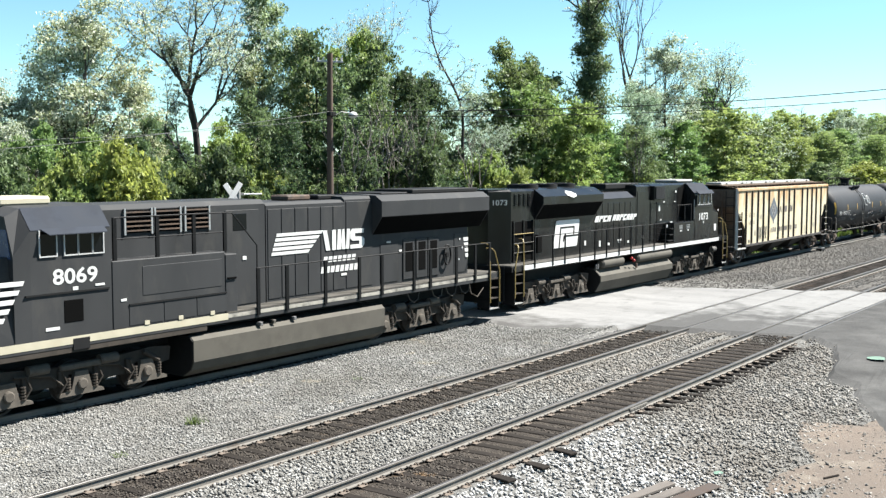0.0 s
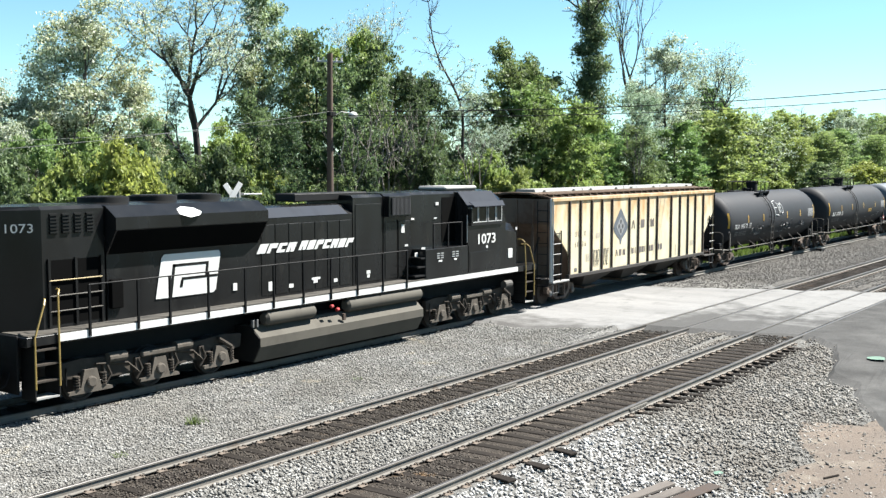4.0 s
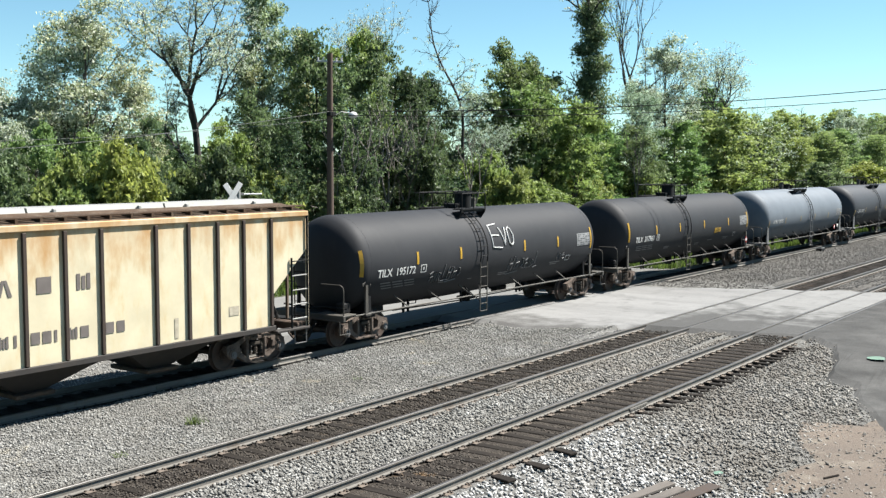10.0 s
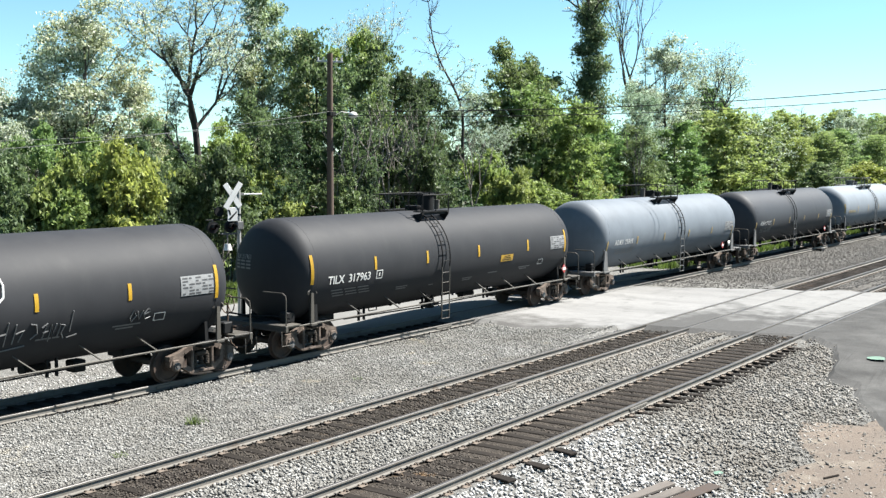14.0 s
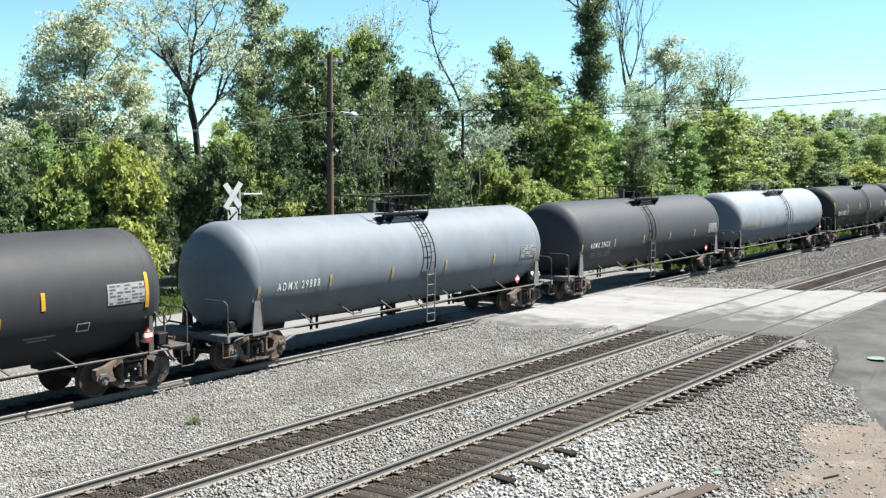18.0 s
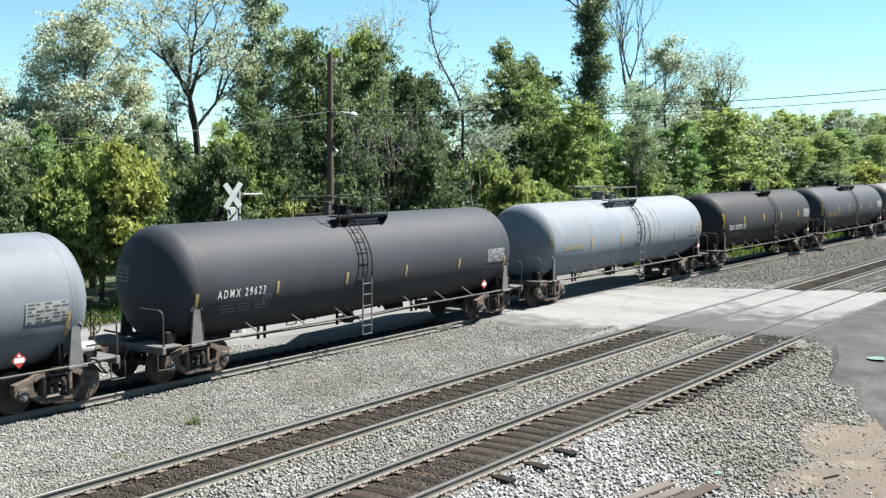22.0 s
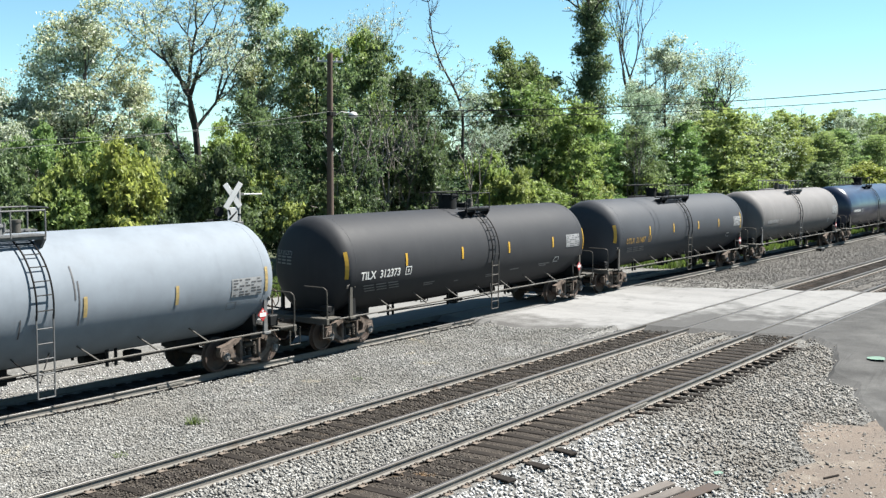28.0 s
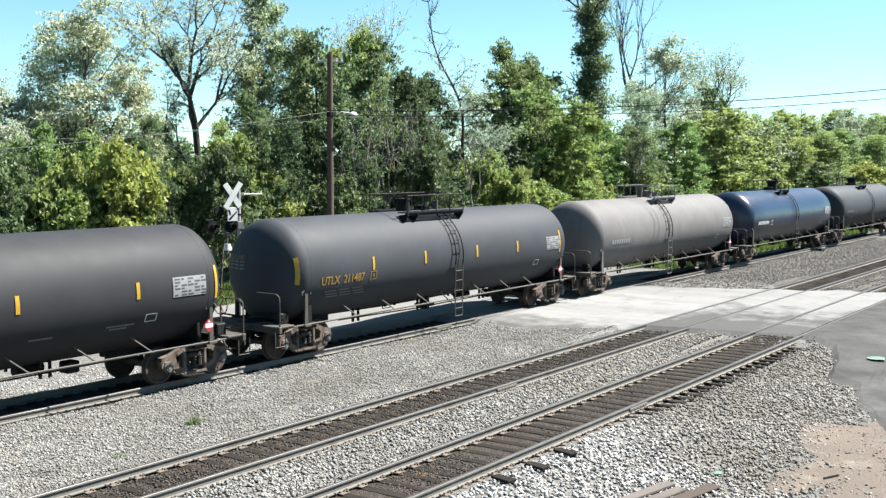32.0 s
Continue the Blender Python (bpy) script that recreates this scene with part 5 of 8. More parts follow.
def railing(car, xs, y, z0, z1, mat_post, thick=0.06, rails=(1.0,), name="handrail"):
    h = part(name, Shape().pipe([(xs[0], y, z1), (xs[-1], y, z1)], 0.018, 6), ALU if thick < 0.03 else DARK, car)
    for q in rails[1:]:
        part("mid_rail", Shape().pipe([(xs[0], y, z0 + (z1 - z0) * q), (xs[-1], y, z0 + (z1 - z0) * q)], 0.016, 6), DARK, h)
    for x in xs:
        part("stanchion", Shape().box(x - thick / 2, x + thick / 2, y - 0.025, y + 0.025, z0, z1 + 0.01, 0.006), mat_post, h)
    return h


def stairwell(car, x, d, paint, y=-1):
    """Corner steps at a locomotive's end; d points outwards."""
    s = Shape()
    s.box(min(x, x + d * 0.03), max(x, x + d * 0.03), y * 1.52 if y < 0 else 1.0, y * 1.0 if y < 0 else 1.52, 0.35, 1.62)
    s.box(min(x + d * 0.6, x + d * 0.63), max(x + d * 0.6, x + d * 0.63), y * 1.52 if y < 0 else 1.0, y * 1.0 if y < 0 else 1.52, 0.35, 1.62)
    st = part("step_well", s, DARK, car)
    for z in (0.38, 0.75, 1.12, 1.45):
        part("step", Shape().box(min(x, x + d * 0.62), max(x, x + d * 0.62), min(y * 1.52, y * 1.08), max(y * 1.52, y * 1.08), z, z + 0.04), TRUCK if z > 0.4 else ROOF_GREY, st)
    for q, top in ((0.02, 2.75), (0.62, 2.55)):
        part("grab_rail", Shape().pipe([(x + d * q, y * 1.54, 0.62), (x + d * q, y * 1.54, 1.75), (x + d * (q * 0.6 - 0.02), y * 1.50, top - 0.1), (x + d * (q * 0.6 - 0.1), y * 1.42, top), (x + d * (q * 0.5 - 0.14), y * 1.25, top)], 0.024, 6), YELLOW_RAIL, car, "yellow grab rail")


def fuel_tank(car, x0, x1, half=((1.42, 1.20), (1.54, 1.10), (1.54, 0.56), (1.44, 0.34), (1.15, 0.16))):
    prof = [(-y, z) for y, z in half] + [(y, z) for y, z in half[::-1]]
    part("fuel_tank", Shape().prism(prof, x0, x1, "x"), FUEL_DUST, car, "dusty brown-grey fuel tank")
    for q in (x0 - 0.03, x1):
        part("tank_end", Shape().prism([(y * 0.985, z * 0.985 + 0.01) for y, z in prof], q, q + 0.03, "x"), DARK, car, "black tank end plate")


def door_panel(car, x0, x1, z0, z1, y, paint, name="hood_door", out=0.018):
    return part(name, Shape().box(x0, x1, y - out, y + 0.01, z0, z1, 0.008), paint, car)


def louvre(car, x0, x1, z0, z1, y, bars, paint, upright=False, back=DARK, name="grille"):
    g = part(name, Shape().box(x0, x1, y - 0.012, y, z0, z1), back, car)
    for k in range(bars):
        s = Shape()
        if upright:
            a = x0 + (x1 - x0) * (k + 0.5) / bars
            s.box(a - 0.018, a + 0.018, y - 0.05, y - 0.012, z0, z1)
        else:
            a = z0 + (z1 - z0) * (k + 0.5) / bars
            s.box(x0, x1, y - 0.05, y - 0.012, a - 0.018, a + 0.018, m=None)
        part("slat", s, paint, g)
    return g


def cab_window(car, x0, x1, z0, z1, y, frame_mat=FRAME_PALE):
    w = part("cab_window", Shape().box(x0, x1, y - 0.008, y + 0.03, z0, z1), GLASS, car, "dark cab side window")
    t = 0.028
    for a, b in ((x0 - t, x0), (x1, x1 + t)):
        part("window_frame", Shape().box(a, b, y - 0.03, y, z0 - t, z1 + t), frame_mat, w)
    for a, b in ((z1, z1 + t), (z0 - t, z0)):
        part("window_sash", Shape().box(x0, x1, y - 0.03, y, a, b), DARK if b > z1 else frame_mat, w)
    return w


def plain_word(car, x0, x1, z0, z1, y, n, ink, slant=0.0, gap=0.25, name="lettering_block"):
    """A row of plain blocks where a name is written."""
    step = (x1 - x0) / n
    for k in range(n):
        a, b = x0 + k * step, x0 + (k + 1 - gap) * step
        sh = slant * (z1 - z0)
        part(name, Shape().prism([(a, z0), (b, z0), (b + sh, z1), (a + sh, z1)], y - 0.006, y), ink, car, "white block of lettering")


def hood_detail(car, x, z, y, w, h, ink=WHITE):
    part("notice_plate", Shape().box(x - w / 2, x + w / 2, y - 0.012, y, z - h / 2, z + h / 2), ink, car, "small white notice plate")


def loco_lead(x):
    car = thing("locomotive", "dusty black diesel locomotive with white lettering blocks and mane stripes", "locomotive", "locomotives", pose(x, TRAIN_Y, 0))
    B = LOCO_GREY
    part("frame", Shape().box(-10.7, 10.7, -1.5, 1.5, 1.42, 1.66, 0.015), B, car)
    part("sill_stripe", Shape().box(-10.7, -2.2, -1.507, -1.498, 1.50, 1.67), CREAM_STRIPE, car, "dirty cream stripe along the sill")
    part("sill_skirt", Shape().box(-10.6, -2.9, -1.49, -1.45, 1.3, 1.5, 0.01), TRUCK, car, "dusty tan skirt below the sill")
    part("sill_stripe", Shape().box(-2.2, 10.2, -1.507, -1.498, 1.54, 1.64), SILL_GREY, car, "grimy grey stripe along the sill")
    part("centre_beam", Shape().box(-10.4, 10.4, -0.6, 0.6, 0.95, 1.44, 0.03), DARK, car)
    part("walkway", Shape().box(-2.2, 10.7, -1.5, 1.5, 1.66, 1.70), TANK_DUST, car)
    # nose and cab
    nose = Shape()
    nose.loft([[(-10.3, -0.75, 1.66), (-10.3, 0.75, 1.66), (-10.3, 0.75, 3.0), (-10.3, -0.75, 3.0)],
               [(-9.9, -1.2, 1.66), (-9.9, 1.2, 1.66), (-9.9, 1.1, 3.25), (-9.9, -1.1, 3.25)],
               [(-8.2, -1.48, 1.66), (-8.2, 1.48, 1.66), (-8.2, 1.3, 3.55), (-8.2, -1.3, 3.55)]])
    part("nose", nose, B, car)
    cab = Shape()
    full = [(-1.5, 1.66), (-1.5, 4.08), (-1.12, 4.56), (-0.5, 4.62)]
    back = full + [(-y, z) for y, z in full[::-1]]
    front = [(-1.48, 1.66), (-1.48, 3.55), (-1.2, 4.40), (-0.5, 4.48)]
    front = front + [(-y, z) for y, z in front[::-1]]
    cab.loft([[(-8.25, *p) for p in front], [(-7.85, *p) for p in back], [(-5.78, *p) for p in back]])
    part("cab", cab, B, car)
    # Thin plates over the roof slopes carry the painted sky reflection.
    for sy in (-1, 1):
        plate = [(-7.84, sy * 1.505, 4.086), (-5.79, sy * 1.505, 4.086), (-5.79, sy * 1.125, 4.566), (-7.84, sy * 1.125, 4.566)]
        part("cab_roof", Shape().add(plate + [(x, y, z + 0.012) for x, y, z in plate], [(0, 1, 2, 3), (4, 7, 6, 5), (0, 4, 5, 1), (1, 5, 6, 2), (2, 6, 7, 3), (3, 7, 4, 0)]), SKY_TINTED, car, "sloping cab roof with sky reflection painted blue-grey")
    for sy in (-1, 1):
        out = [(-8.262, sy * 0.1, 3.5), (-8.262, sy * 1.4, 3.5), (-8.262, sy * 1.27, 4.12), (-8.262, sy * 0.1, 4.18)]
        part("windshield", Shape().add(out + [(-8.24, y, z) for _, y, z in out], [(0, 1, 2, 3), (7, 6, 5, 4), (0, 4, 5, 1), (1, 5, 6, 2), (2, 6, 7, 3), (3, 7, 4, 0)]), VISOR, car, "blue-tinted windshield")
    part("number_board", Shape().box(-8.3, -8.2, -0.85, -0.25, 4.25, 4.45), WHITE, car)
    for a, b in ((-7.62, -7.22), (-7.0, -6.68), (-6.64, -6.3), (-6.26, -6.0)):
        cab_window(car, a, b, 3.52, 4.06, -1.5)
    part("sun_visor", Shape().add([(-7.6, -1.5, 4.12), (-5.95, -1.5, 4.12), (-6.0, -1.70, 4.0), (-7.5, -1.70, 4.0), (-7.6, -1.5, 4.1), (-5.95, -1.5, 4.1), (-6.0, -1.70, 3.98), (-7.5, -1.70, 3.98)],
                                 [(0, 1, 2, 3), (7, 6, 5, 4), (3, 2, 6, 7), (0, 3, 7, 4), (2, 1, 5, 6)]), SKY_TINTED, car)
    part("air_conditioner", Shape().box(-8.0, -6.7, -0.6, 0.6, 4.60, 4.80, 0.05), CREAM_STRIPE, car, "cream roof unit")
    vs, fs = words("8069", 0.36, 1.16, 0.02)
    part("road_number", flat_on(Shape(), vs, fs, -6.74, -1.508, 3.04), WHITE, car)
    for k in range(5):
        z = 2.92 - k * 0.19
        part("mane_stripe", Shape().prism([(-8.9 + 0.0, z), (-8.05 - k * 0.12, z), (-8.0 - k * 0.12, z + 0.1), (-8.9, z + 0.1)], -1.50, -1.46), WHITE, car)
    for bx, bz, bw_, bh in ((-7.35, 1.9, 0.35, 0.07), (-6.75, 2.75, 0.14, 0.08), (-6.1, 2.78, 0.25, 0.05), (-5.45, 2.35, 0.16, 0.06)):
        hood_detail(car, bx, bz, -1.5, bw_, bh)
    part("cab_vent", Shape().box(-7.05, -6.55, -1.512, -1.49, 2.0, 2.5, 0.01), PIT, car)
    part("cab_ledge", Shape().box(-8.0, -5.85, -1.53, -1.49, 2.66, 2.70), DARK, car)
    part("pocket_step", Shape().box(-6.85, -6.4, -1.515, -1.40, 1.35, 1.62, 0.01), DARK, car)
    # hood behind the cab with its side cabinet
    part("side_cabinet", Shape().box(-5.76, -2.28, -1.5, 1.5, 1.66, 3.28, 0.02), B, car)
    for k in range(3):
        a = -5.3 + k * 1.03
        part("cabinet_panel", Shape().box(a, a + 1.0, -1.512, -1.49, 1.72, 2.2, 0.006), B, car)
        hood_detail(car, a + 0.5, 1.74, -1.512, 0.14, 0.1, CREAM_STRIPE)
    part("cabinet_ledge", Shape().box(-5.3, -2.25, -1.53, -1.49, 2.2, 2.24), DARK, car)
    part("cabinet_panel", Shape().box(-4.9, -2.4, -1.51, -1.49, 2.4, 3.1, 0.006), B, car)
    section_prof = [(-0.95, 1.66), (-0.95, 4.44), (-0.80, 4.56)]
    part("equipment_hood", section(Shape(), section_prof, -5.78, -0.3), B, car)
    for a in (-4.95, -4.05, -3.1):
        g = louvre(car, a, a + 0.75, 3.86, 4.42, -0.95, 5, TRUCK_RUST, back=PIT)
        part("grille_frame", Shape().box(a - 0.05, a, -1.0, -0.95, 3.82, 4.46), ALU, g)
        part("grille_frame", Shape().box(a + 0.75, a + 0.8, -1.0, -0.95, 3.82, 4.46), ALU, g)
    railing(car, [-5.63, -4.39, -3.25, -2.22], -1.44, 3.28, 4.28, BLACK_POST, 0.11, (1.0, 0.5), "cabinet_railing")
    part("slanted_rail", Shape().pipe([(-2.22, -1.44, 4.28), (-1.95, -1.42, 4.26), (-0.95, -1.3, 3.35), (-0.95, -1.3, 2.75)], 0.02, 6), DARK, car)
    door_panel(car, -1.75, -0.55, 1.75, 4.3, -0.95, B)
    part("door_window", Shape().box(-1.5, -1.0, -0.975, -0.96, 3.75, 4.2, 0.01), GLASS, car)
    part("side_locker", Shape().box(-2.26, -1.84, -1.49, 1.49, 1.66, 3.2, 0.02), B, car)
    part("locker_handle", Shape().box(-2.2, -1.9, -1.53, -1.48, 2.55, 2.6, 0.01), PIT, car)
    # engine hood
    part("engine_hood", section(Shape(), [(-0.95, 1.66), (-0.95, 4.38), (-0.85, 4.46)], -0.26, 3.0), B, car)
    part("engine_hood_end", section(Shape(), [(-0.95, 1.66), (-0.95, 4.46), (-0.85, 4.55)], 3.0, 4.5), B, car)
    for k in range(6):
        door_panel(car, -0.2 + k * 0.54, 0.31 + k * 0.54, 1.78, 4.28, -0.95, B)
    door_panel(car, 3.08, 4.3, 1.78, 4.4, -0.95, B)
    part("exhaust_stack", Shape().box(1.2, 2.2, -0.35, 0.35, 4.46, 4.62, 0.04), TRUCK_RUST, car)
    part("roof_silencer", Shape().box(2.4, 3.2, -0.45, 0.45, 4.46, 4.6, 0.03), DARK, car)
    # radiator
    part("radiator_hood", section(Shape(), [(-0.95, 1.66), (-0.95, 4.2), (-0.85, 4.3)], 4.5, 9.55), B, car)
    core = [(-0.9, 3.34), (-0.96, 3.34), (-1.36, 3.91), (-1.36, 4.38), (-1.1, 4.555), (-0.5, 4.58)]
    rings = []
    for q, pr in ((4.3, core), (10.3, core)):
        rings.append([(q, *p) for p in pr + [(-y, z) for y, z in pr[::-1]]])
    part("radiator", Shape().loft(rings), B, car, "flared radiator section")
    part("radiator_cover", Shape().box(4.9, 6.25, -0.85, 0.85, 4.56, 4.62, 0.02), DARK, car)
    part("radiator_screen", Shape().box(6.3, 10.1, -1.0, 0.6, 4.57, 4.70, 0.02), DARK, car)
    # Intake screen; its black also paints in the shadow under the flare.
    part("intake_screen", Shape().prism([(-0.975, 3.335), (-1.352, 3.885), (-1.346, 3.90), (-0.96, 3.345)], 4.34, 10.25, "x"), PIT, car, "air-intake screen painted black as the shade under the flare")
    for k in range(3):
        part("radiator_rib", Shape().prism([(-1.34, 3.88), (-1.365, 3.92), (-0.99, 3.36), (-0.95, 3.32)], 5.9 + k * 1.5, 5.96 + k * 1.5, "x"), B, car)
    for a, b, hz in ((4.7, 5.6, 3.0), (8.72, 9.36, 3.15)):
        door_panel(car, a, b, 1.78, hz, -0.95, B)
    for a in (5.85, 6.55, 7.2):
        d = door_panel(car, a, a + 0.60, 1.80, 3.1, -0.95, B, out=0.035)
        part("door_grille", Shape().box(a + 0.11, a + 0.49, -0.995, -0.98, 2.05, 2.98, 0.01), PIT, d)
    for k in range(4):
        z = 2.85 - k * 0.19
        part("mane_stripe", Shape().prism([(9.28 + 0.04 * k, z), (9.545, z), (9.545, z + 0.13), (9.25 + 0.04 * k, z + 0.13)], -0.975, -0.945), WHITE, car)
    for q, zz in ((8.95, 2.2), (9.15, 2.6), (9.0, 2.9)):
        part("latch", Shape().box(q, q + 0.05, -0.99, -0.965, zz, zz + 0.07), WHITE, car)
    s = Shape().pipe([(8.2 + 0.2 * math.cos(0.628 * k), -1.05, 2.45 + 0.34 * math.sin(0.628 * k)) for k in range(11)], 0.035, 5)
    part("brake_hub", Shape().rod((8.2, -0.95, 2.45), (8.2, -1.07, 2.45), 0.09, 10), DARK, car)
    part("hand_brake_ring", s, DARK, car)
    part("rear_number", Shape().box(10.302, 10.33, -1.2, -0.6, 4.25, 4.45), PALE_BLUE, car)
    # marks
    for k in range(5):
        z = 3.5 - k * 0.13
        part("mane_stripe", Shape().prism([(0.1 - 0.05 * k, z), (1.95 - 0.14 * k, z), (2.04 - 0.14 * k, z + 0.09), (0.13 - 0.05 * k, z + 0.09)], -0.985, -0.972), WHITE, car, "white mane stripe")
    for a, b, sl in ((2.16, 2.34, -0.3), (2.42, 2.59, 0.0), (2.63, 2.82, 0.1), (2.86, 3.02, -0.1), (3.04, 3.18, 0.1)):
        part("emblem_block", Shape().prism([(a, 2.98), (b, 2.98), (b + sl * 0.5, 3.58), (a + sl * 0.5, 3.58)], -0.99, -0.974), WHITE, car, "white emblem block")
    part("emblem_block", Shape().prism([(3.24, 2.97), (3.78, 2.97), (3.9, 3.08), (3.9, 3.24), (3.8, 3.31), (3.46, 3.33), (3.46, 3.43), (3.86, 3.43), (3.88, 3.56), (3.34, 3.57), (3.24, 3.48), (3.24, 3.28), (3.34, 3.21), (3.66, 3.2), (3.66, 3.09), (3.24, 3.09)], -0.99, -0.974), WHITE, car, "white emblem block")
    plain_word(car, 2.04, 3.52, 2.63, 2.80, -0.972, 7, WHITE, 0.2)
    plain_word(car, 1.93, 3.62, 2.32, 2.51, -0.972, 8, WHITE, 0.2)
    for bx, bz, bw_, bh in ((2.95, 2.22, 0.25, 0.07), (-1.1, 3.0, 0.14, 0.1), (5.7, 2.75, 0.14, 0.06), (5.1, 3.06, 0.2, 0.05)):
        hood_detail(car, bx, bz, -0.972, bw_, bh)
    railing(car, [-1.13, -0.04, 1.53, 3.03, 4.1, 5.72, 6.6, 8.07, 9.2, 10.1], -1.52, 1.50, 2.76, BLACK_POST, 0.12)
    stairwell(car, 10.1, 1, DARK)
    stairwell(car, 10.1, 1, DARK, 1)
    stairwell(car, -10.1, -1, DARK)
    part("end_plate", Shape().box(10.72, 10.78, -1.2, 1.2, 0.5, 1.7, 0.02), DARK, car)
    part("coupler", coupler_shape(10.6, 11.12), TRUCK_RUST, car)
    for k in range(2):
        part("air_hose", Shape().pipe([(10.78, -0.6 - 0.3 * k, 1.2), (10.95, -0.6 - 0.3 * k, 0.7), (11.1, -0.55 - 0.3 * k, 0.62)], 0.03, 5), DARK, car)
    part("pilot", Shape().box(-10.8, -10.72, -1.3, 1.3, 0.3, 1.6, 0.02), DARK, car)
    fuel_tank(car, -3.4, 4.2)
    part("fuel_filler", Shape().box(-1.1, -1.0, -1.56, -1.4, 1.2, 1.3, 0.01), GREY_FITTING, car)
    for k, q in enumerate((-0.6, 0.2)):
        part("tank_fitting", Shape().box(q, q + 0.1, -1.55, -1.45, 1.2, 1.3, 0.01), GREY_FITTING if k else TANK_DUST, car)
    for q in (5.6, 6.9, 7.7, 8.5):
        part("cable_loop", Shape().pipe([(q, -1.3, 1.5), (q + 0.12, -1.34, 1.2), (q + 0.35, -1.34, 1.08), (q + 0.55, -1.34, 1.16), (q + 0.7, -1.3, 1.48)], 0.02, 5), TANK_DUST, car)
    part("safety_chain", Shape().pipe([(8.9, -1.45, 1.5), (9.0, -1.47, 1.1), (9.4, -1.47, 0.92), (9.8, -1.46, 1.2)], 0.018, 5), TRUCK_TAN, car)
    loco_truck(car, -6.45, (-8.3, -6.45, -4.6))
    loco_truck(car, 6.45, (4.6, 6.45, 8.3))
    return car


def slant_block(car, a, b, z0, z1, y, kind):
    """One slanting white letter-sized block, with a dark notch where the stroke opens."""
    sh, w, m = 0.16 * (z1 - z0) / 0.26, b - a, (z0 + z1) / 2
    out = {0: [(0, z0), (w, z0), (w, z1), (0, z1)], 1: [(0, z0), (w * 0.4, z0), (w * 0.4, m), (w, m), (w, z1), (0, z1)],
           2: [(0, z0), (w, z0), (w, z0 + 0.08), (w * 0.45, z0 + 0.08), (w * 0.45, z1 - 0.08), (w, z1 - 0.08), (w, z1), (0, z1)], 3: [(0, z0), (w * 0.42, z0), (w * 0.42, z1 - 0.09), (w * 0.6, z0), (w, z0), (w, z1), (0, z1)]}[kind]
    part("lettering_block", Shape().prism([(a + q + sh * (z - z0) / (z1 - z0), z) for q, z in out], y - 0.006, y), WHITE, car, "white block of lettering")


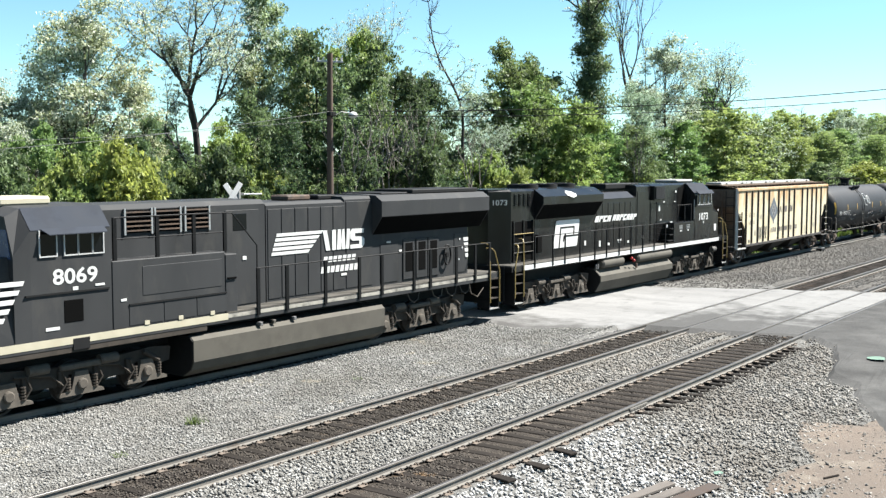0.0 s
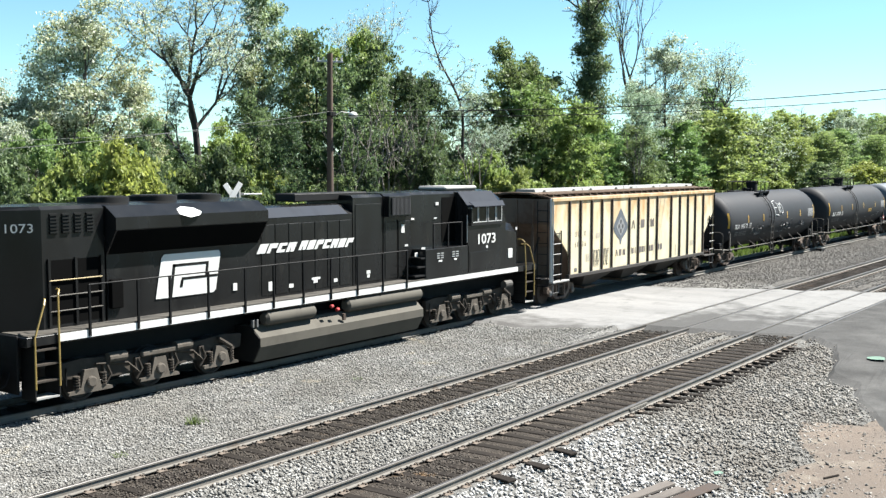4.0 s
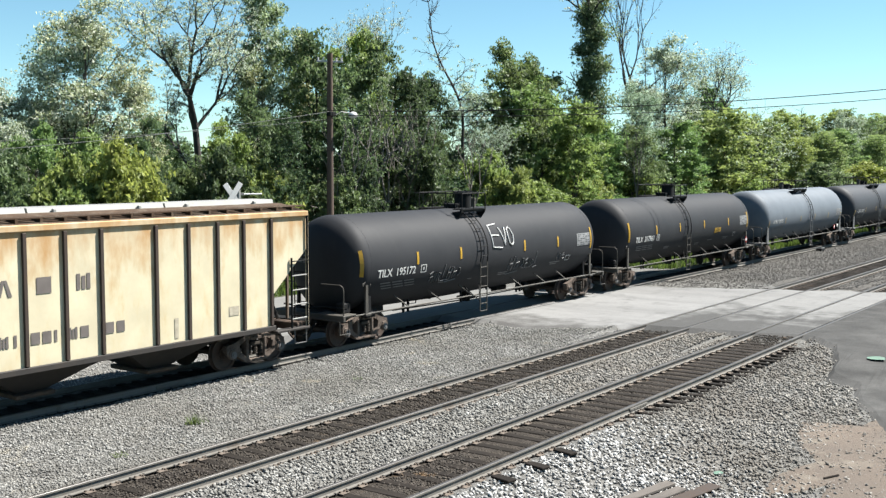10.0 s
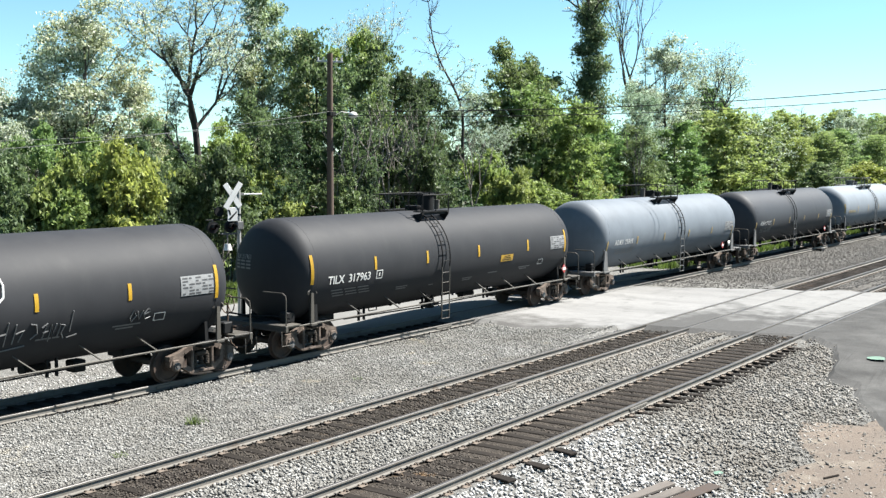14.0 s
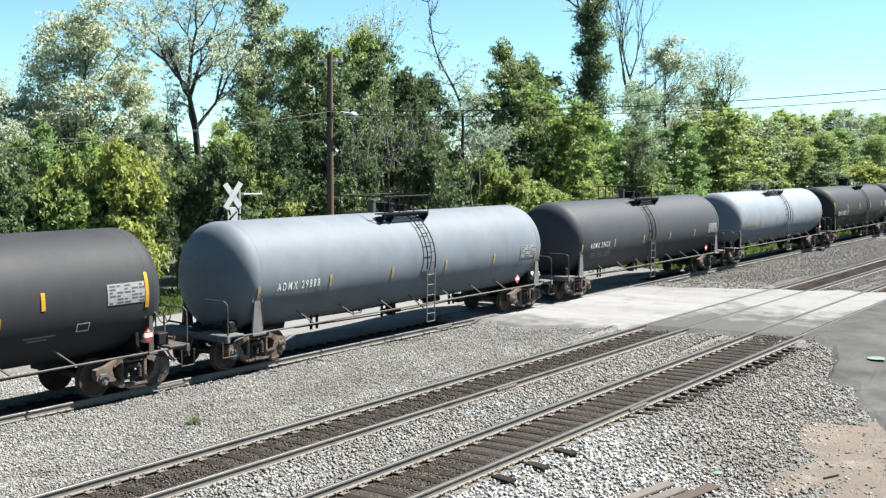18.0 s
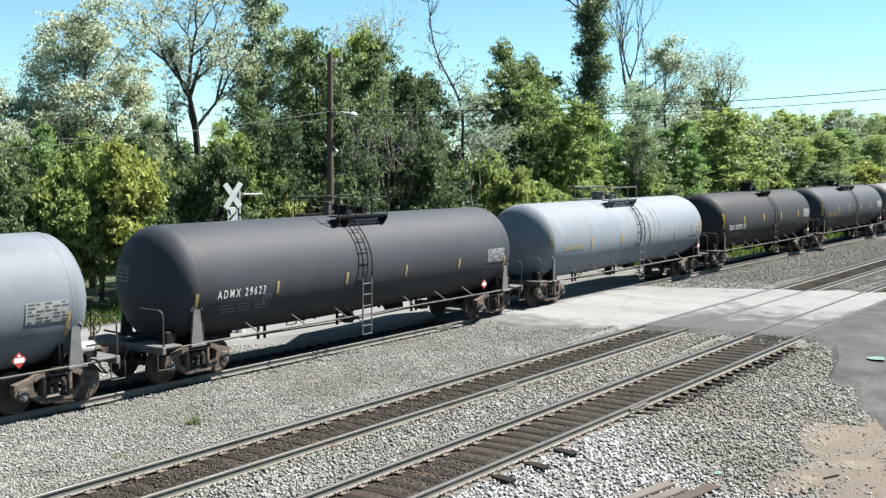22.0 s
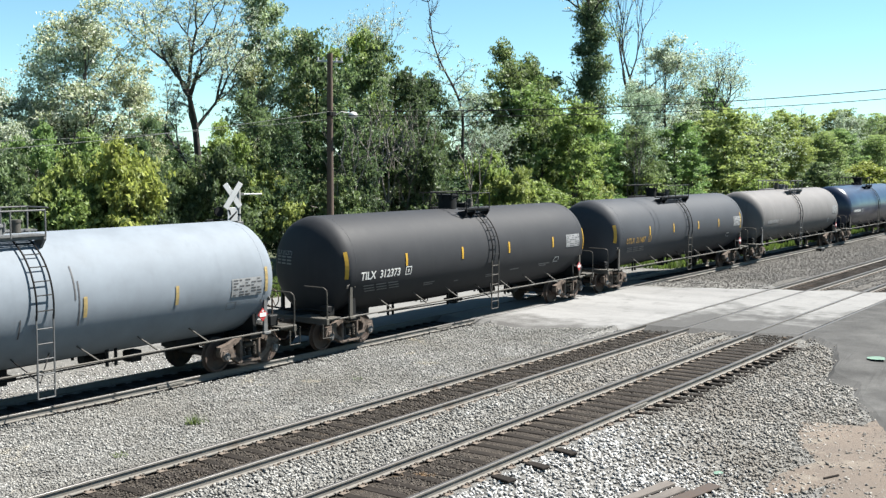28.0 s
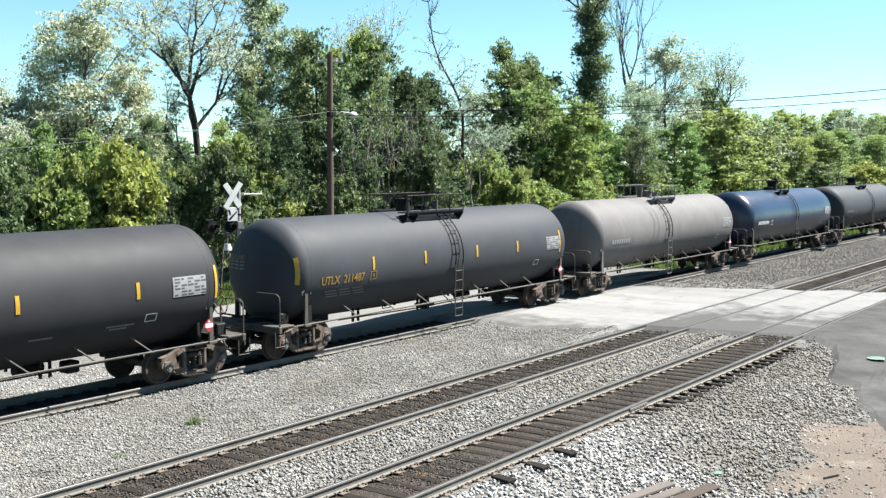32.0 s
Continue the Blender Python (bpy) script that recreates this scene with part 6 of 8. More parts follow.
def loco_second(x):
    car = thing("locomotive", "glossy black diesel locomotive with white sill stripe and lettering blocks", "locomotive", "locomotives", pose(x, TRAIN_Y, 0))
    B = LOCO_BLACK
    part("frame", Shape().box(-10.75, 10.6, -1.5, 1.5, 1.56, 1.78, 0.015), B, car)
    part("sill_stripe", Shape().box(-9.92, 9.27, -1.508, -1.498, 1.60, 1.77), WHITE, car, "bright white stripe along the sill")
    part("centre_beam", Shape().box(-10.4, 10.4, -0.6, 0.6, 0.95, 1.44, 0.03), DARK, car)
    part("walkway", Shape().box(-10.7, 4.3, -1.49, 1.49, 1.78, 1.81), TANK_DUST, car)
    # rear hood and radiators
    hood = [(-0.95, 1.78), (-0.95, 4.5), (-0.85, 4.58)]
    rear = Shape()
    a = [(-0.95, 1.78), (-0.95, 4.5), (-0.85, 4.58), (0.85, 4.58), (0.95, 4.5), (0.95, 1.78)]
    b = [(-0.45, 1.78), (-0.45, 4.5), (-0.42, 4.58), (0.42, 4.58), (0.45, 4.5), (0.45, 1.78)]
    rear.loft([[(-10.75, *p) for p in b], [(-9.95, *p) for p in a], [(-8.3, *p) for p in a]])
    part("rear_hood", rear, B, car)
    part("emblem_block", Shape().box(-10.77, -10.75, -0.4, 0.2, 4.15, 4.42), PALE_BLUE, car, "pale blue emblem block")
    for k in (0, 1):
        part("rear_light", Shape().rod((-10.77, -0.3 + 0.2 * k, 3.95), (-10.74, -0.3 + 0.2 * k, 3.95), 0.07, 12), ALU, car)
    vs, fs = words("1073", 0.2, 0.58, 0.0)
    s = Shape()
    s.add([(-10.35 + p[0] * 0.85, -0.70 - p[0] * 0.53 - 0.02, 4.10 + p[1]) for p in vs], fs)
    part("road_number", s, WHITE, car)
    for k in range(4):
        louvre(car, -9.75 + k * 0.32, -9.55 + k * 0.32, 3.95, 4.42, -0.95, 6, B)
    # The bay has no depth: its inner darkness is a black sheet.
    g = part("equipment_opening", Shape().box(-9.8, -8.4, -0.958, -0.95, 1.9, 3.36), PIT, car, "flat black sheet painted as the shade of an equipment bay")
    for zz in (2.2, 2.55, 2.9):
        part("bay_bar", Shape().pipe([(-9.8, -0.99, zz), (-8.4, -0.99, zz)], 0.018, 5), YELLOW_RAIL if zz > 2.6 else TANK_DUST, g)
    for q in (-9.8, -9.1, -8.4):
        part("bay_post", Shape().box(q - 0.03, q + 0.03, -1.0, -0.95, 1.85, 3.4), B, g)
    part("bay_box", Shape().box(-8.2, -7.85, -1.06, -0.95, 2.1, 2.8, 0.02), PIT, car)
    wing = [(-0.95, 1.78), (-0.95, 3.38), (-1.34, 3.98), (-1.34, 4.28), (-0.95, 4.54), (-0.5, 4.6)]
    part("radiator", section(Shape(), wing, -8.25, -3.3), B, car, "flared radiator section")
    # Screen under the wing, coloured black to hold the shade there.
    part("intake_screen", Shape().prism([(-0.975, 3.39), (-1.332, 3.955), (-1.326, 3.97), (-0.96, 3.4)], -8.2, -3.35, "x"), PIT, car, "air-intake screen painted black as the shade under the flare")
    part("wing_face", Shape().box(-8.25, -3.3, -1.348, -1.34, 3.99, 4.28), B, car)
    s = Shape()
    pts = [(-6.35, 4.28), (-6.1, 4.2), (-5.75, 4.24), (-5.6, 4.32), (-5.75, 4.42), (-6.1, 4.46), (-6.3, 4.4)]
    part("wing_emblem", Shape().add([(px_, -0.95 - (4.54 - pz) / 0.26 * 0.39 - 0.012, pz + 0.008) for px_, pz in pts], [tuple(range(7))]), WHITE, car)
    for q in (-7.6, -6.1, -4.6):
        s = Shape()
        s.rod((q, 0, 4.58), (q, 0, 4.72), 0.62, 24)
        s.rod((q, 0, 4.72), (q, 0, 4.74), 0.52, 24)
        part("radiator_fan", s, DARK, car, smooth=30)
    for k in range(3):
        part("radiator_rib", Shape().prism([(-1.32, 3.96), (-1.345, 3.98), (-0.98, 3.4), (-0.95, 3.36)], -7.2 + k * 1.4, -7.14 + k * 1.4, "x"), B, car)
    # engine hood
    part("engine_hood", section(Shape(), [(-0.95, 1.78), (-0.95, 4.03), (-0.62, 4.29), (-0.4, 4.33)], -3.3, 0.62), B, car)
    # Overlay on the hood slope, with the sky sheen in its colour.
    part("dynamic_brake_hood", Shape().add([(-3.2, -0.958, 4.035), (0.42, -0.958, 4.035), (0.36, -0.63, 4.30), (-3.2, -0.63, 4.30), (-3.2, -0.95, 4.02), (0.42, -0.95, 4.02), (0.36, -0.62, 4.285), (-3.2, -0.62, 4.285)],
         [(0, 1, 2, 3), (7, 6, 5, 4), (0, 4, 5, 1), (1, 5, 6, 2), (2, 6, 7, 3), (3, 7, 4, 0)]), SKY_TINTED, car, "sloping hood top with sky reflection painted blue-grey")
    for k in range(7):
        door_panel(car, -3.2 + k * 0.54, -2.7 + k * 0.54, 1.9, 3.85, -0.95, B)
    part("blower_hood", section(Shape(), hood, 0.66, 2.08), B, car)
    part("roof_box", Shape().box(-1.3, 2.0, -0.4, 0.4, 4.42, 4.66, 0.03), DARK, car)
    door_panel(car, 0.76, 2.0, 1.9, 4.3, -0.95, B)
    part("cab_hood", section(Shape(), [(-0.95, 1.78), (-0.95, 4.52), (-0.85, 4.6)], 2.14, 6.1), B, car)
    # Shade of the void behind the cab, painted as a flat sheet.
    part("door_recess", Shape().box(5.25, 6.02, -0.965, -0.95, 2.9, 4.4), PIT, car, "flat black sheet painted as the shade of a doorway recess")
    part("grille_box", Shape().box(2.2, 3.34, -1.13, -0.94, 3.86, 4.52, 0.02), B, car, "boxed air intake")
    louvre(car, 2.3, 3.26, 3.92, 4.46, -1.13, 14, GREY_POST, True, PIT)
    door_panel(car, 2.2, 2.8, 1.9, 3.7, -0.95, B)
    door_panel(car, 2.88, 3.5, 1.9, 3.7, -0.95, B)
    part("door_seam", Shape().box(2.815, 2.85, -0.965, -0.95, 1.85, 3.75), PIT, car, "dark gap between the doors")
    # side cabinet ahead of the cab
    part("side_cabinet", Shape().box(3.62, 6.1, -1.5, 1.5, 1.78, 2.76, 0.02), B, car)
    for k in range(2):
        for j in range(3):
            for i in range(2):
                part("vent", Shape().box(4.22 + k * 0.86 + i * 0.21, 4.38 + k * 0.86 + i * 0.21, -1.52, -1.5, 2.42 + j * 0.075, 2.46 + j * 0.075), ALU, car)
    s = Shape()
    for k in range(3):
        s.box(3.08 + k * 0.16, 3.64, -1.48, -1.0, 1.9 + k * 0.28, 1.95 + k * 0.28)
    part("cab_steps", s, DARK, car)
    # cab and nose
    cab = Shape()
    prof = [(-1.5, 1.78), (-1.5, 4.05), (-1.05, 4.56), (-0.5, 4.62)]
    full = prof + [(-y, z) for y, z in prof[::-1]]
    lowp = [(-1.5, 1.78), (-1.5, 3.5), (-1.2, 4.32), (-0.5, 4.42)]
    low = lowp + [(-y, z) for y, z in lowp[::-1]]
    cab.loft([[(6.03, *p) for p in full], [(8.14, *p) for p in full], [(8.42, *p) for p in low]])
    part("cab", cab, B, car)
    # Roof slopes get plates coloured like reflected sky.
    for sy in (-1, 1):
        plate = [(6.04, sy * 1.505, 4.056), (8.13, sy * 1.505, 4.056), (8.13, sy * 1.055, 4.566), (6.04, sy * 1.055, 4.566)]
        part("cab_roof", Shape().add(plate + [(x, y, z + 0.012) for x, y, z in plate], [(0, 1, 2, 3), (4, 7, 6, 5), (0, 4, 5, 1), (1, 5, 6, 2), (2, 6, 7, 3), (3, 7, 4, 0)]), SKY_TINTED, car, "sloping cab roof with sky reflection painted blue-grey")
    nose = Shape()
    nose.loft([[(x, -y0, 1.78), (x, y0, 1.78), (x, y0 - 0.01, z0 - 0.32), (x, y0 - 0.3, z0), (x, 0.3 - y0, z0), (x, 0.01 - y0, z0 - 0.32)] for x, y0, z0 in ((8.3, 1.49, 3.5), (9.22, 1.46, 3.36), (9.5, 1.22, 3.26), (9.56, 1.0, 3.2))])
    part("nose", nose, B, car)
    for a, b in ((6.24, 6.58), (6.66, 7.14), (7.28, 7.7), (7.8, 8.1)):
        cab_window(car, a, b, 3.54, 4.02, -1.5)
    part("sun_visor", Shape().add([(6.1, -1.5, 4.24), (8.2, -1.5, 4.24), (8.05, -1.7, 4.08), (6.15, -1.7, 4.08), (6.1, -1.5, 4.22), (8.2, -1.5, 4.22), (8.05, -1.7, 4.06), (6.15, -1.7, 4.06)],
                                 [(0, 1, 2, 3), (7, 6, 5, 4), (3, 2, 6, 7), (0, 3, 7, 4), (2, 1, 5, 6)]), SKY_TINTED, car)
    part("window_sill", Shape().box(6.15, 8.15, -1.56, -1.5, 3.42, 3.48), DARK, car)
    part("air_conditioner", Shape().box(5.95, 7.9, -0.6, 0.6, 4.62, 4.76, 0.05), ROOF_GREY, car, "pale roof unit")
    part("cab_mirror", Shape().box(6.08, 6.18, -1.62, -1.5, 3.5, 4.0, 0.01), B, car)
    vs, fs = words("1073", 0.36, 1.1, 0.02)
    part("road_number", flat_on(Shape(), vs, fs, 7.2, -1.508, 2.93), WHITE, car)
    part("reflector", Shape().box(8.62, 8.9, -1.497, -1.45, 2.14, 2.48), WHITE, car)
    part("nose_door", Shape().box(6.15, 7.7, -1.512, -1.5, 1.9, 2.5, 0.008), B, car)
    railing(car, [4.1, 4.92, 5.7], -1.46, 2.76, 3.57, DARK, 0.05, (1.0,), "cab_railing")
    part("grab_iron", Shape().pipe([(5.95, -1.52, 2.85), (5.95, -1.52, 3.8)], 0.018, 5), ALU, car)
    for bx, bz, w, h, yy in ((-2.89, 2.14, 0.14, 0.26, -0.97), (-2.06, 2.08, 0.18, 0.11, -0.97), (-1.03, 2.2, 0.36, 0.07, -0.97), (-1.05, 2.12, 0.18, 0.1, -0.97), (-0.17, 2.07, 0.16, 0.1, -0.97), (1.35, 2.19, 0.18, 0.1, -0.97), (1.35, 2.07, 0.12, 0.1, -0.97),
                             (3.09, 3.53, 0.14, 0.12, -0.97), (3.09, 3.4, 0.17, 0.16, -0.97), (3.6, 3.74, 0.16, 0.06, -0.97), (4.95, 4.2, 0.17, 0.1, -0.97), (4.85, 3.72, 0.14, 0.05, -0.97), (3.27, 2.9, 0.16, 0.06, -0.97), (3.5, 2.6, 0.16, 0.13, -1.2), (3.75, 2.79, 0.22, 0.06, -1.3),
                             (4.42, 2.34, 0.2, 0.06, -1.5), (5.28, 2.34, 0.16, 0.06, -1.5), (7.2, 2.64, 0.1, 0.09, -1.5), (9.2, 3.18, 0.1, 0.09, -1.46), (-4.2, 2.25, 0.14, 0.2, -0.97)):
        hood_detail(car, bx, bz, yy, w, h)
    # marks as plain shapes
    def lift(pts):
        return [(px_, 2.73 + (pz - 2.72) * 1.14) for px_, pz in pts]

    em = part("emblem", Shape().prism(lift([(-6.84, 2.24), (-4.97, 2.24), (-4.88, 2.3), (-4.70, 3.12), (-4.76, 3.2), (-6.55, 3.2), (-6.64, 3.12)]), -0.975, -0.96), WHITE, car, "white square emblem with dark inner lines")
    for pts in ([(-6.42, 2.24), (-6.33, 2.24), (-6.20, 2.97), (-6.29, 2.97)], [(-6.29, 2.91), (-5.12, 2.91), (-5.11, 2.97), (-6.28, 2.97)], [(-5.24, 2.66), (-5.15, 2.66), (-5.11, 2.91), (-5.20, 2.91)],
                [(-6.02, 2.60), (-4.82, 2.60), (-4.81, 2.66), (-6.01, 2.66)], [(-6.08, 2.44), (-5.99, 2.44), (-5.95, 2.60), (-6.04, 2.60)]):
        part("emblem_line", Shape().prism(lift(pts), -0.981, -0.975), B, em)
    for a0, a1, n in ((-3.4, -1.9, 4), (-1.76, 0.58, 7)):
        step = (a1 - a0) / n
        for k in range(n):
            slant_block(car, a0 + k * step, a0 + (k + 0.86) * step, 3.07 - 0.006 * k, 3.33 - 0.006 * k, -0.972, (k * 5 + n) % 4)
    railing(car, [-9.15, -7.8, -6.85, -5.62, -4.35, -3.3, -2.13, -0.98, 0.2, 1.4, 2.6], -1.52, 1.62, 2.80, BLACK_POST, 0.06)
    stairwell(car, -9.95, -1, DARK)
    stairwell(car, -9.95, -1, DARK, 1)
    stairwell(car, 9.75, 1, DARK)
    part("end_plate", Shape().box(-10.8, -10.74, -1.2, 1.2, 0.5, 1.8, 0.02), DARK, car)
    part("pilot", Shape().box(10.6, 10.68, -1.3, 1.3, 0.3, 1.8, 0.02), DARK, car)
    part("coupler", coupler_shape(-10.6, -11.15), TRUCK_RUST, car)
    part("coupler", coupler_shape(10.5, 11.15), TRUCK_RUST, car)
    for sx in (-1, 1):
        for k in range(2):
            part("air_hose", Shape().pipe([(sx * 10.7, -0.6 - 0.3 * k, 1.2), (sx * 10.9, -0.6 - 0.3 * k, 0.7), (sx * 11.05, -0.55 - 0.3 * k, 0.62)], 0.03, 5), DARK, car)
    fuel_tank(car, -3.85, 3.42, ((1.2, 1.16), (1.55, 0.86), (1.55, 0.62), (1.3, 0.18)))
    for y in (-1.34, 1.34):
        for a, b in ((-3.55, -1.55), (-0.2, 3.48)):
            part("air_reservoir", lathe_x(Shape(), [(a, 0.05), (a, 0.13), (a + 0.08, 0.2), (b - 0.08, 0.2), (b, 0.13), (b, 0.05)], 18, 1.34, y), FUEL_DUST, car, "long grey air reservoir", smooth=40)
    for q, zz in ((-1.05, 1.42), (-0.8, 1.3)):
        part("fuel_fitting", Shape().rod((q, -1.56, zz), (q + 0.1, -1.56, zz), 0.055, 8), RED, car)
    part("fuel_sight", Shape().box(-0.5, -0.4, -1.57, -1.5, 0.95, 1.15), RUST, car)
    for q in (-4.0, -3.85):
        part("drain_valve", Shape().box(q, q + 0.07, -1.42, -1.34, 1.15, 1.36, 0.01), GREY_FITTING, car)
    part("sand_box_lid", Shape().rod((8.3, -1.5, 1.2), (8.75, -1.5, 1.2), 0.13, 12), TANK_DUST, car)
    loco_truck(car, -6.95, (-8.95, -6.95, -4.95))
    loco_truck(car, 6.85, (4.9, 6.85, 8.8))
    return car

# ---- the train ----
LEAD_X, SECOND_X, HOPPER_X = -58.8, -36.45, -16.53
JOINTS = (-7.5, 10.3, 28.4, 46.5, 64.5, 82.4, 100.05, 118.1, 136.2, 154.1, 172.0)


def mid(k):
    return (JOINTS[k] + JOINTS[k + 1]) / 2, JOINTS[k + 1] - JOINTS[k]


GRAIN_FITTINGS = dict(near=(-1.4, 0.9), far=(-1.1, 1.7), domes=((0.02, 0.27, 0.30), (0.85, 0.2, 0.22), (-0.7, 0.12, 0.42)))
GRAIN_STRIPES = (-7.28, -4.43, -1.56, 1.28, 4.2, 7.05)
LOW_CARD, HIGH_CARD = (2.6, 1.32), (1.27, 1.42)
TRAIN = [loco_lead(LEAD_X), loco_second(SECOND_X), hopper_car(HOPPER_X, 17.75)]
for k, kw in enumerate((
        dict(paint=TANK_BLACK, label="black tank car with yellow stripes and white sprayed letters", number="TILX 195172", ladder_x=-0.98, evo=True, spots=(-7.38, -4.7, -2.28, 1.84, 4.3, 6.99)),
        dict(paint=TANK_BLACK, label="black tank car with yellow stripes and a yellow notice", number="TILX 317963", ladder_x=-1.0, notice=True, placard=(1.27, 1.42), spots=(-7.37, -4.57, -1.92, 1.06, 4.31, 7.1)),
        dict(paint=TANK_GREY, label="grey tank car with a darkened underside", number="ADMX 29888", spots=GRAIN_STRIPES, **GRAIN_FITTINGS, ladder_x=0.33, stripe_ink=OCHRE_FADED, low=True, placard=LOW_CARD, tube=True, bright_steel=True),
        dict(paint=TANK_SOFT, label="worn charcoal tank car with faded stripes", number="ADMX 29623", spots=GRAIN_STRIPES, **GRAIN_FITTINGS, ladder_x=-0.74, stripe_ink=OCHRE_FADED, low=True, placard=LOW_CARD),
        dict(paint=TANK_WHITE, label="pale grey tank car with rust-stained letters", number="", ladder_x=0.36, **{**GRAIN_FITTINGS, "near": (-1.75, 0.8), "domes": ((-0.75, 0.27, 0.36), (0.2, 0.24, 0.22), (0.75, 0.12, 0.3))}, spots=(-7.4, -4.25, -1.5, 1.44, 4.08, 7.12), band=(-14, 4, -12, 13), ink=RUSTY_FADED, stripe_ink=OCHRE_FADED, low=True, placard=(1.3, 1.48), bars=False),
        dict(paint=TANK_BLACK, label="black tank car with bright yellow stripes", number="TILX 312373", ladder_x=0.55, near=(-0.46, 0.96), far=(0.2, 1.9), domes=((-0.1, 0.33, 0.5), (0.8, 0.22, 0.16), (1.3, 0.1, 0.3)), spots=(-7.28, -4.49, -1.39, 1.56, 4.71, 7.16), placard=HIGH_CARD),
        dict(paint=TANK_SOFT, label="charcoal tank car with ochre numbers", number="UTLX 211487", ink=OCHRE, ladder_x=0.04, near=(-2.1, 1.05), far=(-1.5, 1.6), domes=((-0.94, 0.24, 0.42), (0.1, 0.22, 0.16), (0.9, 0.1, 0.3)), spots=(-7.57, -4.39, -1.76, 1.22, 3.86, 6.98), placard=HIGH_CARD),
        dict(paint=TANK_DULL, label="weathered dull grey tank car", number="", ink=CHALK, ladder_x=-0.8, **GRAIN_FITTINGS, stripes=False, placard=HIGH_CARD),
        dict(paint=TANK_BLUE, label="glossy dark blue tank car", number="", ink=WHITE, ladder_x=0.0, stripes=False),
        dict(paint=TANK_SOFT, label="worn charcoal tank car", number="", ink=GREY_MARK, ladder_x=0.0, stripes=False))):
    c, ln = mid(k)
    TRAIN.append(tank_car(c, ln, **kw))

# ---- trackside things ----
def crossbuck(x, y):
    g = ground_height(x, y)
    t = thing("crossing_sign", "white railway crossbuck on a grey steel mast", "crossing sign", "", pose(x, y, g, 0, 0, -14))
    h = 4.72 - g
    part("mast", Shape().rod((0.12, 0, 0), (0.12, 0, h - 0.08), 0.075, 14), ROOF_GREY, t, "grey steel mast", smooth=40)
    part("cap", Shape().rod((0.12, 0, h - 0.08), (0.12, 0, h - 0.02), 0.085, 14, 0.05), DARK, t)
    for z in (0.55, 0.95, 1.3):
        part("clamp", Shape().rod((0.12, 0, h - z), (0.12, 0, h - z - 0.06), 0.09, 14), DARK, t)
    part("base", Shape().rod((0.12, 0, 0), (0.12, 0, 0.25), 0.22, 12, 0.14), ROOF_GREY, t)
    for a, ln, y0 in ((54, 0.5, -0.10), (-55, 0.54, -0.128)):
        m = Matrix.Translation((-0.16, y0, h - 0.30)) @ Matrix.Rotation(radians(a), 4, "Y")
        part("blade", Shape().box(-ln, ln, -0.006, 0.006, -0.1, 0.1, 0.004, m), WHITE, t, "white crossbuck blade")
        part("blade_edge", Shape().box(-ln, ln, 0.006, 0.012, -0.115, -0.1, 0.002, m), DARK, t)
    panel = part("sign_panel", Shape().box(-0.36, 0.03, -0.09, -0.075, h - 1.2, h - 0.72, 0.005), WHITE, t, "white panel below the crossbuck")
    part("dark_bar", Shape().prism([(-0.33, h - 1.12), (-0.25, h - 1.16), (0.0, h - 0.9), (0.0, h - 0.84)], -0.096, -0.091, "y"), DARK, panel)
    part("dark_bar", Shape().prism([(-0.34, h - 0.8), (-0.27, h - 0.8), (-0.22, h - 0.98), (-0.27, h - 1.0)], -0.096, -0.091, "y"), DARK, panel)
    part("side_arm", Shape().box(0.24, 1.08, -0.02, 0.02, h - 0.29, h - 0.24, 0.01), WHITE, t, "white side arm")
    part("arm_socket", Shape().box(0.18, 0.34, -0.03, 0.03, h - 0.31, h - 0.22, 0.01), GREY_FITTING, t)
    part("back_disc", Shape().rod((-0.62, 0.02, h - 0.86), (-0.62, 0.1, h - 0.86), 0.17, 18), DARK, t, "black back of a flasher")
    part("flasher_bar", Shape().pipe([(-1.12, 0.06, h - 1.15), (0.2, 0.06, h - 1.15)], 0.022, 6), DARK, t)
    for q in (-0.88, -0.2):
        l = part("flasher", Shape().rod((q, -0.02, h - 1.4), (q, 0.1, h - 1.4), 0.21, 18), DARK, t, "black flasher disc")
        part("lens", Shape().rod((q, -0.06, h - 1.4), (q, -0.02, h - 1.4), 0.1, 12), LENS_RED, l)
        hood = [(q + 0.13 * math.cos(radians(v)), h - 1.4 + 0.13 * math.sin(radians(v))) for v in range(0, 181, 20)]
        part("hood", Shape().prism(hood + [(p[0] * 0.9 + q * 0.1, p[1] - 0.012) for p in hood[::-1]], -0.26, -0.02), DARK, l)
        part("bracket", Shape().rod((q, 0.06, h - 1.2), (q, 0.06, h - 1.15), 0.03, 8), GREY_FITTING, l)
    part("junction_box", Shape().box(-0.55, 0.1, 0.0, 0.12, h - 1.68, h - 1.62, 0.01), GREY_FITTING, t, "grey bracket of the lights")
    part("terminal_box", Shape().box(0.0, 0.24, -0.14, 0.1, h - 1.5, h - 1.22, 0.02), GREY_FITTING, t)
    part("bell", Shape().rod((-0.34, -0.02, h - 2.22), (-0.34, -0.02, h - 2.0), 0.15, 16, 0.1), WHITE, t, "white crossing bell", smooth=40)
    part("bell_post", Shape().rod((-0.34, 0, h - 2.0), (-0.34, 0, h - 1.66), 0.025, 8), GREY_FITTING, t)
    return t


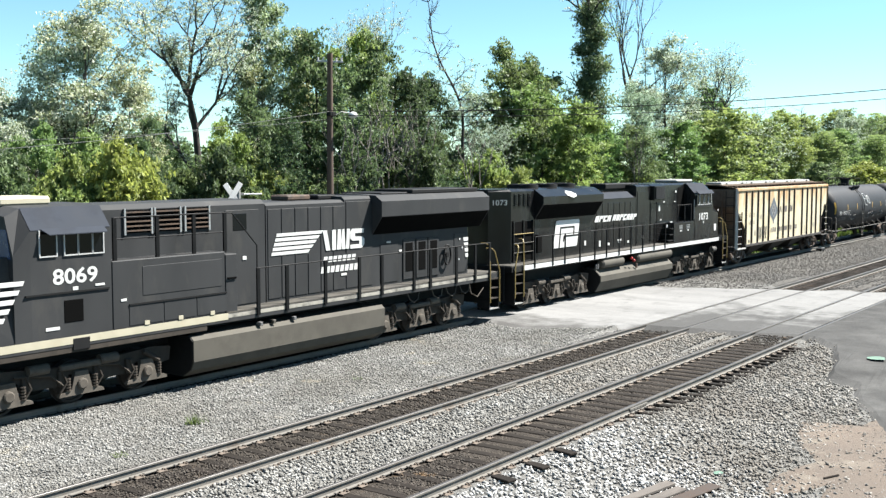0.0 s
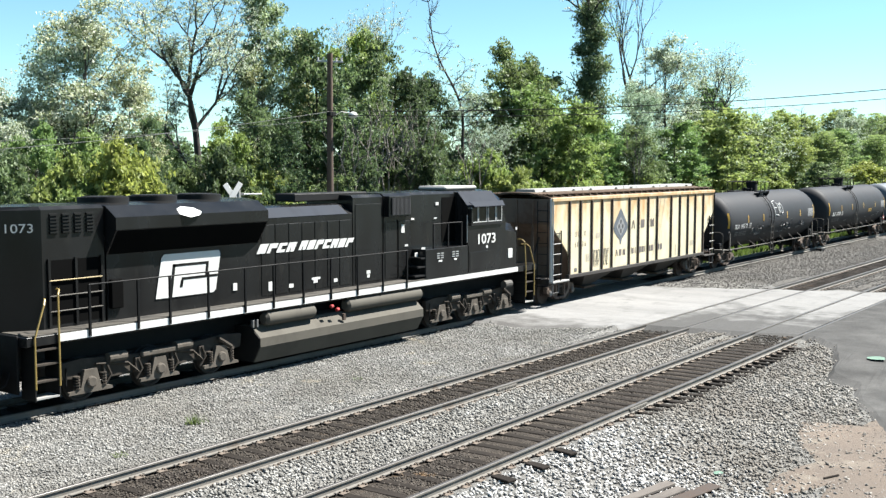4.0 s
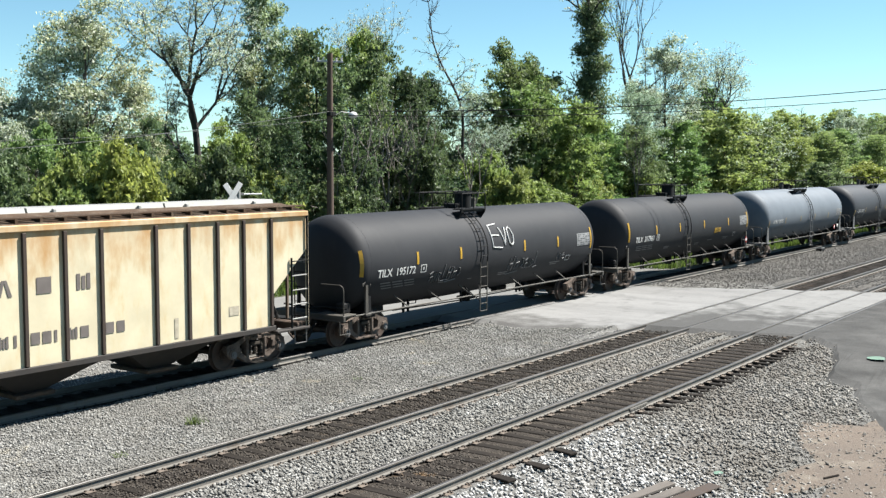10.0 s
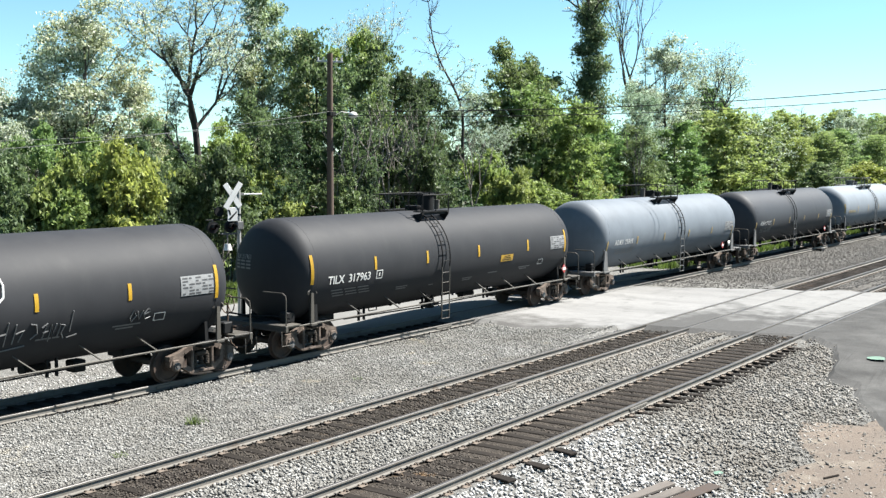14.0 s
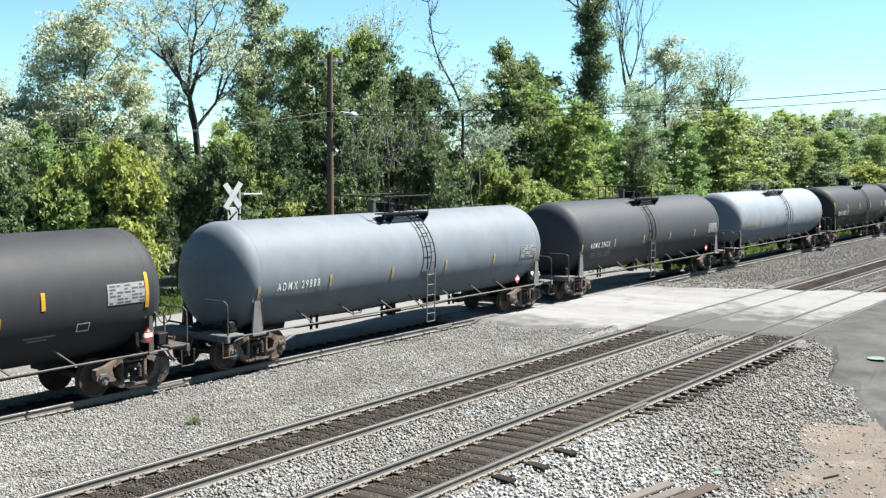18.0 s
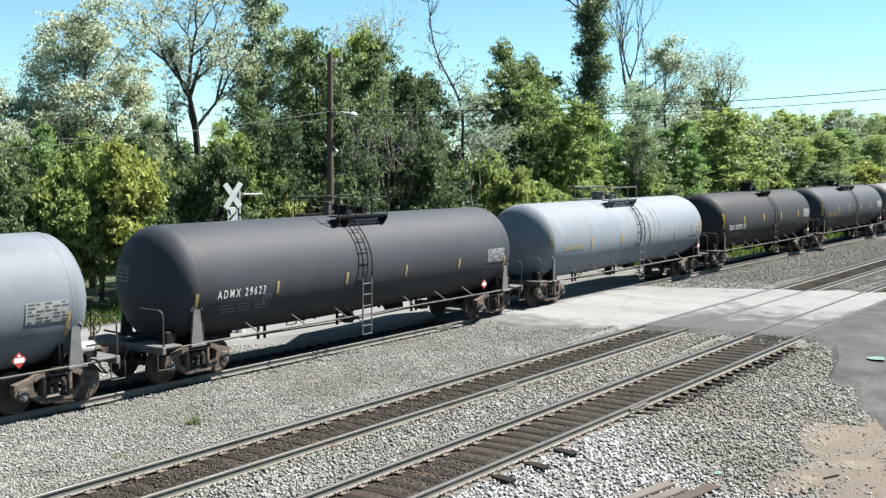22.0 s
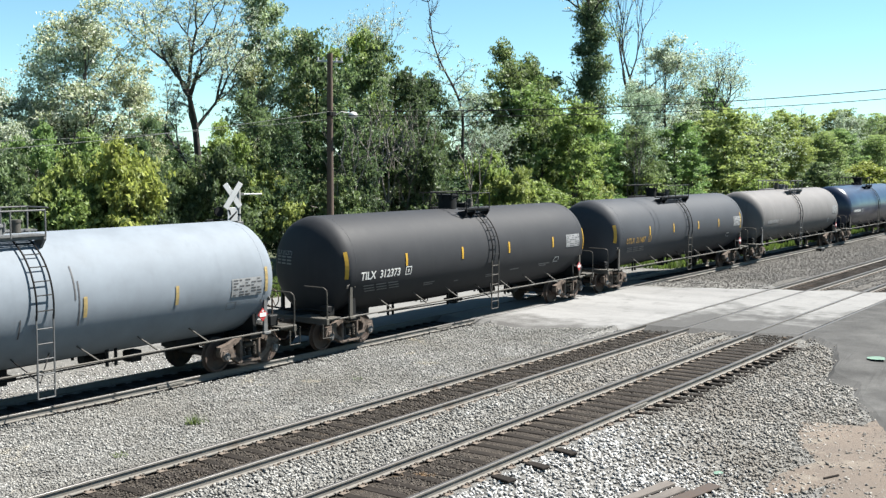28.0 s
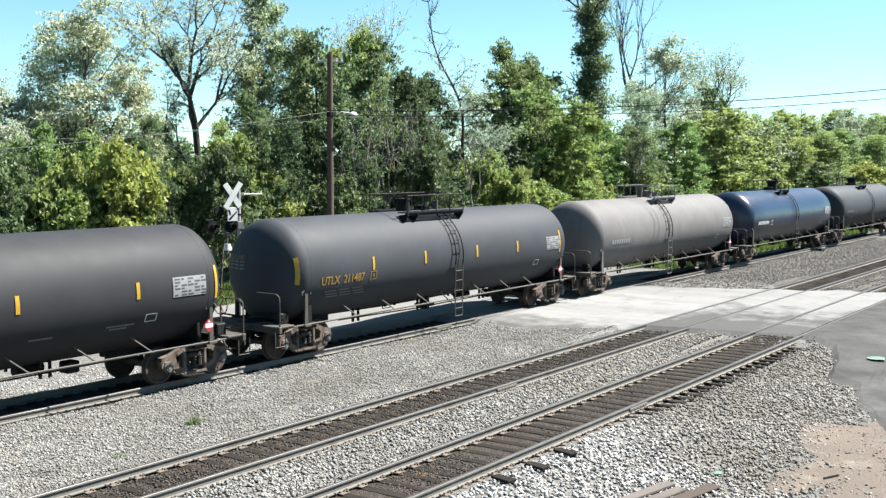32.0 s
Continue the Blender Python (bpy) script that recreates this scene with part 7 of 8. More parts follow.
def utility_pole(x, y, top):
    g = ground_height(x, y)
    t = thing("utility_pole", "weathered brown wooden utility pole with a street light", "utility pole", "", pose(x, y, g, 0, 0.4, 0))
    h = top - g
    part("pole", Shape().rod((0, 0, -0.2), (0, 0, h), 0.19, 14, 0.13), POLE_WOOD, t, smooth=40)
    part("insulator_arm", Shape().box(-0.62, 0.62, -0.05, 0.05, h - 0.42, h - 0.33, 0.01, Matrix.Rotation(radians(-40), 4, "Z")), FRAME_PALE, t, "bleached pale crossarm")
    for q in (-0.55, -0.3, 0.3, 0.55):
        a = radians(-40)
        part("insulator", Shape().rod((q * math.cos(a), q * math.sin(a), h - 0.33), (q * math.cos(a), q * math.sin(a), h - 0.19), 0.04, 8), WHITE, t)
    arm = part("lamp_arm", Shape().pipe([(0.05, -0.05, 7.7 - g), (0.4, -0.35, 7.95 - g), (0.75, -0.6, 7.9 - g)], 0.03, 6), ROOF_GREY, t)
    s = Shape()
    rings = [[(0.85 + r * math.cos(a * 0.524), -0.68 + r * math.sin(a * 0.524), 7.8 - g + z) for a in range(12)] for r, z in ((0.05, 0.17), (0.15, 0.14), (0.22, 0.03), (0.22, -0.04), (0.14, -0.12))]
    part("lamp_head", s.loft(rings), WHITE, arm, "pale street-light head", smooth=50)
    part("transformer_bracket", Shape().box(-0.2, 0.2, -0.2, 0.05, 7.75 - g, 7.95 - g, 0.02), DARK, t)
    part("cable_guard", Shape().rod((0.15, -0.08, 0.0), (0.12, -0.06, 5.5), 0.03, 6), RUST, t)
    return t


def wire(name, a, b, sag, label, r=0.012):
    a, b = Vector(a), Vector(b)
    pts = []
    for k in range(25):
        s = k / 24
        p = a.lerp(b, s)
        p.z -= sag * 4 * s * (1 - s)
        pts.append(p)
    return tagged(part(name, Shape().pipe(pts, r, 5), WIRE_GREY if "wood" in label else DARK, None), label, "overhead wire", "overhead wires")


crossbuck(26.1, 27.9)
utility_pole(37.4, 33.6, 10.65)
wire("overhead_wire", (37.4, 33.5, 8.0), (60.0, 2.0, 10.5), 0.75, "black overhead wire across the tracks", 0.02)
wire("overhead_wire", (37.5, 33.5, 7.8), (60.6, 2.0, 10.0), 0.75, "black overhead wire across the tracks", 0.017)
wire("overhead_wire", (37.3, 33.5, 7.95), (16.0, 36.0, 5.6), 0.25, "pale overhead wire running along the wood", 0.011)
wire("overhead_wire", (37.3, 33.5, 7.6), (14.0, 36.6, 6.1), 0.3, "thin overhead wire beside the wood", 0.007)


def fence(x0, x1, y):
    """Chain-link fence along the wood: posts, top rail and a few strands."""
    f = thing("wire_fence", "old grey wire fence along the wood's edge", "fence", "", pose(0, 0, 0))
    x = x0
    while x < x1:
        g = ground_height(x, y)
        part("post", Shape().rod((x, y, g), (x, y, g + 1.5), 0.03, 6), ROOF_GREY, f)
        x += 3.0
    for z in (1.45, 1.0, 0.55, 0.12):
        part("strand", Shape().pipe([(x0, y, z - 0.33), ((x0 + x1) / 2, y, z - 0.36), (x1, y, z - 0.33)], 0.012, 4), ROOF_GREY, f)


fence(12.0, 30.0, 37.2)


def board(x0, y0, x1, y1, w, h, label, material):
    d = Vector((x1 - x0, y1 - y0, 0))
    g = max(ground_height(x0, y0), ground_height(x1, y1))
    m = Matrix.Translation((x0, y0, g + 0.03)) @ Matrix.Rotation(math.atan2(d.y, d.x), 4, "Z")
    t = thing("timber_board", label, "board", "old boards in the gravel", m)
    part("plank", Shape().box(0, d.length, -w / 2, w / 2, 0, h, 0.012), material, t)
    return t


board(15.9, 8.02, 17.75, 7.72, 0.21, 0.06, "weathered grey timber board lying in the gravel", GREY_WOOD)
board(15.75, 7.76, 17.6, 7.44, 0.22, 0.05, "weathered grey timber board lying in the gravel", GREY_WOOD)
board(16.3, 7.40, 18.2, 7.05, 0.26, 0.04, "rust-brown timber board lying in the gravel", RUST)
board(19.9, 5.62, 20.3, 5.45, 0.04, 0.03, "short dark stick on bare dirt", TIE_WOOD)
for bx, by in ((15.75, 9.85), (16.85, 9.8), (18.0, 9.85)):
    board(bx, by, bx + 0.1, by + 0.45, 0.22, 0.05, "broken dark tie end in the ballast", TIE_WOOD)


def dirt_patch(cx, cy, rx, ry):
    vs, n = [(cx, cy, ground_height(cx, cy) + 0.02)], 72
    fs = []
    for ring in (0.35, 0.7, 0.9, 1.0):
        for k in range(n):
            a = 2 * math.pi * k / n
            q = ring * (1 + 0.5 * noise.noise((math.cos(a) * 2.6, math.sin(a) * 2.6, 5)) + 0.25 * noise.noise((math.cos(a) * 7, math.sin(a) * 7, 8)))
            x, y = cx + rx * q * math.cos(a), cy + ry * q * math.sin(a)
            vs.append((x, y, ground_height(x, y) + (0.022 if ring < 1 else -0.03)))
    fs += [(0, 1 + k, 1 + (k + 1) % n) for k in range(n)]
    for r in range(3):
        for k in range(n):
            fs.append((1 + r * n + k, 1 + (r + 1) * n + k, 1 + (r + 1) * n + (k + 1) % n, 1 + r * n + (k + 1) % n))
    tagged(sheet("bare_dirt", vs, fs, DIRT), "patch of bare reddish-brown dirt", "dirt", kind="structure")


dirt_patch(22.6, 4.9, 4.7, 2.0)


def paint_mark(x, y, w, d, z):
    s = Shape()
    rng = random.Random(int(x * 10))
    pts = [(x + w * math.cos(k * 0.7) * rng.uniform(0.7, 1.1), y + d * math.sin(k * 0.7) * rng.uniform(0.7, 1.1)) for k in range(9)]
    s.prism(pts, z, z + 0.005, "z")
    tagged(part("paint_mark", s, GREEN_SPRAY, None), "faded green sprayed survey mark", "paint mark", "green survey marks")


paint_mark(31.85, 7.6, 0.34, 0.28, 0.7 * ground_height(31.85, 7.6) + 0.06)
paint_mark(19.0, 7.3, 0.14, 0.09, ground_height(19.0, 7.3) + 0.035)


def weed(x, y, h, count):
    rng = np.random.default_rng(int(x * 7))
    s = Shape()
    g = ground_height(x, y)
    for k in range(count):
        a, r = rng.uniform(0, 6.28), abs(rng.normal(0, 0.12))
        bx, by = x + r * math.cos(a), y + r * math.sin(a)
        tip = (bx + rng.normal(0, 0.09), by + rng.normal(0, 0.09), g + h * rng.uniform(0.5, 1.1))
        w = 0.012
        s.add([(bx - w, by, g), (bx + w, by + w, g), tip], [(0, 1, 2)])
    tagged(part("weed", s, GRASS, None), "small tuft of green grass in the gravel", "weed", "weeds in the gravel")


weed(15.6, 18.05, 0.24, 90)
weed(13.0, 17.3, 0.12, 30)
weed(21.5, 18.4, 0.10, 22)


def grass_field(name, region, count, h, seed):
    rng = np.random.default_rng(seed)
    x0, x1, y0, y1 = region
    p = np.stack([rng.uniform(x0, x1, count), rng.uniform(y0, y1, count)], 1)
    g = np.array([ground_height(a, b) for a, b in p])
    w = rng.normal(0, 0.03, (count, 2)) + 0.015
    lean = rng.normal(0, 0.08, (count, 2))
    hh = h * rng.uniform(0.5, 1.2, count)
    q = np.stack([np.stack([p[:, 0] - w[:, 0], p[:, 1] - w[:, 1], g], 1), np.stack([p[:, 0] + w[:, 0], p[:, 1] + w[:, 1], g], 1),
                  np.stack([p[:, 0] + lean[:, 0], p[:, 1] + lean[:, 1], g + hh], 1)], 1).reshape(-1, 3)
    me = bpy.data.meshes.new(name)
    me.from_pydata(q.tolist(), [], np.arange(3 * count).reshape(-1, 3).tolist())
    me.materials.append(GRASS)
    tagged(new(name, me), "bright green grass verge behind the tracks", "grass", kind="stuff")


grass_field("grass", (14, 60, 33.2, 38.5), 16000, 0.30, 4)
grass_field("grass", (56, 115, 24.8, 36.0), 30000, 0.45, 5)


def track_box(x, y):
    t = thing("lineside_box", "small dark switch box with a white cap by the far track", "track equipment", "", pose(x, y, ground_height(x, y)))
    part("body", Shape().box(-0.6, 0.1, -0.2, 0.2, 0, 0.18, 0.03), DARK, t)
    part("cap", Shape().rod((0.3, 0, 0), (0.3, 0, 0.2), 0.12, 12, 0.08), WHITE, t)
    part("tie_bar", Shape().box(0.1, 0.3, -0.1, 0.1, 0.05, 0.12, 0.01), DARK, t)


track_box(71.6, 20.8)

# ---- trees and shrubs ----
def leaf_cloud(name, centres, radii, per, size, material, rng, flat=0.6):
    """Many small single leaves round the twig ends, as one mesh."""
    c = np.repeat(np.asarray(centres), per, 0)
    rad = np.repeat(np.asarray(radii), per)[:, None]
    n = len(c)
    # leaves gather in small flat sprays round each twig end
    sprays = max(1, per // 12)
    off = np.clip(rng.normal(0, 1, (len(centres) * sprays, 3)), -1.9, 1.9) * np.repeat(np.asarray(radii), sprays)[:, None] * np.array([1, 1, flat]) * 0.56
    pick = np.repeat(np.arange(len(centres)), per) * sprays + np.tile(np.arange(per) % sprays, len(centres))
    p = c + off[pick] + np.clip(rng.normal(0, 1, (n, 3)), -2, 2) * rad * np.array([0.25, 0.25, 0.1])
    u = rng.normal(0, 1, (n, 3))
    u /= np.linalg.norm(u, axis=1, keepdims=True)
    nz = rng.normal(0, 0.8, (n, 3)) + np.array([0, 0, 1.0])
    w = np.cross(u, nz)
    w /= np.linalg.norm(w, axis=1, keepdims=True) + 1e-9
    s = size * rng.uniform(0.65, 1.5, (n, 1))
    q = np.stack([p - u * s, p + w * s * 0.8 + u * s * 0.2, p + u * s - w * s * 0.25], 1).reshape(-1, 3)
    me = bpy.data.meshes.new(name)
    me.vertices.add(3 * n)
    me.vertices.foreach_set("co", q.astype(np.float32).ravel())
    me.loops.add(3 * n)
    me.loops.foreach_set("vertex_index", np.arange(3 * n, dtype=np.int32))
    me.polygons.add(n)
    me.polygons.foreach_set("loop_start", np.arange(0, 3 * n, 3, dtype=np.int32))
    me.polygons.foreach_set("loop_total", np.full(n, 3, dtype=np.int32))
    me.update()
    me.materials.append(material)
    return me


def skeleton_of(h, spread, rng, forks=9, lean=0.0, first=0.25, trunk_r=0.2, up=0.6, sub=4, twigs=4, multi=1):
    """Trunk and limbs as tapered tubes; gives the wood and the twig ends."""
    wood, tips = Shape(), []
    for stem in range(multi):
        a0 = rng.uniform(0, 6.28)
        off = 0.0 if multi == 1 else 0.35
        pts, rad = [], []
        dx, dy = (lean, 0.0) if multi == 1 else (math.cos(a0) * 0.16, math.sin(a0) * 0.16)
        for i in range(8):
            k = i / 7
            pts.append(Vector((off * math.cos(a0) + dx * h * k + rng.normal(0, 0.03) * h * 0.15, off * math.sin(a0) + dy * h * k + rng.normal(0, 0.03) * h * 0.15, h * 0.93 * k - 0.1 * (i == 0))))
            rad.append(max(0.02, trunk_r * (1 - 0.9 * k)))
        wood.pipe(pts, rad, 7)
        for j in range(forks):
            k = first + (0.97 - first) * (j + rng.uniform(0, 0.8)) / forks
            i = min(6, int(k * 7))
            base = pts[i].lerp(pts[i + 1], k * 7 - i)
            az = a0 + j * 2.4 + rng.normal(0, 0.3)
            ln = spread * (1.15 - 0.75 * abs(k - 0.5)) * rng.uniform(0.7, 1.1) * (1.05 - 0.55 * k)
            d = Vector((math.cos(az), math.sin(az), up + 0.7 * k + rng.normal(0, 0.12))).normalized()
            r0 = trunk_r * (1 - 0.9 * k) * 0.6
            limb = [base + d * ln * s + Vector((rng.normal(0, 0.05), rng.normal(0, 0.05), 0.12 * s * s)) * ln for s in (0, 0.35, 0.7, 1.0)]
            wood.pipe(limb, [r0, r0 * 0.7, r0 * 0.45, 0.012], 5)
            tips.append(limb[-1])
            for q in range(sub):
                s = rng.uniform(0.3, 1.0)
                ii = min(2, int(s * 3))
                b2 = limb[ii].lerp(limb[ii + 1], s * 3 - ii)
                d2 = (d + Vector(rng.normal(0, 0.65, 3))).normalized()
                l2 = ln * rng.uniform(0.25, 0.5)
                mid = b2 + d2 * l2 * 0.55 + Vector(rng.normal(0, 0.05, 3)) * l2
                end = b2 + d2 * l2 + Vector((0, 0, 0.08 * l2))
                wood.pipe([b2, mid, end], [r0 * 0.4, r0 * 0.28, 0.008], 4)
                tips.append(end)
                for w in range(twigs):
                    d3 = (d2 + Vector(rng.normal(0, 0.7, 3))).normalized()
                    e3 = b2.lerp(end, rng.uniform(0.3, 1)) + d3 * l2 * rng.uniform(0.3, 0.6)
                    tips.append(e3)
                    if w < 2:
                        wood.pipe([mid, e3], [0.012, 0.005], 3)
        tips.append(pts[-1])
    return wood, tips


def forked_skeleton(h, rng, trunk_r=0.28, fork_at=0.3, levels=6, splay=0.42, lean=0.0, first=0.27, thin_out=0.79, stems=2, side=0.5, wander=0.10):
    """A bare-limbed tree: a trunk that parts into curving limbs, again and again, up to fine twigs."""
    wood, tips = Shape(), []

    def limb(base, d, ln, r, level):
        pts, rad, p, q = [base], [r], base.copy(), d.copy()
        for k in range(3):
            w = 0.10 if level else wander
            q = (q + Vector((rng.normal(0, w), rng.normal(0, w), 0.07 if level else 0.03))).normalized()
            p = p + q * ln / 3
            pts.append(p.copy())
            rad.append(max(0.006, r * (1 - 0.12 * (k + 1))))
        wood.pipe(pts, rad, 8 if level < 2 else 5 if level < 4 else 3)
        if level >= levels:
            tips.append(p)
            return
        for k in (1, 2):
            if level and rng.random() < side:
                s = (q + Vector(rng.normal(0, 0.7, 3))).normalized()
                e = pts[k] + s * ln * rng.uniform(0.3, 0.6)
                m = pts[k].lerp(e, 0.5) + Vector((0, 0, 0.04 * ln))
                wood.pipe([pts[k], m, e], [rad[k] * 0.4, rad[k] * 0.28, 0.006], 3)
                tips.append(e)
                if level > 1:
                    tips.append(m)
        if level == 0:
            for k, up in ((1, 0.75), (2, 1.0), (3, 1.2)):
                a = rng.uniform(0, 6.28)
                limb(pts[k], Vector((math.cos(a), math.sin(a), up)).normalized(), first * h * 0.9, r * 0.42, 2)
        n = stems if level == 0 else 2 if rng.random() < 0.8 else 3
        a0 = rng.uniform(0, 6.28)
        u = q.orthogonal().normalized()
        w = q.cross(u)
        for k in range(n):
            a = a0 + 6.283 * k / n + rng.normal(0, 0.25)
            t = splay * rng.uniform(0.55, 1.25) * (0.6 if level == 0 else 1.0)
            c = (q * math.cos(t) + (u * math.cos(a) + w * math.sin(a)) * math.sin(t)).normalized()
            limb(p, c, (first * h if level == 0 else ln * thin_out) * rng.uniform(0.8, 1.15), r * 0.64 * (1.0 if k else 1.12), level + 1)

    limb(Vector((0, 0, -0.1)), Vector((lean, 0, 1)).normalized(), fork_at * h, trunk_r, 0)
    top = max(t.z for t in tips)
    wood.v = [(x, y, z * h / top) for x, y, z in wood.v]
    return wood, [Vector((t.x, t.y, t.z * h / top)) for t in tips]


def leaning_kind(seed, h, leaf, bark):
    """A slender sinuous trunk, with pale leaf clusters half-way up and bare twigs at its top."""
    rng = np.random.default_rng(seed)
    wood, tips = Shape(), []
    spine = [Vector((-0.24 * h * (k / 18) ** 1.7 + 0.022 * h * math.sin(k * 0.75), 0.012 * h * math.sin(k * 0.9 + 1), h * k / 18)) for k in range(19)]
    wood.pipe(spine, [0.14 * (1 - k / 20) + 0.008 for k in range(19)], 7)
    for k in range(7, 19):
        for _ in range(4 if k < 13 else 3):
            a = rng.uniform(0, 6.28)
            ln = h * (0.15 if k < 14 else 0.11) * rng.uniform(0.55, 1.1)
            p, q = spine[k].copy(), Vector((math.cos(a), math.sin(a), rng.uniform(0.1, 0.7))).normalized()
            pts = [p]
            for j in range(4):
                q = (q + Vector(rng.normal(0, 0.28, 3)) + Vector((0, 0, 0.1))).normalized()
                p = p + q * ln / 4
                pts.append(p)
                for _ in range(2):
                    e = p + (q * 0.6 + Vector(rng.normal(0, 0.6, 3))).normalized() * ln * rng.uniform(0.2, 0.4)
                    wood.pipe([p, p.lerp(e, 0.5) + Vector((0, 0, 0.02 * ln)), e], [0.011, 0.008, 0.004], 3)
                    if 8 < k < 14 and rng.random() < 0.75:
                        tips.append(e)
            wood.pipe(pts, [0.03, 0.024, 0.018, 0.013, 0.008], 4)
    return wood.mesh("trunk", bark, 60), leaf_cloud("crown", tips, [0.45 * rng.uniform(0.6, 1.3) for _ in tips], 16, 0.055, leaf, rng, 0.8)


def forked_kind(seed, h, leaf, per, size, bark, radius, skip=0.0, **kw):
    rng = np.random.default_rng(seed)
    wood, tips = forked_skeleton(h, rng, **kw)
    keep = [t for t in tips if rng.random() >= skip]
    return wood.mesh("trunk", bark, 60), leaf_cloud("crown", keep, [radius * rng.uniform(0.6, 1.3) for _ in keep], per, size, leaf, rng, 0.8)


def tree_kind(seed, h, spread, leaf, per, size, bark, radius=0.5, skip=0.0, flat=0.7, **kw):
    rng = np.random.default_rng(seed)
    wood, tips = skeleton_of(h, spread, rng, **kw)
    keep = [t for t in tips if rng.random() >= skip]
    trunk = wood.mesh("trunk", bark, 60)
    crown = leaf_cloud("crown", keep, [radius * rng.uniform(0.6, 1.3) for _ in keep], per, size, leaf, rng, flat)
    return trunk, crown


def plant(kind, name, x, y, turn, sc, label, category, group, wide=1.0):
    t = thing(name, label, category, group, Matrix.Translation((x, y, ground_height(x, y))) @ Matrix.Rotation(turn, 4, "Z") @ Matrix.Diagonal((sc * wide, sc * wide, sc, 1)))
    part("trunk" if category == "tree" else "stem", kind[0], None, t)
    part("crown" if category == "tree" else "foliage", kind[1], None, t)
    return t


KINDS = {
    "broad": tree_kind(1, 10, 3.6, LEAF_MID, 92, 0.105, BARK, 0.66, forks=13, first=0.15, sub=4, twigs=2),
    "dark": tree_kind(2, 10, 3.4, LEAF_DARK, 92, 0.10, BARK, 0.64, forks=13, first=0.12, sub=4, twigs=2),
    "fresh": tree_kind(3, 9, 3.2, LEAF_BRIGHT, 95, 0.105, BARK, 0.62, forks=12, first=0.12, sub=4, twigs=2),
    "pale": tree_kind(4, 14, 4.2, LEAF_PALE, 92, 0.078, BARK, 0.64, forks=15, first=0.28, sub=4, twigs=2, up=0.7),
    "bare": forked_kind(33, 15, LEAF_PALE, 44, 0.056, BARK_DARK, 0.46, 0.08, trunk_r=0.27, fork_at=0.62, first=0.16, splay=0.5, stems=2, side=0.8),
    "thin": leaning_kind(44, 13, LEAF_PALE, BARK_DARK),
    "limbs": forked_kind(38, 16, LEAF_PALE, 7, 0.055, BARK_DARK, 0.36, 0.45, trunk_r=0.22, fork_at=0.55, first=0.18, splay=0.42, levels=6, stems=2, side=0.8),
    "sprig": forked_kind(61, 12, LEAF_PALE, 9, 0.05, BARK_DARK, 0.42, 0.15, trunk_r=0.14, fork_at=0.42, first=0.17, splay=0.56, levels=7, side=0.8),
    "olive": tree_kind(14, 14, 3.6, LEAF_OLIVE, 120, 0.085, BARK, 0.62, forks=18, first=0.12, sub=4, twigs=2, up=0.75),
    "ivy": forked_kind(52, 17, LEAF_PALE, 12, 0.065, BARK_DARK, 0.36, 0.4, trunk_r=0.24, fork_at=0.85, first=0.09, splay=0.6, stems=3, levels=4, side=0.8, wander=0.015),
    "back": tree_kind(10, 10, 3.8, LEAF_MID, 34, 0.19, BARK, 0.8, forks=13, first=0.05, sub=4, twigs=2),
    "far": tree_kind(12, 9, 3.0, LEAF_FAR, 60, 0.12, BARK, 0.72, flat=0.95, forks=14, first=0.05, sub=4, twigs=2, up=0.85),
    "stems": forked_kind(71, 7.5, LEAF_DARK, 6, 0.08, BARK_PALE, 0.35, 0.4, trunk_r=0.12, fork_at=0.4, first=0.24, splay=0.6, levels=4, stems=2, side=0.5),
    "shrub": tree_kind(7, 4.2, 2.2, LEAF_MID, 72, 0.095, BARK, 0.46, forks=8, first=0.1, sub=3, twigs=2, multi=2, trunk_r=0.05),
    "brightshrub": tree_kind(8, 3.8, 2.2, LEAF_LIME, 72, 0.10, BARK, 0.46, forks=8, first=0.1, sub=3, twigs=2, multi=2, trunk_r=0.05),
    "darkshrub": tree_kind(9, 4.5, 2.2, LEAF_DARK, 60, 0.095, BARK_PALE, 0.46, forks=8, first=0.15, sub=3, twigs=2, multi=2, trunk_r=0.07),
}
BASE = {"broad": 10, "dark": 10, "fresh": 9, "pale": 14, "bare": 15, "limbs": 16, "thin": 13, "ivy": 17, "sprig": 12, "olive": 14, "back": 10, "far": 9, "stems": 7.5, "shrub": 4.2, "brightshrub": 3.8, "darkshrub": 4.5}
_rng = np.random.default_rng(77)
_col = [(0.5 * math.sin(k * 0.55) + 0.3 * math.sin(k * 1.7), 0.4 * math.cos(k * 0.8), 1.2 + k * 0.205) for k in range(72)]
IVY_COAT = leaf_cloud("ivy", _col, [max(0.4, (1.62 - 0.012 * k) * (0.8 + 0.42 * math.sin(k * 0.9) * math.sin(k * 0.37 + 1))) for k in range(72)], 520, 0.092, IVY, _rng, 0.7)
LABELS = {
    "broad": "broad green leafy tree in spring leaf", "dark": "dense dark green leafy tree", "fresh": "fresh yellow-green leafy tree",
    "pale": "tall pale blossoming tree with thin foliage", "bare": "tall nearly bare tree with forked dark limbs", "limbs": "tall dark-limbed tree with hardly any leaves", "ivy": "tall trunk thickly clad in dark ivy", "sprig": "pale sparse tree with fine spreading twigs", "olive": "tall dense olive-green tree with pale blossom", "thin": "slender leaning tree with few leaves", "back": "dark leafy tree deep in the wood", "far": "light green spring tree in the far wood", "stems": "cluster of thin pale nearly leafless stems",
    "shrub": "dense green shrub at the wood's edge", "brightshrub": "bright yellow-green shrub at the wood's edge", "darkshrub": "dark shrub with pale bare stems",
}


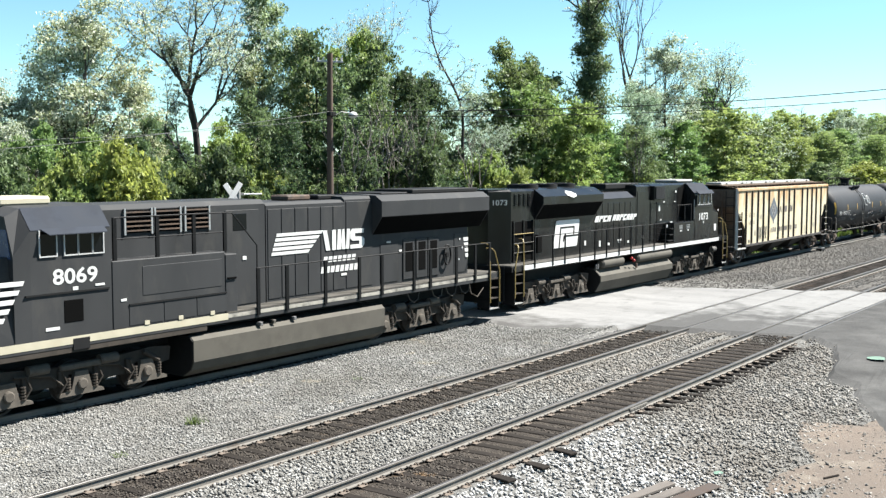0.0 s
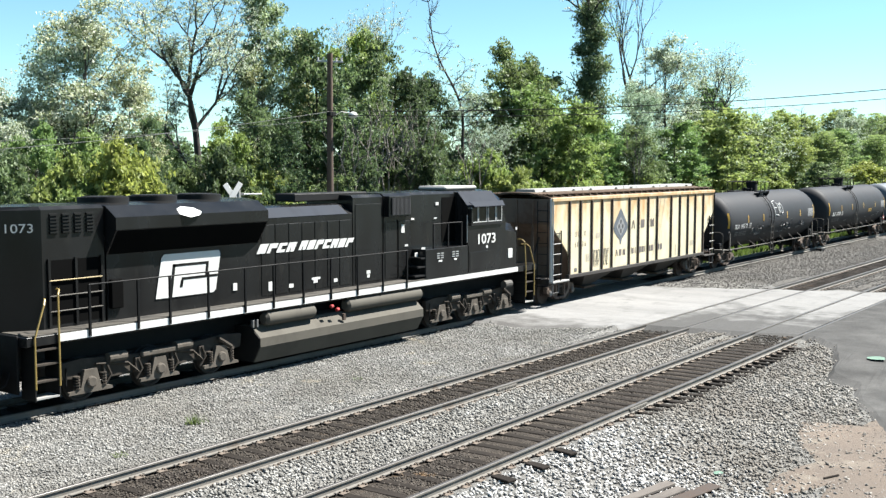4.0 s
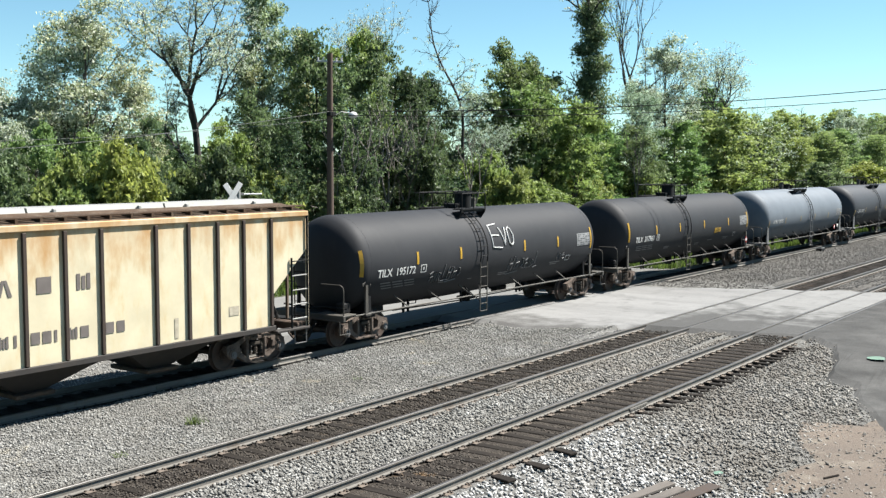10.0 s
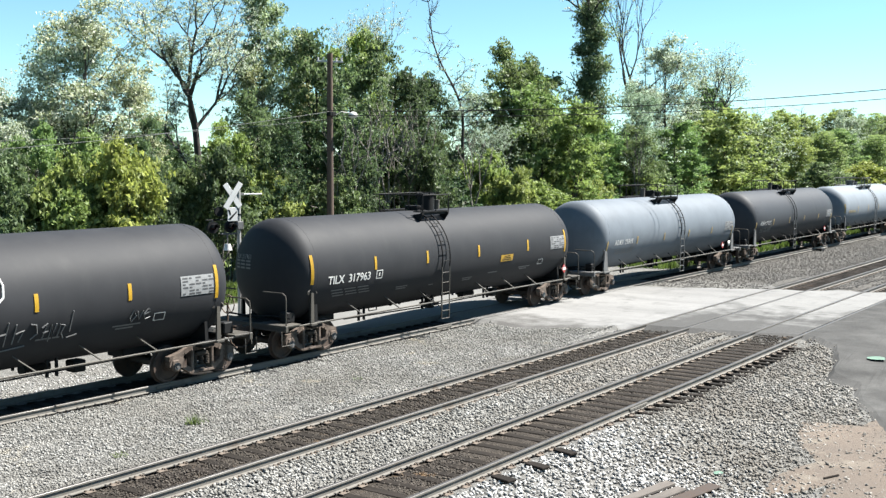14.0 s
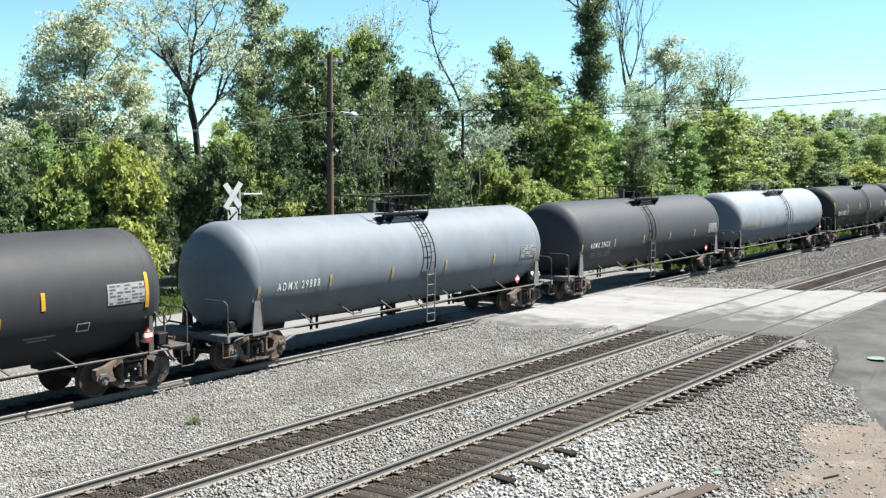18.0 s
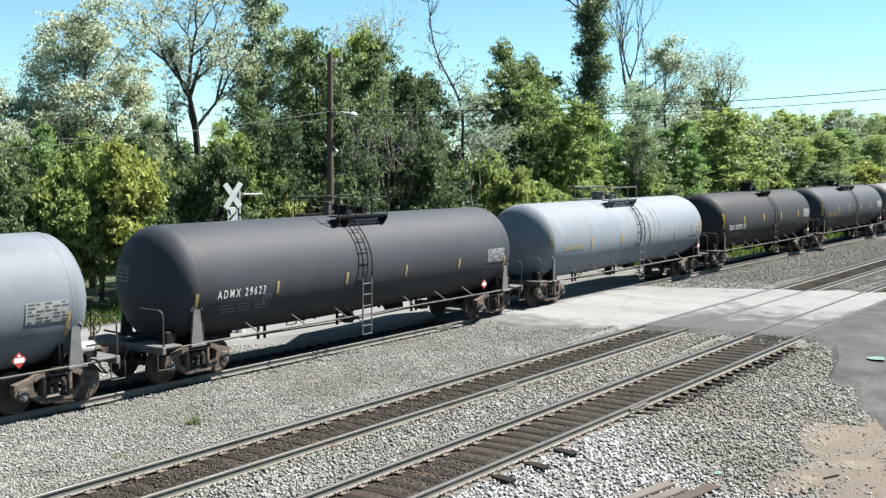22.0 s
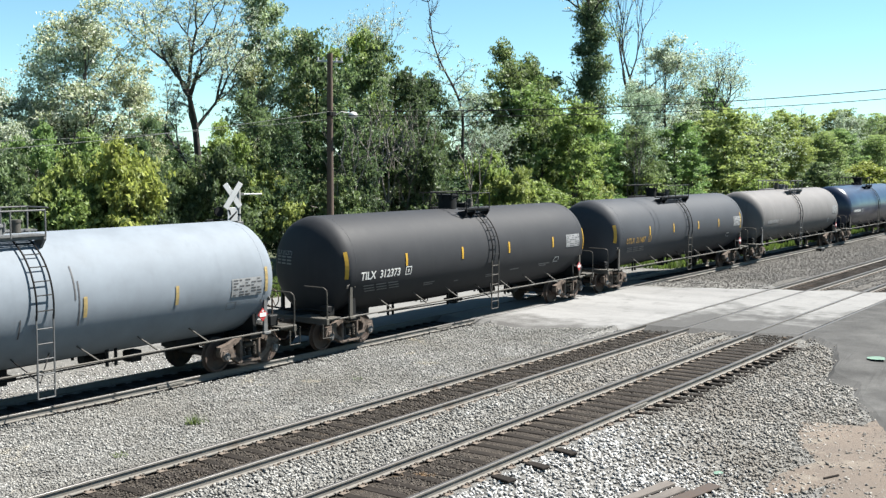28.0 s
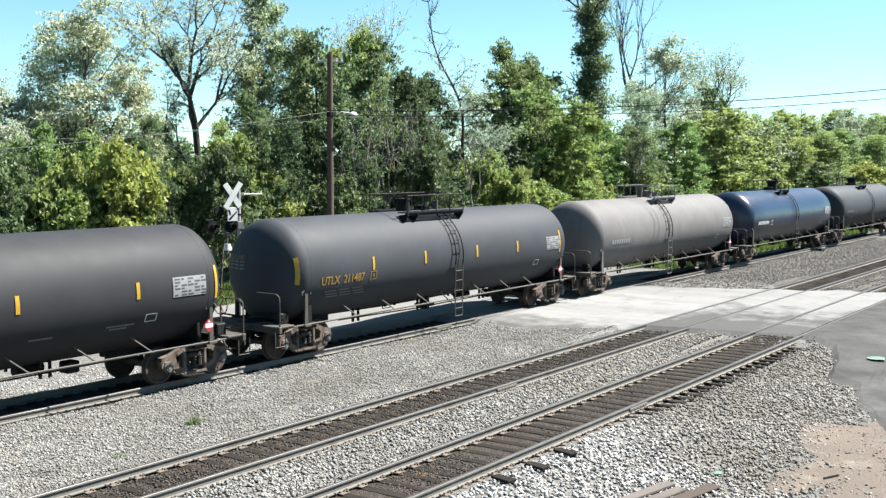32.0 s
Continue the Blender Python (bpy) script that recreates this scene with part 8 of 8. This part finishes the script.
def grow(kind, x, y, h, wide=1.0, turn=None):
    base = BASE[kind]
    small = "shrub" in kind
    rng = random.Random(int(x * 131 + y * 17))
    t = plant(KINDS[kind], "shrub" if small else "tree", x, y, rng.uniform(0, 6.28) if turn is None else turn, h / base, LABELS[kind], "shrub" if small else "tree",
              "shrubs at the wood's edge" if small else "trees behind the railway", wide)
    if kind == "ivy":
        part("ivy", IVY_COAT, None, t, "dark ivy climbing the trunk")
    return t


# kind, x, y, height, width factor
grow('pale', 31.0, 43.0, 13.3, 1.01)
grow('pale', 31.1, 45.0, 12.0, 0.89)
grow('pale', 28.4, 45.0, 9.4, 0.94)
grow('fresh', 26.2, 40.0, 7.1, 0.69)
grow('fresh', 28.6, 39.0, 6.8, 0.84)
grow('broad', 32.3, 41.0, 7.5, 0.7)
grow('pale', 33.2, 42.8, 10.4, 0.72)
grow('broad', 31.9, 47.0, 8.3, 0.79)
grow('bare', 38.1, 44.0, 15.6, 0.95, 0.6)
grow('broad', 41.2, 50.0, 7.7, 0.72)
grow('olive', 43.3, 44.0, 16.3, 0.68)
grow('olive', 41.6, 43.0, 11.0, 0.6)
grow('olive', 45.8, 43.4, 13.6, 0.62)
grow('fresh', 36.4, 39.5, 7.4, 0.63)
grow('broad', 44.6, 41.0, 12.1, 0.74)
grow('fresh', 49.8, 43.0, 12.9, 0.72)
grow('broad', 49.3, 41.0, 12.4, 0.6)
grow('sprig', 60.5, 50.0, 17.6, 0.6)
grow('broad', 44.2, 39.0, 8.9, 0.71)
grow('dark', 53.0, 42.0, 11.7, 0.71)
grow('dark', 50.6, 40.4, 7.6, 0.8)
grow('dark', 55.2, 41.0, 8.0, 0.8)
grow('dark', 59.6, 45.0, 12.1, 0.66)
grow('thin', 62.2, 42.0, 17.2, 0.9, -0.944)
grow('sprig', 64.8, 46.0, 10.6, 0.9)
grow('pale', 73.6, 50.0, 12.4, 0.85)
grow('broad', 73.0, 46.0, 14.5, 0.69)
grow('broad', 80.3, 48.0, 14.1, 0.71)
grow('fresh', 73.1, 45.0, 12.1, 0.93)
grow('sprig', 66.4, 43.0, 9.4, 0.9)
grow('broad', 72.8, 43.0, 9.8, 0.87)
grow('fresh', 72.9, 40.0, 10.0, 0.99)
grow('fresh', 78.5, 41.0, 8.6, 0.89)
grow('ivy', 84.7, 45.0, 22.0, 0.9)
grow('limbs', 95.8, 45.0, 24.0, 0.6, 2.0)
grow('pale', 96.0, 43.0, 17.7, 0.92)
grow('pale', 92.0, 43.6, 13.6, 0.8)
grow('broad', 82.8, 40.0, 8.5, 1.01)
grow('pale', 87.9, 42.0, 12.9, 0.81)
grow('fresh', 93.8, 41.0, 9.3, 1.13)
grow('fresh', 124.2, 50.0, 14.2, 0.82)
grow('sprig', 119.5, 45.0, 19.6, 0.95)
grow('far', 106.5, 41.0, 10.8, 1.35)
grow('far', 122.4, 43.0, 10.8, 1.22)
grow('far', 158.9, 52.0, 13.0, 0.9)
grow('far', 182.9, 56.0, 13.3, 1.21)
grow('far', 218.8, 62.0, 15.6, 0.98)
grow('pale', 214.0, 58.0, 15.7, 1.11)
grow('far', 234.4, 60.0, 15.1, 1.21)
grow('far', 247.4, 58.0, 16.0, 1.2)
grow('far', 145.5, 46.0, 8.9, 1.2)
grow('far', 162.4, 48.0, 10.1, 1.27)
grow('far', 183.2, 50.0, 11.0, 1.16)
grow('far', 161.4, 46.0, 8.2, 1.27)
grow('far', 201.4, 50.0, 10.4, 1.35)
grow('pale', 24.9, 42.0, 9.8, 0.83)
grow('pale', 26.4, 42.0, 7.6, 0.7)
grow('far', 268.3, 56.0, 16.2, 1.35)
grow('limbs', 217.4, 60.0, 16.3, 0.78)
grow('limbs', 229.0, 57.0, 16.3, 0.7)
grow('thin', 179.2, 54.0, 14.6, 0.89)
grow('broad', 38.6, 39.6, 8.8, 0.62)
grow('dark', 39.8, 39.2, 8.4, 0.6)
grow('stems', 47.4, 38.0, 9.8, 0.6)
grow('stems', 50.3, 38.4, 9.5, 0.6)
grow('stems', 81.7, 39.0, 9.4, 0.61)
grow('stems', 42.5, 37.0, 8.7, 0.7)
grow('stems', 44.9, 37.3, 9.1, 0.7)
grow('stems', 48.3, 37.4, 9.0, 0.7)
grow('stems', 55.7, 38.0, 8.2, 0.7)
grow('darkshrub', 22.3, 38.1, 5.0, 0.6)
grow('shrub', 24.0, 38.3, 5.6, 0.6)
grow('brightshrub', 25.6, 37.9, 5.4, 0.6)
grow('brightshrub', 26.6, 37.4, 4.7, 0.7)
grow('brightshrub', 28.5, 36.6, 4.3, 0.7)
grow('brightshrub', 27.8, 37.0, 5.9, 0.6)
grow('darkshrub', 29.7, 37.3, 5.1, 0.61)
grow('shrub', 33.0, 39.3, 5.0, 0.65)
grow('darkshrub', 33.1, 36.9, 5.8, 0.6)
grow('shrub', 36.5, 39.4, 4.9, 0.78)
grow('brightshrub', 38.6, 39.0, 5.5, 0.6)
grow('shrub', 41.4, 39.2, 4.7, 0.9)
grow('shrub', 41.6, 37.0, 4.6, 0.76)
grow('darkshrub', 44.4, 37.1, 5.6, 0.6)
grow('darkshrub', 50.5, 39.5, 4.6, 0.87)
grow('darkshrub', 49.5, 37.4, 5.9, 0.72)
grow('darkshrub', 54.4, 38.7, 4.5, 1.11)
grow('brightshrub', 60.4, 39.5, 5.9, 0.71)
grow('brightshrub', 59.4, 37.1, 4.9, 0.68)
grow('brightshrub', 67.1, 39.1, 4.1, 1.24)
grow('brightshrub', 76.3, 40.9, 4.6, 1.09)
grow('brightshrub', 83.7, 41.4, 5.0, 1.13)
grow('shrub', 86.8, 40.4, 5.3, 1.02)
grow('brightshrub', 101.4, 42.5, 5.1, 1.25)
grow('brightshrub', 103.7, 41.4, 5.1, 1.35)
grow('brightshrub', 112.9, 40.3, 4.4, 1.35)
grow('brightshrub', 120.3, 40.6, 4.3, 1.35)
grow('shrub', 134.2, 40.4, 5.3, 1.35)
grow('shrub', 151.6, 41.9, 3.4, 1.35)
grow('brightshrub', 169.7, 41.9, 5.5, 1.35)
grow('brightshrub', 188.2, 39.8, 3.2, 1.35)
grow('back', 36.6, 63.7, 8.5, 0.93)
grow('back', 36.4, 60.5, 8.2, 0.95)
grow('back', 40.7, 63.7, 8.4, 1.01)
grow('back', 44.0, 62.9, 8.4, 1.02)
grow('back', 44.8, 61.0, 8.1, 0.91)
grow('back', 50.2, 62.8, 7.0, 1.21)
grow('back', 51.4, 60.5, 7.0, 1.1)
grow('back', 54.2, 59.8, 7.0, 1.2)
grow('back', 59.5, 60.5, 6.4, 1.17)
grow('back', 61.8, 59.7, 6.2, 1.13)
grow('back', 69.8, 60.4, 6.4, 1.18)
grow('back', 70.8, 57.0, 6.6, 0.96)
grow('back', 75.6, 57.6, 9.9, 0.8)
grow('back', 80.5, 57.0, 6.6, 1.22)
grow('back', 86.4, 56.4, 6.6, 1.33)
grow('back', 102.0, 60.3, 11.9, 0.89)
grow('back', 111.2, 63.1, 11.8, 0.99)
grow('back', 113.8, 57.0, 9.0, 1.35)
grow('back', 126.9, 59.2, 9.7, 1.3)
grow('back', 141.8, 60.2, 12.0, 1.19)
grow('back', 165.4, 62.9, 10.6, 1.35)
grow('broad', 166.6, 59.9, 10.9, 0.89)
grow('pale', 185.4, 58.8, 11.9, 1.11)
grow('broad', 220.8, 59.4, 15.4, 1.01)
grow('broad', 231.1, 56.3, 12.8, 1.19)
grow('pale', 284.8, 63.1, 14.4, 1.35)

# ---- ties, plates and ballast ----
def stones(name, label, count, region, size, material, lift=0.0, thin=None):
    """Broken ballast stones, lying on the gravel, as one object."""
    rng = np.random.default_rng(count)
    x0, x1, y0, y1 = region
    p = np.stack([rng.uniform(x0, x1, count), rng.uniform(y0, y1, count)], 1)
    p = p[p[:, 1] * 0.60 < p[:, 0]]
    if thin is not None:
        p = p[thin(p[:, 0], p[:, 1], rng)]
    n = len(p)
    base = np.array([(1, 0, 0), (-1, 0, 0), (0, 1, 0), (0, -1, 0), (0, 0, 0.8), (0, 0, -0.8)], float)
    v = base[None] * rng.uniform(0.65, 1.25, (n, 6, 1)) + rng.normal(0, 0.16, (n, 6, 3))
    v *= (size * rng.uniform(0.6, 1.35, n))[:, None, None] * rng.uniform(0.7, 1.2, (n, 1, 3))
    a, t = rng.uniform(0, 6.28, n), rng.normal(0, 0.5, n)
    ca, sa, ct, st = np.cos(a)[:, None], np.sin(a)[:, None], np.cos(t)[:, None], np.sin(t)[:, None]
    x, y, z = v[..., 0], v[..., 1], v[..., 2]
    y, z = y * ct - z * st, y * st + z * ct
    x, y = x * ca - y * sa, x * sa + y * ca
    h = np.array([ground_height(q[0], q[1]) for q in p]) + size * rng.uniform(0.0, 0.7, n) + lift
    q = np.stack([x + p[:, :1], y + p[:, 1:], z + h[:, None]], 2).reshape(-1, 3)
    tri = np.array([(0, 2, 4), (2, 1, 4), (1, 3, 4), (3, 0, 4), (2, 0, 5), (1, 2, 5), (3, 1, 5), (0, 3, 5)])
    idx = (tri[None] + (np.arange(n) * 6)[:, None, None]).reshape(-1)
    me = bpy.data.meshes.new(name)
    me.vertices.add(6 * n)
    me.vertices.foreach_set("co", q.astype(np.float32).ravel())
    me.loops.add(len(idx))
    me.loops.foreach_set("vertex_index", idx.astype(np.int32))
    me.polygons.add(len(idx) // 3)
    me.polygons.foreach_set("loop_start", np.arange(0, len(idx), 3, dtype=np.int32))
    me.polygons.foreach_set("loop_total", np.full(len(idx) // 3, 3, dtype=np.int32))
    me.update()
    me.materials.append(material)
    return tagged(new(name, me), label, "ballast", kind="stuff")


def keep_front(x, y, rng):
    """Off the asphalt apron, and thin on the bare dirt."""
    free = x < apron_edge(y) + rng.normal(0, 0.4, len(x))
    dirt = np.clip((1.2 - np.hypot((x - 22.6) / 4.5, (y - 4.9) / 2.0)) * 2.2, 0, 1)
    return free & (rng.random(len(x)) > dirt * 0.86)


def keep_middle(x, y, rng):
    return x < 34.2 - np.clip((y - 11) * 0.2, 0, 1.0) - np.clip((y - 16) * 0.7, 0, 2.0) + rng.normal(0, 0.25, len(x))


def pale_side(x, y, rng):
    """Fresh pale stone lies on the near side of a slanting line, older brown-grey stone beyond it."""
    return x - 18.6 - (y - 7.0) * 0.65 + rng.normal(0, 0.9, len(x)) < 0.0


stones("ballast", "sharp pale grey ballast stones beside the near track", 15500, (11.0, 22.0, 3.6, 10.3), 0.044, STONE, thin=lambda x, y, rng: keep_front(x, y, rng) & pale_side(x, y, rng))
stones("ballast", "older brown-grey ballast stones beside the near track", 25500, (15.0, 36.0, 3.6, 10.3), 0.041, STONE_WARM, thin=lambda x, y, rng: keep_front(x, y, rng) & ~pale_side(x, y, rng))
stones("ballast", "sharp pale grey ballast stones between the tracks", 8700, (8.0, 24.0, 12.25, 14.1), 0.039, STONE_GREY, thin=lambda x, y, rng: x < 22.5 + rng.normal(0, 0.8, len(x)))
stones("ballast", "older brown-grey ballast stones between the tracks", 7000, (21.0, 35.2, 12.25, 14.1), 0.038, STONE_WARM, thin=lambda x, y, rng: keep_middle(x, y, rng) & (x > 22.5 + rng.normal(0, 0.8, len(x))))
stones("ballast", "pale grey gravel between the tracks", 54000, (9.0, 35.2, 15.85, 21.2), 0.027, STONE_GREY, thin=keep_middle)
stones("ballast", "pale grey gravel behind the far track", 9000, (13.0, 34.0, 23.1, 27.5), 0.03, STONE)
stones("ballast", "grey gravel beyond the crossing", 36000, (45.5, 86.0, 8.5, 21.2), 0.034, STONE_OLD, thin=lambda x, y, rng: (np.abs(y - 14.979) > 1.0) & (np.abs(y - 11.361) > 1.0) & (x > 45.0 + (20.8 - y) * 0.45 + rng.normal(0, 0.25, len(x))) & ((y > 10.2) | (x > 62.5)))
stones("pebbles", "small pebbles scattered on bare dirt", 6500, (17.5, 27.0, 3.2, 7.3), 0.017, STONE_WARM, 0.01)
stones("crib_stones", "grimy stones between the ties", 13000, (9.0, 34.3, 10.75, 11.95), 0.026, CRIB_STONE, 0.03)
stones("crib_stones", "grimy stones between the ties", 8300, (8.0, 33.6, 14.35, 15.6), 0.026, CRIB_STONE, 0.055)


def build_ties():
    def worn(seed, wood):
        rng = random.Random(seed)
        s = Shape()
        n = 7
        rings = []
        for k in range(n):
            y = -1.3 + 2.6 * k / (n - 1)
            w, t = 0.115 + rng.uniform(-0.012, 0.008), -0.172 + rng.uniform(-0.012, 0.004)
            rings.append([(-w, y, -0.36), (w, y, -0.36), (w, y, t - 0.02), (w - 0.02, y, t), (-w + 0.02, y, t), (-w, y, t - 0.02)])
        return s.loft(rings).mesh("tie", wood)

    kinds = [worn(k, TIE_WOOD) for k in range(5)]
    # Far ties: grime and under-train shade in one dark colour.
    black = [worn(k, TIE_SHADE) for k in range(3)]
    s = Shape()
    s.box(-0.10, 0.10, -0.19, 0.19, -0.172, -0.158, 0.004)
    for x, y in ((-0.06, -0.095), (0.06, -0.095), (-0.06, 0.095), (0.06, 0.095), (0.07, -0.155), (-0.07, 0.155)):
        s.box(x - 0.014, x + 0.014, y - 0.018, y + 0.018, -0.16, -0.128)
    plate = s.mesh("tie_plate", PLATE_STEEL)
    s = Shape()
    for x in (-0.15, 0.15):
        s.box(x - 0.022, x + 0.022, -0.098, 0.098, -0.185, -0.142, 0.006)
    clip = s.mesh("rail_anchor", CLIP_STEEL)
    rng = random.Random(11)
    for label, yc in TRACKS:
        t = track_things[label]
        x = 6.0
        while x < 78:
            if not CROSS_X[label][0] - 0.15 < x < CROSS_X[label][1] + 0.1:
                dx, turn = rng.uniform(-0.025, 0.025), rng.uniform(-1.3, 1.3)
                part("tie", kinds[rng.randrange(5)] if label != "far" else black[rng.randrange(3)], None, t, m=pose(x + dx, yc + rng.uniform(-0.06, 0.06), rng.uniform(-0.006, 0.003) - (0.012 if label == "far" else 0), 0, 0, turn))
                if x < 60 and label != "far":
                    for s_ in (-1, 1):
                        part("tie_plate", plate, None, t, m=pose(x + dx, yc + s_ * GAUGE / 2, 0))
                        if rng.random() < 0.8:
                            part("rail_anchor", clip, None, t, m=pose(x + dx, yc + s_ * GAUGE / 2, 0))
                elif label == "far" and rng.random() < 0.5:
                    part("rail_anchor", clip, None, t, m=pose(x + dx, yc - GAUGE / 2, 0))
            x += 0.51
        rest = Shape()
        for x in list(np.arange(-174, 5.9, 0.51)) + list(np.arange(78.1, 319, 0.51)):
            rest.box(x - 0.11, x + 0.11, yc - 1.3, yc + 1.3, -0.36, -0.176)
        tagged(part("far_tie", rest, TIE_WOOD if label != "far" else TIE_SHADE, t), kind="stuff")
        joint = Shape()
        joint.box(-0.45, 0.45, -0.045, 0.045, -0.125, -0.055, 0.008)
        for k in range(6):
            joint.rod((-0.375 + k * 0.15, -0.06, -0.09), (-0.375 + k * 0.15, 0.06, -0.09), 0.02, 6)
        jm = joint.mesh("joint_bar", RAIL_SIDE)
        for q in (17.6, 29.5) if label == "far" else (22.4,):
            part("joint_bar", jm, None, t, m=pose(q, yc - GAUGE / 2, 0))


build_ties()

# ---- movement ----
def run(t):
    """Metres that the train has gone at t seconds, counted from the middle of the clip."""
    u = (t - 16.0) / 16.0
    return 16.0 * (5.0658 * u - 0.0015 * u * u - 0.0725 * u ** 3)


def motions():
    for car in TRAIN:
        x, y, z = car.location
        walk(car, [(t, pose(x - run(t), y, z)) for t in np.arange(0.0, 32.01, 2.0)])
    for ob, at, rad in ROLLING:
        rows = []
        for k in range(257):
            t = k * 0.125
            rows.append((t, Matrix.Translation(at) @ Matrix.Rotation(-(run(t) - run(0)) / rad, 4, "Y")))
        walk(ob, rows)


motions()
